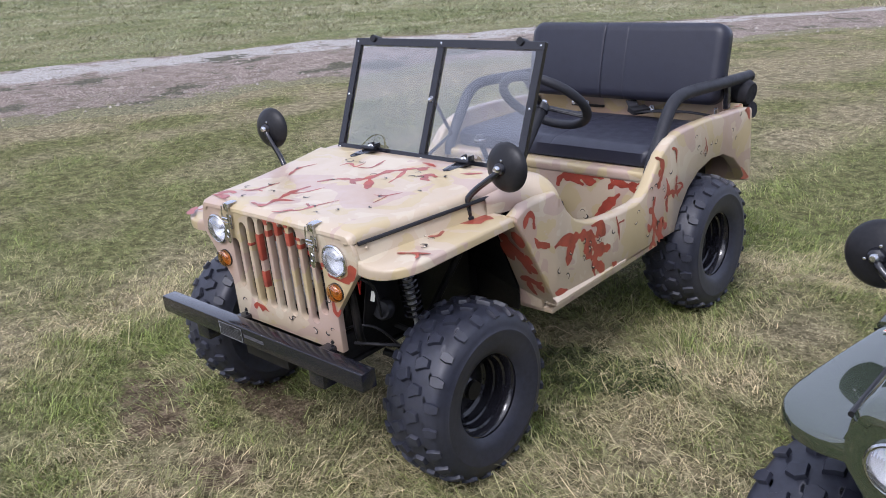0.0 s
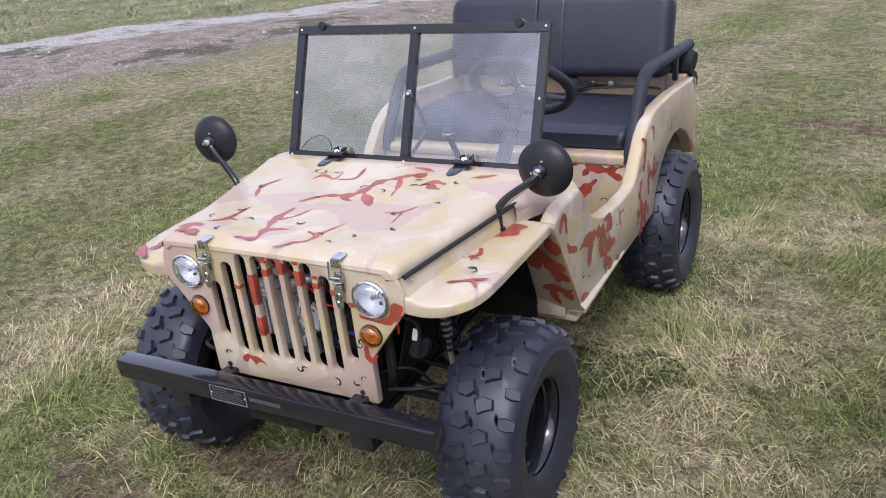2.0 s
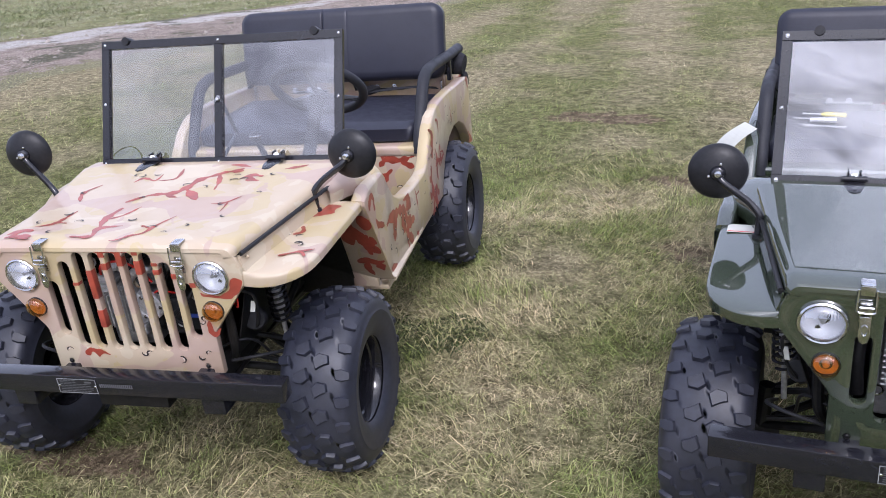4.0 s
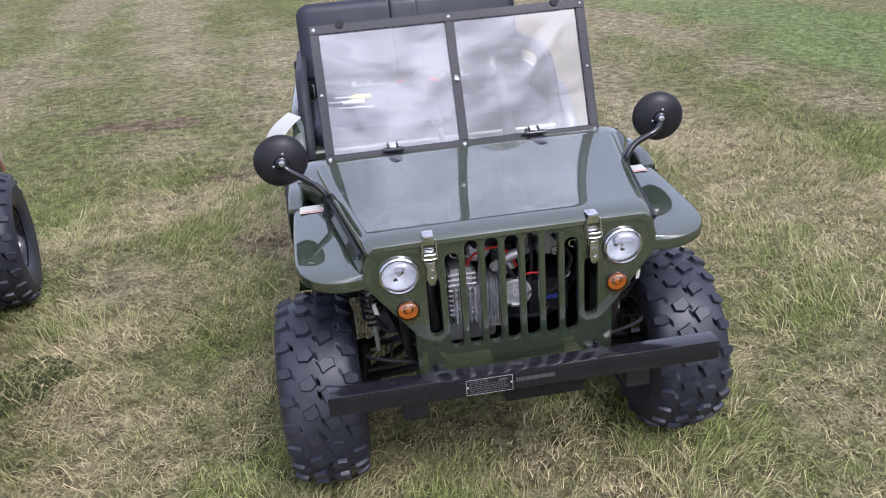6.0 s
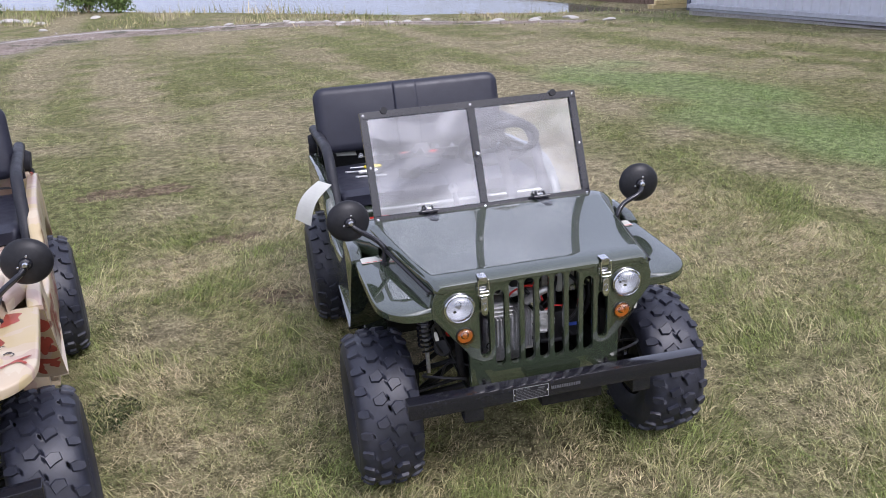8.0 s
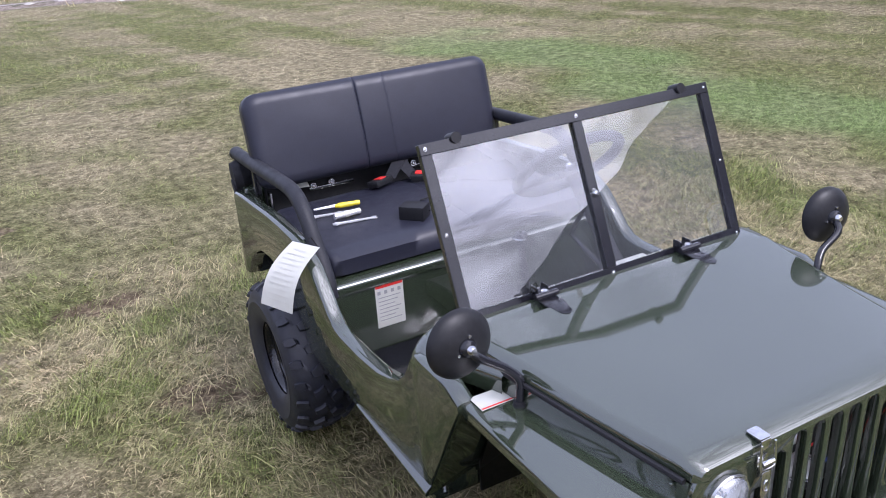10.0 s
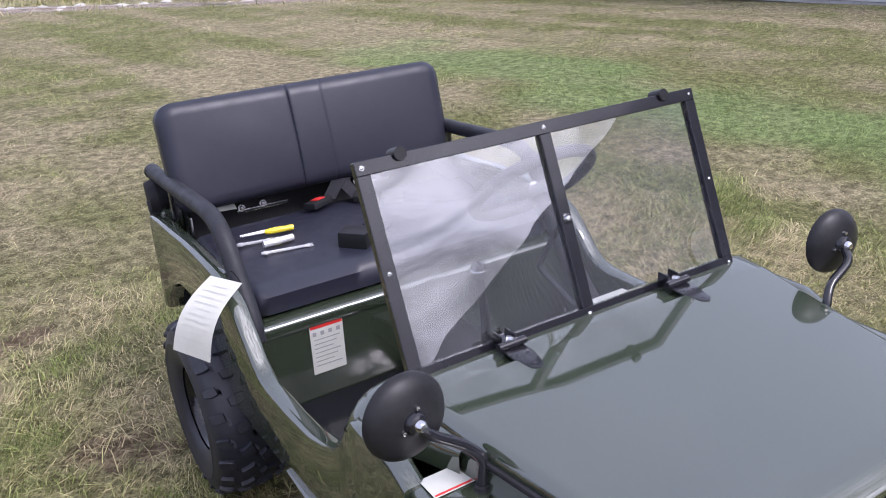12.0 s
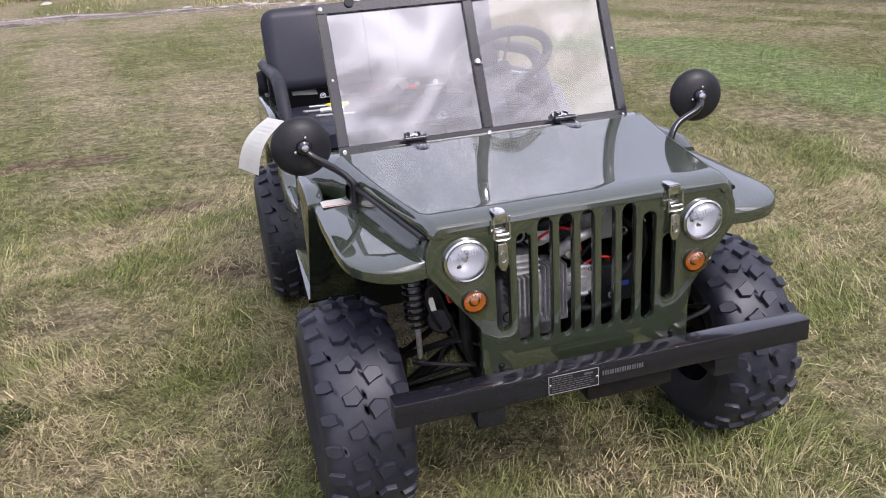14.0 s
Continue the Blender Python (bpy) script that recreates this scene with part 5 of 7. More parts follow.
    part("intake_pipe", tube(smooth_line([(-0.03, 0.07, 0.66), (0.0, 0.055, 0.69), (0.035, 0.06, 0.70), (0.06, 0.09, 0.69)], 6), 0.013, 12), ALLOY, e)
    for q, (x0, z0, r0) in enumerate(((-0.125, 0.72, 0.013), (-0.03, 0.755, 0.010), (0.085, 0.745, 0.012), (0.125, 0.69, 0.009), (0.155, 0.615, 0.011), (-0.15, 0.515, 0.012), (0.10, 0.53, 0.008), (0.175, 0.70, 0.010))):
        part("hose_clamp", tube([(x0 + r0 * math.cos(a), 0.062 + 0.008 * (q % 3), z0 + r0 * math.sin(a)) for a in np.linspace(0, 2 * math.pi, 16)[:-1]], 0.0026, 6, closed=True), CHROME if q % 2 else ALLOY, e)
    part("spark_lead", tube(smooth_line([(-0.10, 0.055, 0.685), (-0.08, 0.04, 0.72), (-0.03, 0.045, 0.73), (0.01, 0.06, 0.70), (0.03, 0.08, 0.65)], 6), 0.0035, 8), RED, e, "red ignition lead")
    part("muffler", tube(smooth_line([(-0.19, 0.08, 0.50), (-0.195, 0.09, 0.60), (-0.18, 0.14, 0.68)], 5), 0.016, 12), DARK, e)
    part("carburettor", box((-0.02, 0.10, 0.63), (0.035, 0.16, 0.685), 0.008, 2), ALLOY, e)
    bat = part("battery", box((0.06, 0.08, 0.50), (0.165, 0.20, 0.60), 0.005), SATIN, car, "black battery with blue label")
    part("battery_label", box((0.105, 0.0785, 0.540), (0.150, 0.0798, 0.552), 0, 1), BLUE, bat)
    part("red_terminal", box((0.046, 0.07, 0.580), (0.058, 0.085, 0.600), 0.002), RED, bat)
    part("wiring", tube(smooth_line([(0.035, 0.07, 0.62), (0.06, 0.06, 0.635), (0.09, 0.06, 0.63), (0.10, 0.09, 0.61)], 5), 0.0028, 8), RED, bat, "red battery lead")
    part("cable_loom", tube(smooth_line([(0.12, 0.06, 0.52), (0.09, 0.05, 0.56), (0.13, 0.05, 0.60), (0.17, 0.07, 0.66), (0.13, 0.10, 0.72)], 5), 0.006, 8), SATIN, bat)
    part("coolant_bottle", box((0.10, 0.14, 0.64), (0.165, 0.20, 0.74), 0.012, 3), PAPER, car, "white plastic bottle")
    for k, (x0, z0, x1, z1, r) in enumerate(((-0.06, 0.74, 0.06, 0.52, 0.006), (0.02, 0.50, 0.07, 0.76, 0.005), (0.16, 0.52, 0.18, 0.75, 0.007), (-0.19, 0.70, -0.03, 0.76, 0.008), (-0.02, 0.48, 0.14, 0.50, 0.010), (0.10, 0.76, 0.02, 0.60, 0.004))):
        part("hose", tube(smooth_line([(x0, 0.10 + 0.01 * k, z0), ((x0 + x1) / 2 + 0.02, 0.06 + 0.008 * k, (z0 + z1) / 2), (x1, 0.11, z1)], 6), r, 8), SATIN, car)
    part("coil_bracket", box((0.045, 0.13, 0.655), (0.085, 0.16, 0.72), 0.006, 2), ALLOY, car)
    part("cylinder_head", lathe([(0, 0.02), (0.022, 0.018), (0.03, 0.010), (0.03, -0.02), (0.036, -0.022), (0.036, -0.03)], 20, Matrix.Translation((-0.065, 0.085, 0.715)) @ pose(0, 0, 0, 70)), ALLOY, car)
    part("breather", lathe([(0, 0.02), (0.016, 0.018), (0.02, 0.005), (0.02, -0.03)], 16, Matrix.Translation((0.0, 0.08, 0.655)) @ pose(0, 0, 0, 80)), CHROME, car)
    part("starter_relay", box((-0.005, 0.075, 0.515), (0.04, 0.11, 0.555), 0.004, 2), SATIN, car)
    part("spring", coil((-0.192, 0.10, 0.56), (-0.186, 0.11, 0.70), 0.011, 11, 0.0022), BLACK, car)
    part("radiator_core", box((-0.22, 0.40, 0.45), (0.24, 0.44, 0.76), 0.004), DARK, car)

    # --- windscreen
    foot, top = Vector((0.003, 0.632, 0.800)), Vector((0.005, 0.800, 1.189))
    up = Vector((0, top.y - foot.y, top.z - foot.z)).normalized()
    back = up.cross(Vector((1, 0, 0)))

    def on_glass(u, v, w):
        return Vector((u, 0, 0)) + foot + up * v + back * w

    H, HW, T = (top - foot).length, 0.416, 0.027
    bars = {"bottom_rail": (-HW, 0, HW, T), "top_rail": (-HW, H - T, HW, H), "side_rail": (-HW, T, -HW + T, H - T), "side_rail ": (HW - T, T, HW, H - T), "centre_post": (-0.0135, T, 0.0135, H - T)}
    frame_ob = None
    for nm, (u0, v0, u1, v1) in bars.items():
        bm = box((u0, v0, -0.009), (u1, v1, 0.009), 0.0012, 1)
        for v in bm.verts:
            v.co = on_glass(*v.co)
        if frame_ob is None:
            frame_ob = part("windscreen", bm, BLACK, car, "black steel framed folding windscreen")
        else:
            part(nm.strip(), bm, BLACK, frame_ob)
    for u0, u1 in ((-HW + T, -0.0135), (0.0135, HW - T)):
        bm = box((u0, T, -0.0015), (u1, H - T, 0.0015), 0)
        for v in bm.verts:
            v.co = on_glass(*v.co)
        p = part("pane", bm, SHEET, frame_ob, "clear plastic windscreen pane")
        p.data.materials.append(SHEET_BACK)
        for f in p.data.polygons:
            f.material_index = 0 if f.normal.dot(back) < -0.9 else 1
        p.visible_shadow = False
    for u, v in ((-HW + 0.013, 0.013), (HW - 0.013, 0.013), (0, 0.013), (-HW + 0.013, H - 0.013), (HW - 0.013, H - 0.013), (0, H - 0.013), (-HW + 0.013, H / 2), (HW - 0.013, H / 2)):
        part("screw", bolt(on_glass(u, v, -0.009), -back, 0.0035, 0.002), CHROME, frame_ob)
    bm = bolt(on_glass(0, H * 0.51, -0.009), -back, 0.0085, 0.010)
    part("knob", bm, CHROME, frame_ob, "chrome centre bolt")
    for u in (-0.325, 0.325):
        bm = tube([on_glass(u, H - 0.012, -0.016), on_glass(u, H - 0.010, 0.010), on_glass(u, H - 0.010, 0.022)], 0.013, 14)
        for v in bm.verts:
            v.co += up * 0.010
        part("rubber_stop", bm, SATIN, frame_ob, "black rubber bump stop")
    for s in (-1, 1):
        x = s * 0.213
        h = part("hinge", plate([(-0.022, -0.012), (0.022, -0.012), (0.024, 0.03), (0.014, 0.075), (0.0, 0.085), (-0.014, 0.075), (-0.024, 0.03)], 0.004, lambda u, v, w: (x + u, 0.592 - v, 0.8265 + w - 0.0218 * max(0.0, v + 0.04)), round_=0.0012), BLACK, car, "black bolted windscreen hinge")
        part("hinge_barrel", tube([(x - 0.030, 0.598, 0.835), (x + 0.030, 0.598, 0.835)], 0.0085, 12), BLACK, h)
        part("bracket", box((x - 0.016, 0.60, 0.816), (x + 0.016, 0.640, 0.836), 0.003), BLACK, h)
        for dx in (-0.014, 0.014):
            part("lug", box((x + dx - 0.002, 0.612, 0.822), (x + dx + 0.002, 0.640, 0.848), 0.001), BLACK, h)
        part("pivot_bolt", bolt((x, 0.606, 0.840), (0.3, -1, 0.5), 0.006, 0.012), CHROME, h)
        for dx, dy in ((-0.012, 0.565), (0.012, 0.565), (0, 0.525)):
            part("screw", bolt((x + dx, dy, 0.830 - 0.0218 * (0.632 - dy)), (0, 0, 1), 0.004, 0.002), BLACK, h)
    stay = tube([on_glass(0.0, H * 0.5, 0.012), (0.0, 0.80, 0.86), (0.0, 0.675, 0.815)], 0.007, 8)
    part("windscreen_stay", stay, BLACK, car, "black windscreen support bar")

    # --- mirrors
    for s, (bx, by, px, py, pz) in zip((-1, 1), mirrors):
        face = Matrix.Translation((px, py, pz)) @ Vector((-s * 0.10, -1, 0.10)).to_track_quat("Z", "Y").to_matrix().to_4x4()
        arm = part("door_mirror", tube(smooth_line([(bx, by, 0.730), (bx, by, 0.77), (bx, by, 0.80), (bx + (px - bx) * 0.25, by + (py - by) * 0.2, 0.832), (bx + (px - bx) * 0.8, by + (py - by) * 0.5 - 0.012, pz - 0.022), (px, py - 0.018, pz)], 5), [0.0095] * 26, 12), BLACK, car, "round black rear-view mirror on a bent arm")
        part("mirror_shell", lathe([(0, 0.022), (0.016, 0.020), (0.045, 0.014), (0.065, 0.004), (0.0725, -0.006), (0.073, -0.012), (0.070, -0.014)], 36, face), SATIN, arm, "black domed mirror back")
        part("mirror_glass", lathe([(0.070, -0.012), (0.05, -0.0125), (0, -0.0135)], 36, face), MIRROR, arm, "silver mirror glass")
        part("ball_joint", lathe([(0, 0.034), (0.009, 0.033), (0.016, 0.029), (0.020, 0.020), (0.020, 0.010)], 18, face), BLACK, arm)
        part("bolt", lathe([(0, 0.043), (0.006, 0.0425), (0.0095, 0.038), (0.0105, 0.030)], 12, face), CHROME, arm)
        for ax, ay in ((-0.022, -0.008), (0.006, 0.024)):
            part("screw", lathe([(0, 0.0245), (0.0035, 0.0235), (0.004, 0.018)], 10, face @ Matrix.Translation((ax, ay, 0))), CHROME, arm)
        part("grommet", lathe([(0.0095, 0.012), (0.014, 0.010), (0.016, 0.0)], 14, Matrix.Translation((bx, by, 0.738))), SATIN, arm)

    # --- seat
    part("seat_cushion", cushion(0.93, 0.56, 0.085, 0.05, 0.014, lambda x, y, z: (x, 1.635 + y, 0.658 + z + 0.008 * (-(y) / 0.28)), seam=(0.03,)), VINYL, car, "black vinyl bench seat cushion", 60)
    tilt = Matrix.Translation((-0.008, 1.992, 0.911)) @ pose(0, 0, 0, 75)
    back_bm = cushion(0.942, 0.335, 0.085, 0.055, 0.012, lambda x, y, z: tilt @ Vector((x, y, z)), seam=(-0.072, 0.040))
    sb = part("backrest", back_bm, VINYL, car, "black padded vinyl backrest with sewn centre panel", 60)
    part("back_panel", box((-0.44, 2.015, 0.632), (0.44, 2.035, 0.80), 0.004), SATIN if paint is GREEN else paint, sb)
    for x in (-0.20, 0.17):
        part("mounting_bracket", box((x - 0.085, 1.998, 0.690), (x + 0.085, 2.012, 0.701), 0.002), CHROME if paint is GREEN else DARK, sb, "slotted steel mounting bracket")
    for x in (-0.27, -0.20, 0.13, 0.21):
        part("bolt", bolt((x, 1.996, 0.708), (0, -1, 0.2), 0.008, 0.007), CHROME, sb, "domed chrome bolt")

    # --- grab rails
    for s in (-1, 1):
        x = s * 0.478
        r = part("grab_rail", tube(smooth_line([(x, 1.318, 0.60), (x, 1.335, 0.655), (x, 1.40, 0.745), (x, 1.475, 0.835), (x, 1.545, 0.868), (x, 1.65, 0.870), (x, 1.92, 0.850), (x, 2.18, 0.832)], 5), 0.0235, 16), FOAM, car, "black foam covered grab rail")
        part("rail_post", box((x - 0.010, 1.955, 0.735), (x + 0.010, 1.985, 0.838), 0.003), BLACK, r)
        part("end_cap", lathe([(0, 0.014), (0.018, 0.012), (0.0255, 0.004), (0.0255, -0.012)], 14, Matrix.Translation((x, 2.182, 0.832)) @ pose(0, 0, 0, -90)), SATIN, r)
        part("belt_anchor", box((s * 0.445 - 0.004, 1.93, 0.64), (s * 0.445 + 0.004, 1.96, 0.74), 0.002), CHROME, car, "zinc seat-belt anchor")
    # folded soft top behind the seat
    bm = bmesh.new()
    xs = np.linspace(-0.515, 0.515, 36)
    tube([(x, 2.135 + 0.008 * math.sin(x * 21), 0.770 + 0.010 * math.sin(x * 17 + 1)) for x in xs], [0.050 + 0.009 * math.sin(i * 1.9) for i in range(36)], 14, bm)
    tube([(x, 2.150 + 0.006 * math.sin(x * 19), 0.700 + 0.008 * math.sin(x * 23)) for x in xs], [0.040 + 0.006 * math.sin(i * 2.3) for i in range(36)], 14, bm)
    part("folded_soft_top", bm, WEBBING, car, "folded black canvas top behind the seat")

    # --- steering wheel, lever
    hub_p = Vector((0.198, 1.075, 0.915))
    ax = Vector((0, 0.70, 0.71)).normalized()
    mm = Matrix.Translation(hub_p) @ ax.to_track_quat("Z", "Y").to_matrix().to_4x4()
    sw = part("steering_wheel", tube([mm @ Vector((0.158 * math.cos(a), 0.158 * math.sin(a), 0.02)) for a in np.linspace(0, 2 * math.pi, 41)[:-1]], 0.0165, 14, closed=True), FOAM, car, "black foam-rimmed steering wheel")
    for a in (90, 210, 330):
        d = Vector((math.cos(radians(a)), math.sin(radians(a)), 0))
        part("spoke", tube([mm @ (d * 0.02), mm @ (d * 0.155 + Vector((0, 0, 0.018)))], 0.011, 8, flat=0.4), BLACK, sw)
    part("wheel_hub", lathe([(0, 0.014), (0.018, 0.012), (0.026, 0.004), (0.028, -0.02), (0.0, -0.02)], 20, mm), BLACK, sw)
    part("hub_nut", lathe([(0, 0.024), (0.010, 0.022), (0.012, 0.012)], 12, mm), CHROME, sw)
    part("steering_column", tube([hub_p - ax * 0.015, hub_p - ax * 0.50], 0.022, 14), FOAM, sw)
    lv = part("gear_lever", tube([(0.03, 1.06, 0.462), (0.0, 1.02, 0.65), (-0.028, 0.995, 0.768)], [0.016, 0.012, 0.010], 12), SATIN, car, "black gear lever with round knob")
    part("knob", lathe([(0, 0.024), (0.014, 0.02), (0.022, 0.006), (0.022, -0.004), (0.014, -0.018), (0.006, -0.022)], 18, Matrix.Translation((-0.03, 0.992, 0.787))), BLACK, lv)
    part("knob_ring", lathe([(0.0215, -0.002), (0.0232, 0.001), (0.0232, 0.004), (0.0215, 0.007)], 20, Matrix.Translation((-0.03, 0.992, 0.787))), CHROME, lv)

    if paint is CAMO:
        camouflage(car, hood_ob, g)
    if glossy_stickers:
        # warning labels
        lab = part("warning_label", box((-0.345, 1.3095, 0.452), (-0.253, 1.3115, 0.606), 0.0004, 1), PAPER, car, "white warning label with red band")
        part("red_band", box((-0.343, 1.3088, 0.588), (-0.255, 1.3094, 0.604), 0, 1), RED, lab)
        bm = bmesh.new()
        for i in range(4):
            box((-0.338 + i * 0.022, 1.3088, 0.566), (-0.328 + i * 0.022, 1.3094, 0.578), 0.0, bm=bm)
        for i in range(7):
            box((-0.336, 1.3088, 0.553 - i * 0.013), (-0.264 - 0.01 * (i % 3), 1.3094, 0.556 - i * 0.013), 0.0, bm=bm)
        tagged(part("print", bm, INK, lab), kind="stuff")
        for s, x0, y0 in ((-1, -0.478, 0.404), (1, 0.440, 0.404)):
            lab = part("fender_label", box((x0 - 0.022, y0 - 0.002, 0.7415), (x0 + 0.052, y0 + 0.052, 0.7428), 0.0003, 1), PAPER, car, "small white sticker")
            part("red_band", box((x0 - 0.020, y0, 0.7429), (x0 + 0.050, y0 + 0.004, 0.7434), 0, 1), RED, lab)
        lab = part("dash_label", box((0.03, 0.655, 0.8145), (0.13, 0.675, 0.8160), 0.0003, 1), PAPER, car, "narrow white dash sticker")
    return car


WIDEN = Matrix.Diagonal((1.035, 0.995, 0.995, 1))
CAR_G_POSE = pose(0.0215, 0.0056, 0.0276, 0.207, -1.359, -0.332) @ WIDEN
CAR_G = build_car("mini_car", GREEN, CAR_G_POSE, "glossy olive green miniature military-style open car parked on grass",
                  ((-0.424, 0.382, -0.528, 0.420, 0.899), (0.424, 0.385, 0.543, 0.466, 0.883)), (0.0, 0.0), True)
CAR_C_POSE = pose(-1.983, -0.190, 0.0264, 1.791, -1.228, 10.3) @ WIDEN
CAR_C = build_car("mini_car", CAMO, CAR_C_POSE, "desert camouflage miniature military-style open car in sand and red",
                  ((-0.415, 0.372, -0.500, 0.402, 0.928), (0.412, 0.377, 0.520, 0.422, 0.898)), (-0.034, -0.022), False)


# ---------------------------------------------------------------- things on and by the green car
SEAT_Z = 0.712


def thing(name, bm, material, label, category, group="", on_car=True):
    ob = new(name, finish(bm, name, material))
    if on_car:
        ob.matrix_world = CAR_G_POSE
    return tagged(ob, label, category, group)


def at(p, yaw=0.0, tilt=0.0):
    return pose(p[0], p[1], p[2], tilt, 0, yaw)


def screwdriver(p, yaw):
    turn = at(p, yaw) @ pose(0, 0, 0, 0, 90)
    ob = thing("screwdriver", lathe([(0, 0.0), (0.008, 0.002), (0.0095, 0.012), (0.008, 0.022), (0.0095, 0.034), (0.0095, 0.070), (0.007, 0.082), (0.005, 0.086)], 10, turn), YELLOW, "screwdriver with yellow handle lying on the black seat", "screwdriver")
    part("blade", lathe([(0.0032, 0.084), (0.0032, 0.140), (0.0042, 0.150), (0.0, 0.153)], 8, turn), TOOL, ob, "steel blade")
    return ob


def spanner(p, yaw, length):
    out = [(-length / 2, -0.004), (-length / 2 + 0.012, -0.011), (-length / 2 + 0.024, -0.006), (length / 2 - 0.024, -0.005), (length / 2 - 0.012, -0.010), (length / 2, -0.005), (length / 2 - 0.008, 0.0), (length / 2, 0.005),
           (length / 2 - 0.012, 0.010), (length / 2 - 0.024, 0.005), (-length / 2 + 0.024, 0.006), (-length / 2 + 0.012, 0.011), (-length / 2, 0.004), (-length / 2 + 0.008, 0.0)]
    m = at(p, yaw)
    return thing("spanner", plate(out, 0.005, lambda u, v, w: m @ Vector((u, v, w)), round_=0.001), TOOL, "steel open-ended spanner lying on the black seat", "spanner", "spanners on the seat")


screwdriver((-0.212, 1.700, SEAT_Z + 0.0105), 170)
slim = thing("hex_key", tube([(-0.36, 1.745, SEAT_Z + 0.004), (-0.27, 1.742, SEAT_Z + 0.004), (-0.25, 1.745, SEAT_Z + 0.004)], 0.003, 6), TOOL, "thin steel hex key lying on the black seat", "hex key")
spanner((-0.340, 1.676, SEAT_Z + 0.001), -12, 0.105)
spanner((-0.285, 1.570, SEAT_Z + 0.001), -11, 0.145)
plug = thing("plug_spanner", tube([(-0.333, 1.625, SEAT_Z + 0.011), (-0.245, 1.627, SEAT_Z + 0.011)], 0.0105, 12), TOOL, "tubular steel plug spanner lying on the black seat", "plug spanner")
part("end_band", tube([(-0.30, 1.6257, SEAT_Z + 0.011), (-0.285, 1.626, SEAT_Z + 0.011)], 0.0118, 12), PAPER, plug)

# battery charger with its lead
m = at((-0.118, 1.480, SEAT_Z), -48)
charger = thing("battery_charger", box((-0.042, -0.030, 0.0), (0.042, 0.030, 0.048), 0.005, 2, m=m), SATIN, "black plug-in battery charger lying on the seat", "charger")
for i in range(5):
    part("print", box((-0.0427, -0.020, 0.012 + 0.0055 * i), (-0.0421, (0.004, 0.014, 0.010, 0.016, 0.006)[i], 0.0142 + 0.0055 * i), 0, m=m), DIM, charger)
part("cord", tube(smooth_line([m @ Vector((0.042, 0.02, 0.02)), (-0.03, 1.50, SEAT_Z + 0.01), (0.02, 1.54, SEAT_Z + 0.006), (0.04, 1.575, SEAT_Z + 0.02), (0.0, 1.56, SEAT_Z + 0.012), (-0.03, 1.50, SEAT_Z + 0.01), (0.01, 1.49, SEAT_Z + 0.006), (0.045, 1.55, SEAT_Z + 0.022), (0.0, 1.585, SEAT_Z + 0.014), (-0.04, 1.60, SEAT_Z + 0.006)], 6), 0.0028, 6), SATIN, charger, "thin black lead")
part("clip_lead", tube(smooth_line([(-0.087, 1.553, SEAT_Z + 0.010), (-0.055, 1.545, SEAT_Z + 0.012), (-0.025, 1.548, SEAT_Z + 0.008), (-0.005, 1.53, SEAT_Z + 0.006)], 5), 0.0026, 6), SATIN, charger)
part("clip", box((-0.018, -0.006, 0), (0.018, 0.006, 0.012), 0.003, 2, m=at((-0.105, 1.560, SEAT_Z + 0.004), -22)), RED, charger, "red crocodile clip")


def belt(name, pts, width, parent):
    """Flat webbing along a line."""
    line = smooth_line(pts, 6)
    rows = []
    for i, p in enumerate(line):
        d = (line[min(i + 1, len(line) - 1)] - line[max(i - 1, 0)]).normalized()
        s = d.cross(Vector((0, 0, 1)))
        s = s.normalized() if s.length > 0.2 else Vector((1, 0, 0))
        rows.append([p - s * width / 2, p, p + s * width / 2])
    return part(name, loft(rows, thick=0.0022), WEBBING, parent)


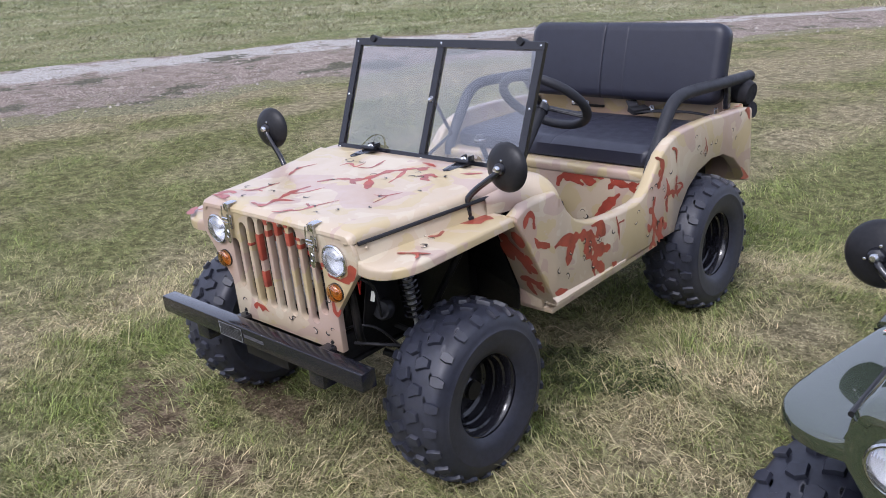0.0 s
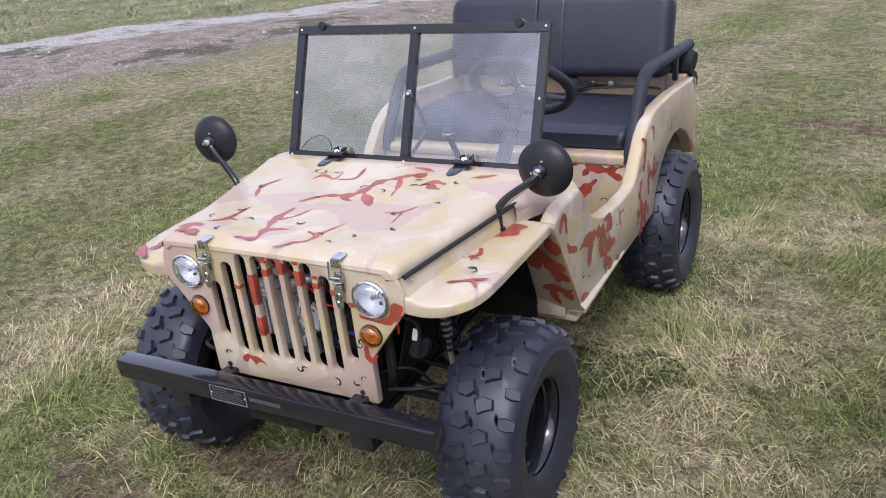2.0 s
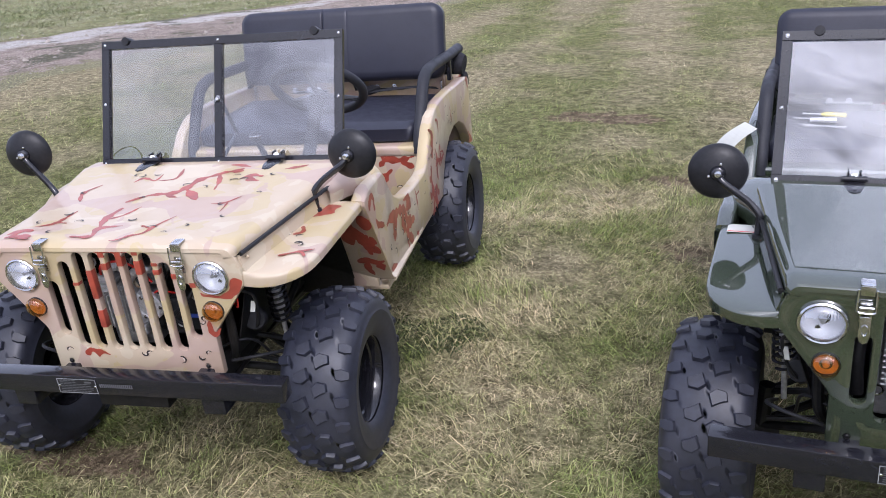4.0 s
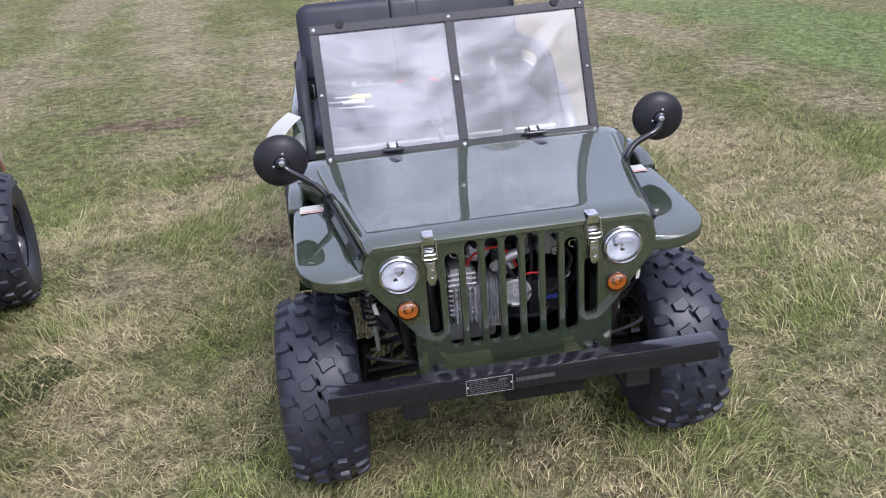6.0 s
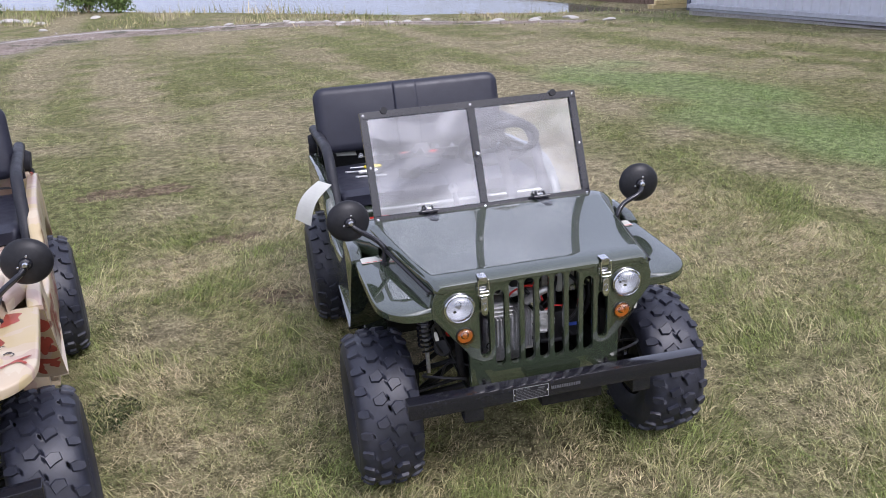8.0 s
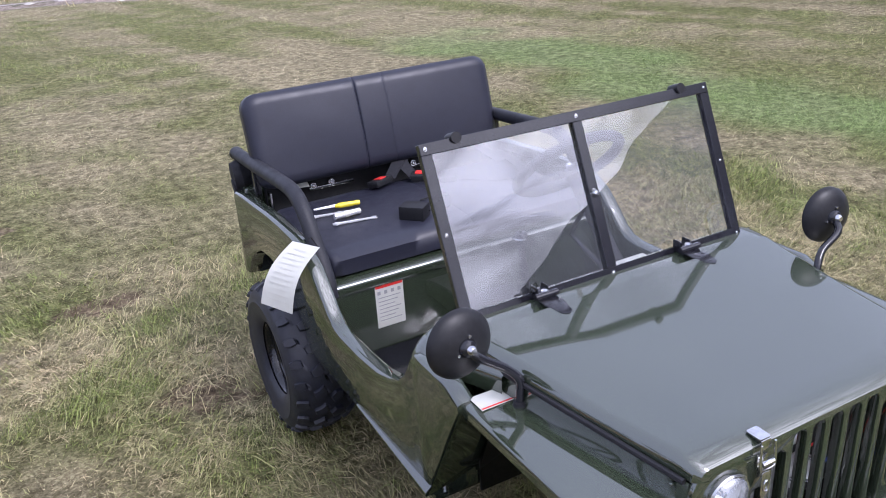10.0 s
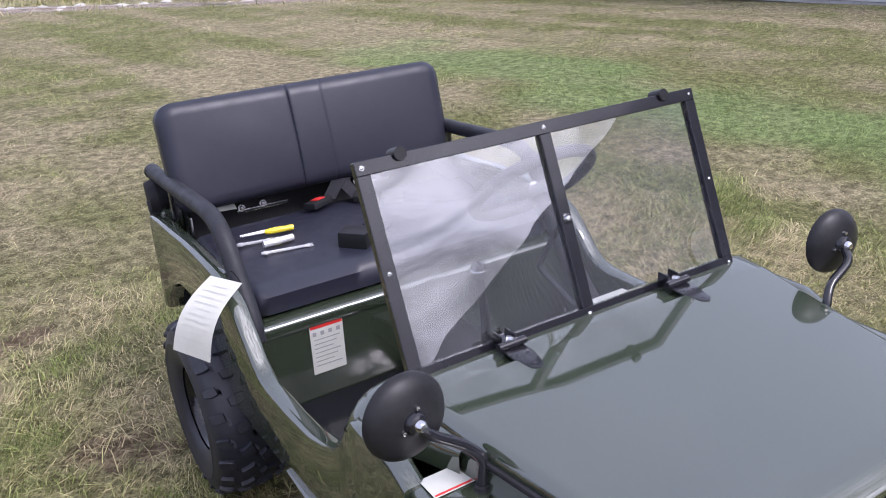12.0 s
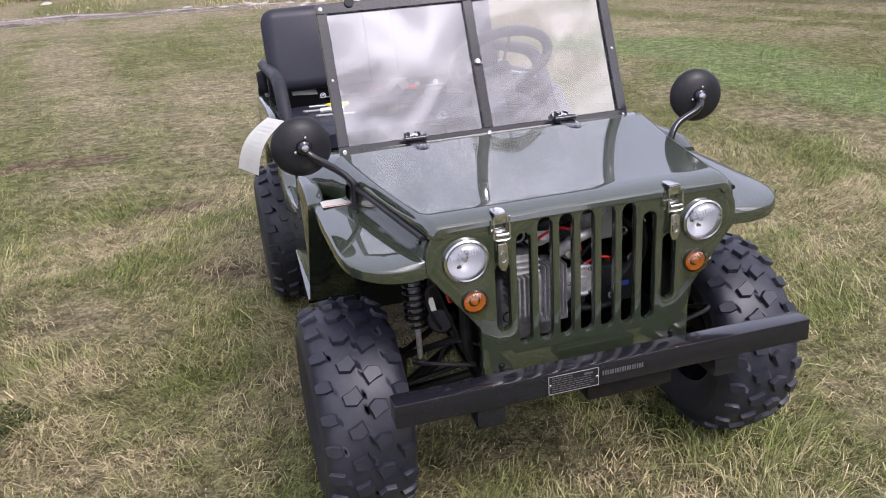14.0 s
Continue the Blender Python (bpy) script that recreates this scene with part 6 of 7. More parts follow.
def seat_belts(car):
    z = 0.722
    bk = part("seat_belt", box((-0.042, -0.026, 0), (0.042, 0.026, 0.024), 0.006, 2, m=at((-0.075, 1.838, SEAT_Z), 25, -12)), SATIN, car, "black seat belt with red button")
    part("button", box((-0.018, -0.016, 0.023), (0.016, 0.016, 0.0275), 0.002, 2, m=at((-0.072, 1.838, SEAT_Z), 25, -12)), RED, bk, "red release button")
    belt("webbing", [(-0.03, 1.86, z), (0.02, 1.90, 0.755), (0.055, 1.955, 0.748), (0.06, 1.985, 0.70)], 0.045, bk)
    bk = part("seat_belt", box((-0.042, -0.028, 0), (0.042, 0.028, 0.024), 0.006, 2, m=at((0.075, 1.800, SEAT_Z), -35, 4)), SATIN, car, "black seat belt with red button")
    part("button", box((-0.020, -0.016, 0.023), (0.014, 0.016, 0.0275), 0.002, 2, m=at((0.070, 1.808, SEAT_Z), -35, 4)), RED, bk, "red release button")
    part("tongue", box((-0.034, -0.030, 0), (0.034, 0.030, 0.020), 0.005, 2, m=at((0.140, 1.745, SEAT_Z), -30, 4)), SATIN, bk)
    belt("webbing", [(0.05, 1.82, z), (0.04, 1.89, 0.752), (0.065, 1.95, 0.748), (0.08, 1.985, 0.70)], 0.045, bk)
    belt("webbing", [(0.14, 1.745, z), (0.21, 1.69, 0.718), (0.30, 1.62, 0.716), (0.40, 1.64, 0.715), (0.44, 1.80, 0.712), (0.45, 1.95, 0.705)], 0.045, bk)
    st = belt("seat_belt", [(0.37, 2.00, 0.72), (0.375, 1.95, 0.745), (0.385, 1.86, 0.730), (0.39, 1.78, 0.719)], 0.045, car)
    part("care_label", box((-0.012, -0.001, 0), (0.012, 0.001, 0.055), 0, m=at((0.345, 1.93, 0.735), -15, 22)), PAPER, st, "white care label")
    lab = part("belt_label", loft([[(-0.40, 1.985, 0.755), (-0.30, 1.985, 0.748)], [(-0.395, 1.965, 0.728), (-0.295, 1.962, 0.722)]], thick=0.001), PAPER, car, "white printed belt label")
    for i in range(4):
        part("print", loft([[(-0.385, 1.9815 - i * 0.0045, 0.7515 - i * 0.0062), (-0.315, 1.9805 - i * 0.0045, 0.7465 - i * 0.0062)], [(-0.385, 1.9795 - i * 0.0045, 0.7490 - i * 0.0062), (-0.315, 1.9785 - i * 0.0045, 0.7440 - i * 0.0062)]]), INK, lab)


seat_belts(CAR_G)


def camo_belts(car):
    bk = part("seat_belt", box((-0.042, -0.026, 0), (0.042, 0.026, 0.024), 0.006, 2, m=at((0.13, 1.88, SEAT_Z), 60, 10)), SATIN, car, "black seat belt buckle")
    belt("webbing", [(0.10, 1.90, 0.722), (0.06, 1.94, 0.75), (0.05, 1.985, 0.70)], 0.045, bk)
    belt("webbing", [(0.15, 1.86, 0.722), (0.24, 1.84, 0.735), (0.34, 1.90, 0.726), (0.42, 1.95, 0.705)], 0.045, bk)


camo_belts(CAR_C)

# instruction tag hung from the grab rail
a, b, c, d = Vector((-0.540, 1.415, 0.768)), Vector((-0.493, 1.318, 0.770)), Vector((-0.603, 1.300, 0.593)), Vector((-0.662, 1.400, 0.605))
rows = []
for i in range(13):
    t = i / 12
    bow = Vector((-0.022, -0.006, 0.016)) * math.sin(math.pi * t)
    rows.append([(a.lerp(d, t) + bow).lerp(b.lerp(c, t) + bow, s) for s in (0, 0.25, 0.5, 0.75, 1)])
tag = thing("paper_tag", loft(rows, thick=0.0008), PAPER, "white printed paper tag hanging from the grab rail", "paper tag")
face = (b - a).cross(d - a).normalized()
face = face if face.z > 0 else -face
for i in range(11):
    t = 0.10 + i * 0.078
    bow = Vector((-0.022, -0.006, 0.016)) * math.sin(math.pi * t) + face * 0.0016
    bow2 = Vector((-0.022, -0.006, 0.016)) * math.sin(math.pi * (t + 0.012)) + face * 0.0016
    w = (0.16, 0.84) if i % 4 else (0.30, 0.72)
    part("print", loft([[(a.lerp(d, t) + bow).lerp(b.lerp(c, t) + bow, s) for s in w], [(a.lerp(d, t + 0.012) + bow2).lerp(b.lerp(c, t + 0.012) + bow2, s) for s in w]]), PRINT, tag)
part("string", tube(smooth_line([(-0.512, 1.370, 0.768), (-0.500, 1.372, 0.785), (-0.478, 1.375, 0.742)], 5), 0.0012, 6), SATIN, tag)

# ---------------------------------------------------------------- shed, plank bank, planks, barn
STEEL = plain("white_ribbed_steel", (0.62, 0.64, 0.70), 0.45, 0.0, 0.06, 8, 0.05, dirt=(0.50, 0.51, 0.54))
TRIM = plain("grey_steel_trim", (0.45, 0.46, 0.50), 0.45, 0.2, 0.12, 12, 0.05)
BLOCK = plain("concrete_footing", (0.38, 0.36, 0.33), 0.9, 0.0, 0.3, 25, 0.6)
WOOD = plain("weathered_brown_board", (0.20, 0.135, 0.095), 0.85, 0.0, 0.4, 30, 0.6, dirt=(0.10, 0.07, 0.05))
PINE = plain("pale_yellow_lumber", (0.66, 0.52, 0.26), 0.7, 0.0, 0.2, 30, 0.3)
BARN = plain("grey_ribbed_siding", (0.34, 0.34, 0.37), 0.55, 0.0, 0.15, 3, 0.05)


def shed():
    a, b = Vector((9.75, 16.2, -0.32)), Vector((11.95, 1.6, -0.03))
    d = (b - a).normalized()
    out = Vector((d.y, -d.x, 0))
    if out.x > 0:
        out = -out
    L, H = (b - a).length, 3.6
    s = new("shed")
    tagged(s, "long white ribbed steel shed with grey base trim", "shed")
    s.location = a
    pitch, n = 0.23, int(L / 0.23)
    for k in range(int(n / 4) + 1):
        row_u = []
        u0, u1 = k * 4 * pitch, min(L, (k + 1) * 4 * pitch)
        u = u0
        while u < u1 - 1e-6:
            row_u += [(u, 0.0), (u + 0.012, 0.020), (u + 0.040, 0.020), (u + 0.052, 0.0), (u + pitch - 0.001, 0.0)]
            u += pitch
        part("wall_panel", loft([[d * uu + out * o + Vector((0, 0, z)) for uu, o in row_u] for z in (0.24, H)], thick=0.002), STEEL, s, sharp=20)
    for k in range(5):
        m0, m1 = L * k / 5, L * (k + 1) / 5 - 0.004
        q = bmesh.new()
        loft([[d * m0 + out * o + Vector((0, 0, z)), d * m1 + out * o + Vector((0, 0, z))] for o, z in ((0.02, 0.262), (0.055, 0.245), (0.060, 0.165), (0.035, 0.150), (0.03, 0.10), (0.0, 0.10))], q, 0.004)
        part("base_trim", q, TRIM, s)
    part("footing", box((0, 0, -0.1), (L, 0.25, 0.16), 0.01, 1, m=Matrix.Translation((0, 0, 0)) @ Matrix(((d.x, -out.x, 0, 0), (d.y, -out.y, 0, 0), (0, 0, 1, 0), (0, 0, 0, 1)))), BLOCK, s)
    part("corner_post", box((-0.04, -0.05, 0.10), (0.06, 0.08, H), 0.004, 1, m=Matrix(((d.x, -out.x, 0, 0), (d.y, -out.y, 0, 0), (0, 0, 1, 0), (0, 0, 0, 1)))), plain("slate_trim", (0.10, 0.11, 0.14), 0.5), s, "dark corner trim")
    back = -out * 9.0
    part("end_wall", loft([[Vector((0, 0, 0.1)), back + Vector((0, 0, 0.1))], [Vector((0, 0, H)), back + Vector((0, 0, H))]], thick=0.03), STEEL, s)
    part("end_wall", loft([[d * L + Vector((0, 0, 0.1)), d * L + back + Vector((0, 0, 0.1))], [d * L + Vector((0, 0, H)), d * L + back + Vector((0, 0, H))]], thick=0.03), STEEL, s)
    part("roof", loft([[out * 0.3 + Vector((0, 0, H)) - d * 0.3, out * 0.3 + Vector((0, 0, H)) + d * (L + 0.3)], [back / 2 + Vector((0, 0, H + 1.4)) - d * 0.3, back / 2 + Vector((0, 0, H + 1.4)) + d * (L + 0.3)],
                       [back + Vector((0, 0, H)) - d * 0.3, back + Vector((0, 0, H)) + d * (L + 0.3)]], thick=0.05), TRIM, s)


shed()


def plank_bank():
    a, b = Vector((11.3, 18.3, -0.42)), Vector((10.05, 24.1, -0.47))
    wall = new("plank_wall")
    tagged(wall, "weathered brown upright board wall along the pond", "board wall")
    rng = random.Random(4)
    L = (b - a).length
    d = (b - a).normalized()
    meshes = [finish(box((0, -0.025, -0.6), (0.175, 0.025, 1.25 + 0.07 * i), 0.006, 1), "board", WOOD) for i in range(3)]
    k = 0
    while k * 0.19 < L:
        p = a + d * (k * 0.19)
        o = new("board", meshes[rng.randrange(3)])
        o.parent = wall
        o.matrix_local = Matrix.Translation(p) @ pose(0, 0, 0, 0, rng.uniform(-1.0, 1.0), math.degrees(math.atan2(d.y, d.x)) + rng.uniform(-2, 2))
        k += 1
    part("cap_rail", box((0, -0.05, 1.05), (L, -0.026, 1.15), 0.005, 1, m=Matrix.Translation(a) @ pose(0, 0, 0, 0, 0, math.degrees(math.atan2(d.y, d.x)))), WOOD, wall)


plank_bank()
for i, (p, yaw) in enumerate((((9.98, 18.45, -0.355), -6), ((10.03, 18.43, -0.245), -4), ((9.95, 18.62, -0.36), -8))):
    thing("timber", box((0, -0.07, -0.05), (1.9, 0.07, 0.05), 0.006, 1, m=at((p[0], p[1], p[2] + 0.02), yaw)), PINE, "pale yellow sawn timber lying by the shed", "timber", "sawn timbers by the shed", False)


def barn():
    """The tall dark building beside the shed, seen only mirrored in the windscreen."""
    b = new("barn")
    tagged(b, "tall grey barn with ribbed siding beside the lawn", "barn")
    b.matrix_world = pose(15.5, -36.0, 0, 0, 0, 5)
    L, H, W = 31.0, 8.2, 14.0
    line = []
    for k in range(int(L / 0.3)):
        line += [(0.0, k * 0.3), (-0.045, k * 0.3 + 0.03), (-0.045, k * 0.3 + 0.11), (0.0, k * 0.3 + 0.14)]
    part("wall", loft([[(x, y, z) for x, y in line + [(0.0, L)]] for z in (0.0, H)], thick=-0.004), BARN, b, sharp=15)
    part("wall", box((0.31, 0, 0.0), (W, 0.3, H), 0.02, 1), BARN, b)
    part("wall", box((0.31, L - 0.3, 0.0), (W, L, H), 0.02, 1), BARN, b)
    part("wall", box((W - 0.3, 0.31, 0.0), (W, L - 0.31, H), 0.02, 1), BARN, b)
    part("roof", loft([[(-0.05, -0.3, H), (-0.05, L + 0.3, H)], [(W / 2, -0.3, H + 1.0), (W / 2, L + 0.3, H + 1.0)], [(W + 0.05, -0.3, H), (W + 0.05, L + 0.3, H)]], thick=0.08), BARN, b)


barn()

# ---------------------------------------------------------------- stones and bushes on the bank
STONE = plain("pale_limestone", (0.46, 0.435, 0.40), 0.9, 0.0, 0.25, 12, 0.6, dirt=(0.40, 0.36, 0.32))
STONE_MESHES = []
for k in range(5):
    bm = bmesh.new()
    bmesh.ops.create_icosphere(bm, subdivisions=2, radius=0.5)
    for v in bm.verts:
        f = 1 + 0.35 * noise.noise(v.co * 1.6 + Vector((k * 7, 0, 0))) + 0.15 * noise.noise(v.co * 4 + Vector((0, k * 5, 0)))
        v.co = Vector((v.co.x * f, v.co.y * f * 0.75, v.co.z * f * 0.42))
    STONE_MESHES.append(finish(bm, "stone", STONE, 25))
rng = random.Random(12)
for k in range(46):
    if k < 18:
        x, y, s = rng.uniform(-8.4, -4.6), rng.uniform(23.4, 27.6), rng.uniform(0.2, 0.6)
    else:
        t = rng.random()
        x, y, s = -1.5 + 9.5 * t + rng.uniform(-0.3, 0.3), 21.9 - 5.2 * t + rng.uniform(-0.7, 0.7), rng.uniform(0.10, 0.36)
    if pond_depth(x, y) > -0.2:
        continue
    o = new("stone", STONE_MESHES[k % 5])
    o.matrix_world = pose(x, y, float(ground_z(x, y)) + 0.04 * s, rng.uniform(-8, 8), rng.uniform(-8, 8), rng.uniform(0, 360)) @ Matrix.Diagonal((s, s, s * 0.8, 1))
    tagged(o, "pale flat limestone rock on the pond bank", "rock", "limestone rocks on the bank")


def leaves(n, cx, cy, cz, rx, rz, size, seed):
    """Leaf-shaped faces scattered through a lumpy crown."""
    rng = np.random.default_rng(seed)
    d = rng.normal(size=(n, 3))
    d /= np.linalg.norm(d, axis=1)[:, None]
    lump = 1 + 0.35 * np.sin(d[:, 0] * 5 + seed) * np.sin(d[:, 1] * 4 + 1) + 0.2 * np.sin(d[:, 2] * 9)
    p = d * (rng.random(n)[:, None] ** 0.45) * lump[:, None] * np.array([rx, rx, rz]) + np.array([cx, cy, cz])
    a = rng.normal(size=(n, 3))
    a /= np.linalg.norm(a, axis=1)[:, None]
    b = np.cross(a, rng.normal(size=(n, 3)))
    b /= np.linalg.norm(b, axis=1)[:, None]
    s = size * rng.uniform(0.6, 1.4, n)[:, None]
    co = np.stack([p - a * s, p + b * s * 0.35, p + a * s, p - b * s * 0.35], 1)
    i = np.arange(n) * 4
    return co.reshape(-1, 3), np.stack([i, i + 1, i + 2, i + 3], 1)


LEAF = blades("bush_leaves", (0.30, 0.28, 0.12), (0.11, 0.16, 0.045), (0.09, 0.17, 0.04))
for k, (x, y, r, h) in enumerate(((-5.2, 28.6, 0.9, 1.2), (-11.6, 32.8, 0.8, 1.0), (-4.1, 27.7, 0.45, 0.7), (-8.3, 29.2, 0.35, 0.45), (-13.0, 33.4, 0.9, 1.1))):
    z = float(ground_z(x, y))
    co, f = leaves(2600 if r > 0.6 else 1200, x, y, z + h * 0.55, r, h * 0.6, 0.07, 40 + k)
    bush = new("bush")
    tagged(bush, "ragged green bush growing on the pond bank", "bush", "bushes on the pond bank")
    c = new("foliage", net("foliage", co, f, LEAF, False))
    c.parent = bush
    bm = bmesh.new()
    for q in range(6):
        an = q * 1.05
        tube([(x, y, z - 0.05), (x + 0.3 * r * math.cos(an), y + 0.3 * r * math.sin(an), z + h * 0.5), (x + 0.6 * r * math.cos(an), y + 0.6 * r * math.sin(an), z + h * 0.9)], [0.02, 0.012, 0.004], 6, bm)
    part("stems", bm, WOOD, bush)


# ---------------------------------------------------------------- grass
def grass(name, x, y, height, lean, width, dry, material, label, base=None, fine=False):
    """Blades as slim pointed strips, bent where they are fine; one object of countless blades."""
    n = len(x)
    rng = np.random.default_rng(len(name) + n)
    z = (ground_z(x, y) if base is None else base) - 0.004
    turn = rng.uniform(0, 2 * np.pi, n)
    fall = 3.0 * field(x, y, 1.9, 81) + 1.6 * field(x, y, 6.0, 82) + rng.normal(0, 1.0, n)
    dx, dy = np.cos(turn) * width / 2, np.sin(turn) * width / 2
    bx, by = np.cos(fall) * lean * height, np.sin(fall) * lean * height
    tall = height * np.maximum(0.18, 1.0 - 0.45 * lean)
    if fine:
        co = np.empty((n, 5, 3))
        co[:, 2] = np.stack([x + bx * 0.35 + dx * 0.8, y + by * 0.35 + dy * 0.8, z + height * 0.6], 1)
        co[:, 3] = np.stack([x + bx * 0.35 - dx * 0.8, y + by * 0.35 - dy * 0.8, z + height * 0.6], 1)
    else:
        co = np.empty((n, 3, 3))
    co[:, 0] = np.stack([x - dx, y - dy, z], 1)
    co[:, 1] = np.stack([x + dx, y + dy, z], 1)
    co[:, -1] = np.stack([x + bx, y + by, z + tall], 1)
    k = co.shape[1]
    i = np.arange(n) * k
    tri = np.concatenate([np.stack([i, i + 1, i + 2], 1), np.stack([i, i + 2, i + 3], 1), np.stack([i + 3, i + 2, i + 4], 1)]) if fine else np.stack([i, i + 1, i + 2], 1)
    me = net(name, co.reshape(-1, 3), tri, material, False)
    for key, val in (("lush", lushness(x, y)), ("dry", dry)):
        me.attributes.new(key, "FLOAT", "POINT").data.foreach_set("value", np.repeat(val, k).astype(np.float32))
    return tagged(new(name, me), label, "grass", kind="stuff")


def near_blades(rng):
    """Close blades round the cars, thinning out towards the rim."""
    n = 440000
    x, y = rng.uniform(-4.6, 3.4, n), rng.uniform(-1.9, 3.8, n)
    rim = soft(-4.6, -3.0, x) * soft(3.4, 2.0, x) * soft(3.8, 2.0, y)
    keep = rng.random(n) < rim
    return x[keep], y[keep]


def wide_blades(rng):
    """Blades over the whole lawn, ever sparser with distance."""
    n, a, far = 1350000, 4.5, 29.0
    r = a * np.sqrt(np.exp(rng.random(n) * math.log(1 + (far / a) ** 2)) - 1)
    an = np.radians(rng.uniform(-92, 80, n))
    return -0.2 + r * np.sin(an), -2.2 + r * np.cos(an)


def lawn(place, fine, seed, label):
    rng = np.random.default_rng(seed)
    x, y = place(rng)
    # clumps: draw blades a little together
    x = x + 0.012 * field(x, y, 38, 1)
    y = y + 0.012 * field(x, y, 41, 2)
    d, half, side = track_place(x, y)
    inside = d + 0.35 * field(x, y, 2.1, 3) + 0.22 * field(x, y, 7.0, 8)
    keep = (rng.random(len(x)) < soft(half * 0.70, half * 1.10, inside)) & ((side <= 0) | (y > 17)) & (pond_depth(x, y) < -0.5) & (x < 11.9 - 0.142 * (y - 1.6))
    thin = field(x, y, 2.3, 4) + 0.5 * field(x, y, 7.5, 14)
    keep &= rng.random(len(x)) > np.clip(np.maximum(0.05 + 0.6 * (thin - 0.7), 0.93 * bareness(x, y)), 0, 0.93)
    x, y = x[keep], y[keep]
    n = len(x)
    far = np.clip((np.hypot(x + 0.6, y + 1.0) - 2.5) / 6, 0, 2.5)
    dry = np.clip(dryness(x, y) + 0.30 * field(x, y, 17, 9) + 0.24 * field(x, y, 44, 19) + rng.normal(0, 0.24, n), 0, 1)
    h = rng.gamma(4.0, 0.0088, n) * (1 + 0.35 * field(x, y, 4.0, 7) + 0.40 * field(x, y, 13.0, 15)) * (1 - 0.25 * (dry > 0.7))
    h = np.clip(h, 0.010, 0.11) * (1 + 0.5 * lushness(x, y))
    lean = np.where(dry > 0.55, rng.uniform(0.8, 3.2, n), rng.uniform(0.3, 2.2, n))
    width = rng.uniform(0.0014, 0.0038, n) * (1 + 0.6 * far)
    grass("lawn_grass", x, y, h, lean, width, dry, BLADES, label, fine=fine)


BLADES = blades("grass_blades", (0.530, 0.438, 0.268), (0.168, 0.206, 0.058), (0.195, 0.285, 0.094))
lawn(near_blades, True, 11, "short mown grass, part green, part dry straw")
lawn(wide_blades, False, 12, "mown grass in pale stripes further off")


def weed_tufts():
    rng = np.random.default_rng(23)
    n = 2600
    k = rng.integers(0, 5, n)
    cx, cy = np.array([-1.72, -1.57, -1.66, -1.50, -1.80])[k], np.array([0.86, 0.80, 0.72, 0.92, 0.78])[k]
    a, r = rng.uniform(0, 6.3, n), 0.085 * np.sqrt(rng.random(n))
    x, y = cx + r * np.cos(a) * 1.3, cy + r * np.sin(a)
    grass("weed_tufts", x, y, rng.uniform(0.02, 0.06, n), rng.uniform(0.6, 2.0, n), rng.uniform(0.004, 0.009, n), np.clip(rng.normal(0.15, 0.2, n), 0, 1), DARK_WEEDS, "low dark green weeds in the lawn", fine=True)


DARK_WEEDS = blades("dark_weed_leaves", (0.16, 0.15, 0.07), (0.045, 0.060, 0.018), (0.05, 0.07, 0.02))
weed_tufts()


def meadow():
    rng = np.random.default_rng(21)
    n = 560000
    r = 9 + 45 * rng.random(n) ** 1.6
    a = rng.uniform(1.3, 3.5, n)
    x, y = r * np.cos(a), r * np.sin(a)
    d, half, side = track_place(x, y)
    keep = (side > 0) & (d > half * (0.97 + 0.10 * field(x, y, 1.8, 30) + 0.06 * field(x, y, 6.0, 35))) & (pond_depth(x, y) < -0.3) & (y < 22)
    x, y, r = x[keep], y[keep], r[keep]
    n = len(x)
    h = rng.gamma(5.0, 0.014, n) * (1 + 0.5 * field(x, y, 1.5, 31) + 0.4 * field(x, y, 5.0, 36)) * (0.5 + 0.03 * r)
    dry = np.clip(0.36 + 0.45 * field(x, y, 0.9, 32) + 0.3 * field(x, y, 4.0, 34) + rng.normal(0, 0.3, n), 0, 1)
    grass("meadow_weeds", x, y, np.clip(h, 0.02, 0.3), rng.uniform(0.5, 2.6, n), rng.uniform(0.004, 0.012, n) * (0.5 + r / 12), dry, WEEDS, "rank grey-green weeds and grass beyond the track")


WEEDS = blades("weed_leaves", (0.46, 0.41, 0.29), (0.185, 0.20, 0.10), (0.18, 0.215, 0.10))
meadow()


def bank_weeds():
    rng = np.random.default_rng(33)
    n = 30000
    x, y = rng.uniform(-14, 9.5, n), rng.uniform(15, 35, n)
    d, half, side = track_place(x, y)
    p = pond_depth(x, y)
    keep = (p > -4.0) & (p < 0.35) & (d > half) & (field(x, y, 1.3, 51) > -0.35)
    x, y = x[keep], y[keep]
    n = len(x)
    tall = np.where(x < 3, 1.0, 0.55)
    h = rng.gamma(4.0, 0.05, n) * tall * (1 + 0.5 * field(x, y, 1.1, 52))
    dry = np.clip(0.45 + 0.4 * field(x, y, 1.4, 53) + rng.normal(0, 0.25, n), 0, 1)
    grass("bank_weeds", x, y, np.clip(h, 0.03, 0.7), rng.uniform(0.1, 0.7, n), rng.uniform(0.012, 0.03, n), dry, BLADES, "tall weeds and dry stalks along the pond bank")


bank_weeds()


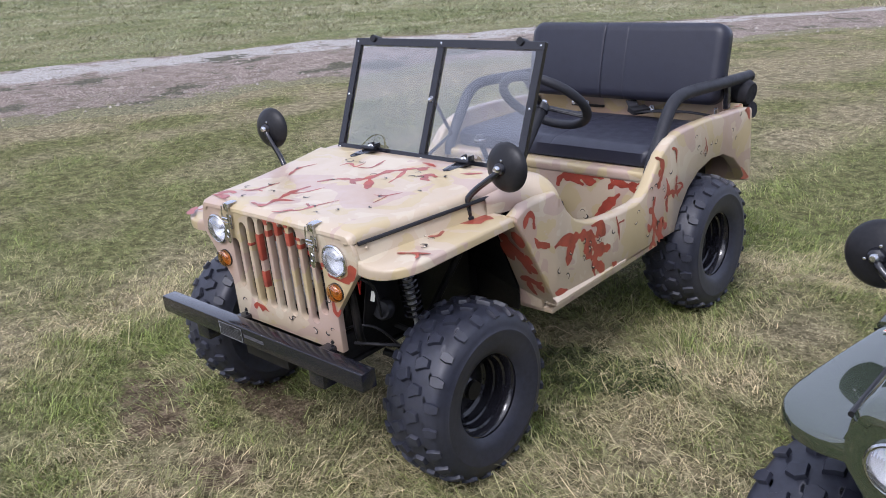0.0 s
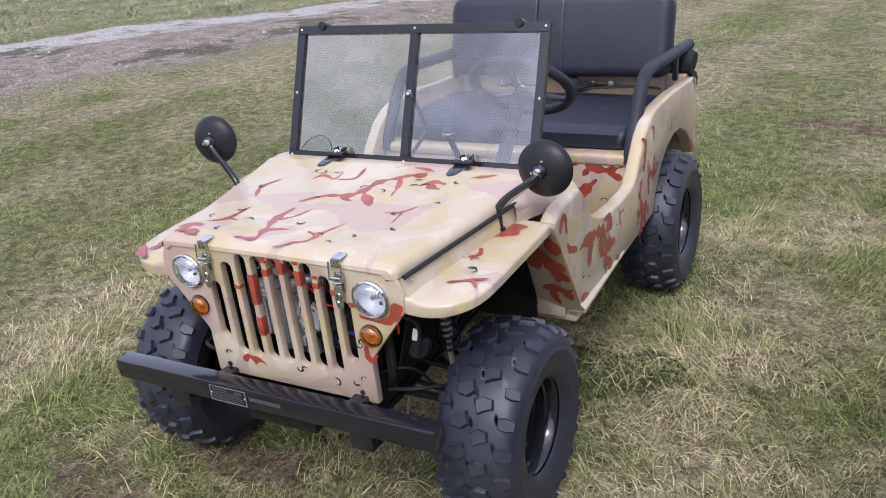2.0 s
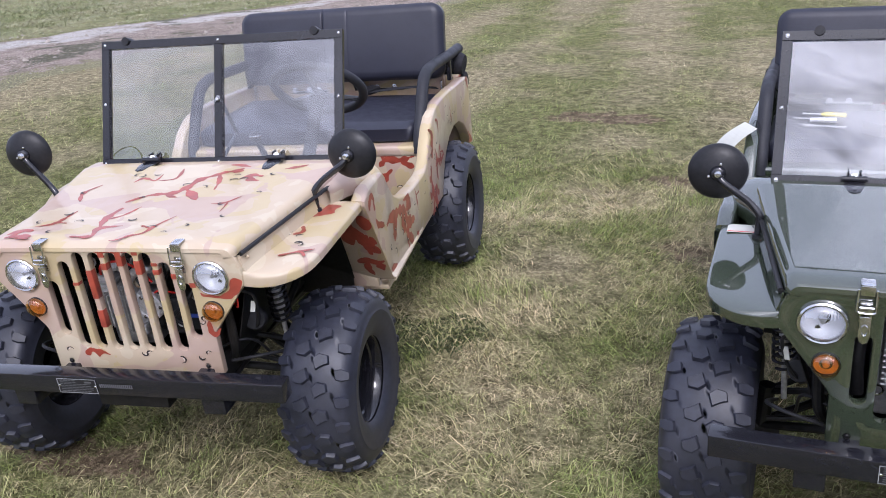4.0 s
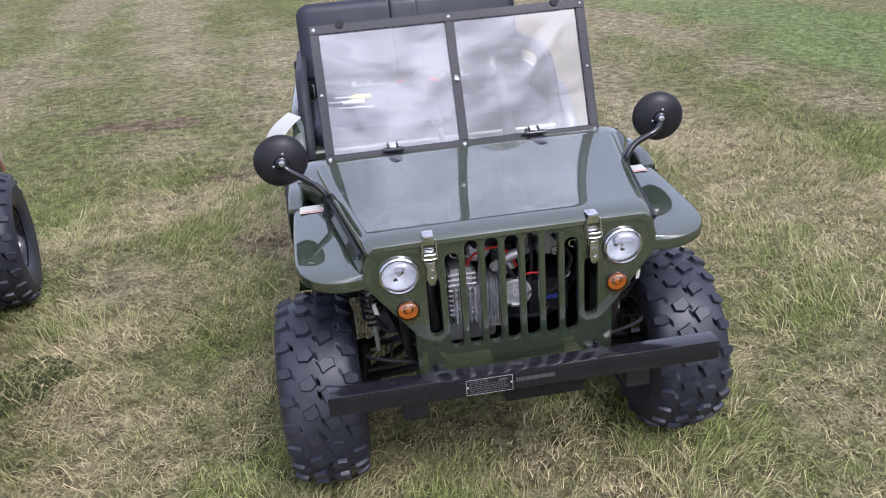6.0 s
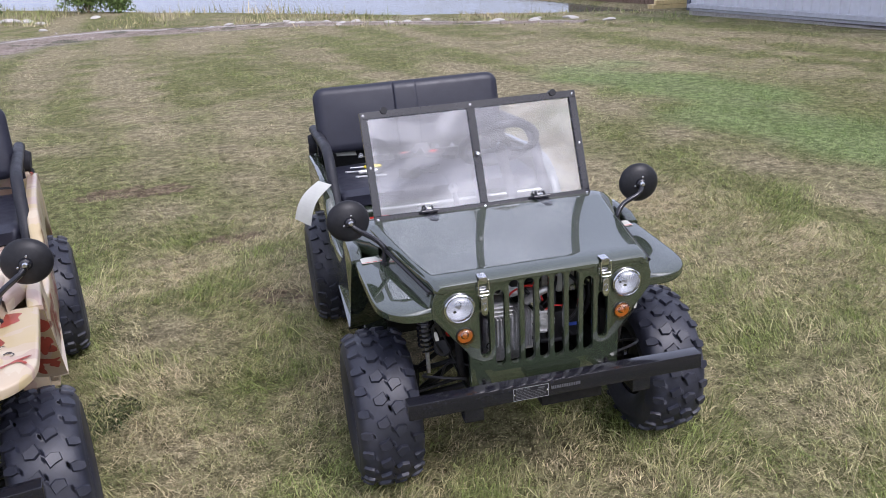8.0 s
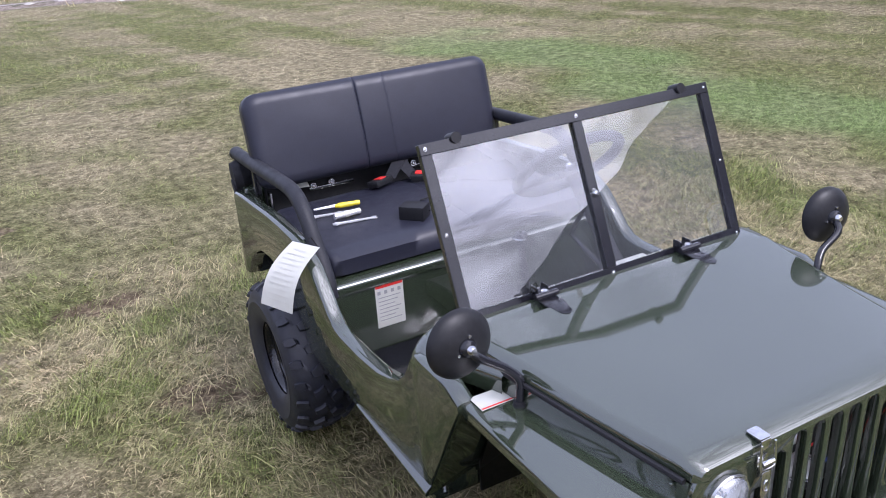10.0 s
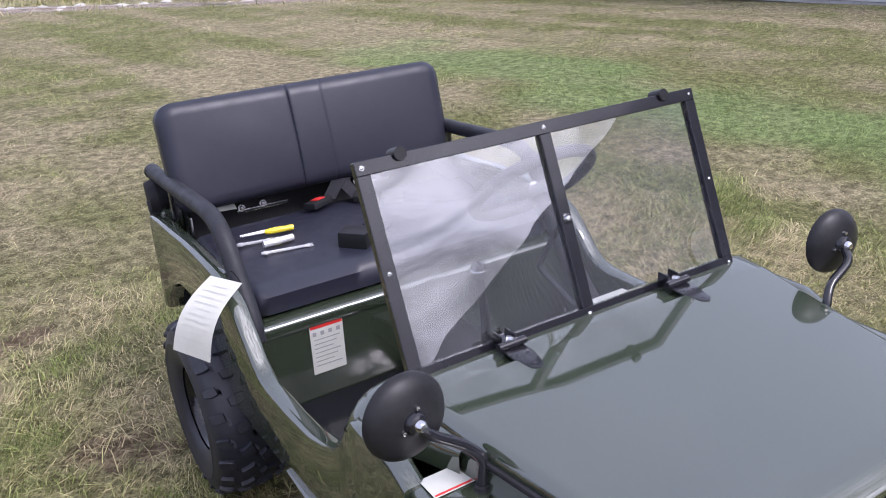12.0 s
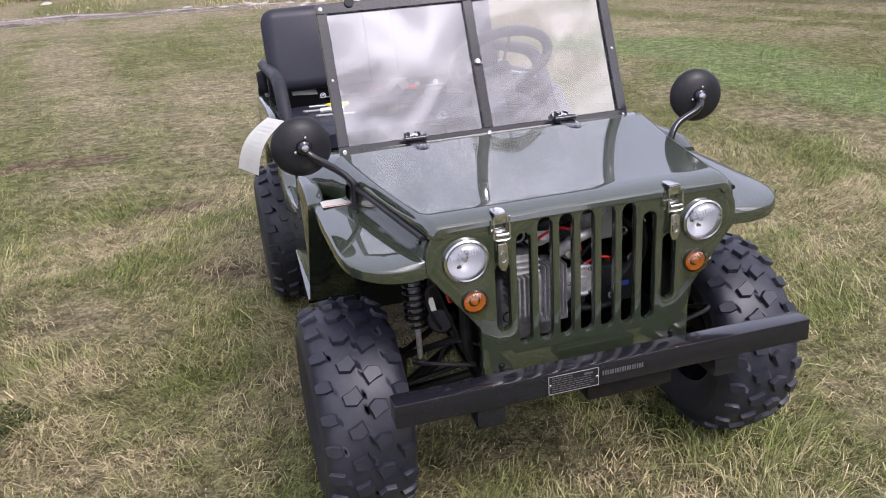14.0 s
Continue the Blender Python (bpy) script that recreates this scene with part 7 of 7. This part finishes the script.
def track_litter():
    """Gravel and torn grass lying on the dirt track."""
    rng = np.random.default_rng(41)
    n = 16000
    x, y = rng.uniform(-15, 8, n), rng.uniform(-4, 24, n)
    d, half, side = track_place(x, y)
    keep = d < half * 1.02
    x, y = x[keep], y[keep]
    n = len(x)
    s = rng.gamma(2.0, 0.006, n)
    z = ground_z(x, y) + 0.026
    unit = np.array([(1, 0, 0), (-0.5, 0.8, 0), (-0.5, -0.8, 0), (0, 0, 0.8)])
    turn = rng.uniform(0, 6.28, n)
    c, q = np.cos(turn), np.sin(turn)
    base = unit[None] * s[:, None, None] * rng.uniform(0.7, 1.4, (n, 4, 1))
    co = np.stack([base[..., 0] * c[:, None] - base[..., 1] * q[:, None] + x[:, None], base[..., 0] * q[:, None] + base[..., 1] * c[:, None] + y[:, None], base[..., 2] + z[:, None]], 2)
    i = np.arange(n) * 4
    tri = np.concatenate([np.stack([i, i + 1, i + 3], 1), np.stack([i + 1, i + 2, i + 3], 1), np.stack([i + 2, i, i + 3], 1)])
    tagged(new("gravel", net("gravel", co.reshape(-1, 3), tri, GRIT, False)), "loose pale gravel on the dirt track", "gravel", kind="stuff")
    n = 420000
    x, y = rng.uniform(-15, 8, n), rng.uniform(-4, 24, n)
    d, half, side = track_place(x, y)
    keep = (d < half) & (np.abs(d * side / np.maximum(half, 0.1) - 0.62) > 0.26) & (field(x, y * 0.55, 2.2, 61) + 0.5 * field(x, y, 9.0, 62) > 0.55)
    x, y = x[keep], y[keep]
    n = len(x)
    grass("track_tufts", x, y, np.clip(rng.gamma(4, 0.009, n), 0.015, 0.09), rng.uniform(0.8, 2.8, n), rng.uniform(0.003, 0.009, n), np.clip(rng.normal(0.35, 0.3, n), 0, 1), DEAD, "dark matted grass tufts on the track", ground_z(x, y) + 0.028)


GRIT = plain("grey_brown_grit", (0.34, 0.30, 0.26), 0.95, 0.0, 0.4, 9, 0.0)
DEAD = blades("dead_tufts", (0.15, 0.115, 0.08), (0.085, 0.095, 0.04), (0.09, 0.11, 0.045))
track_litter()
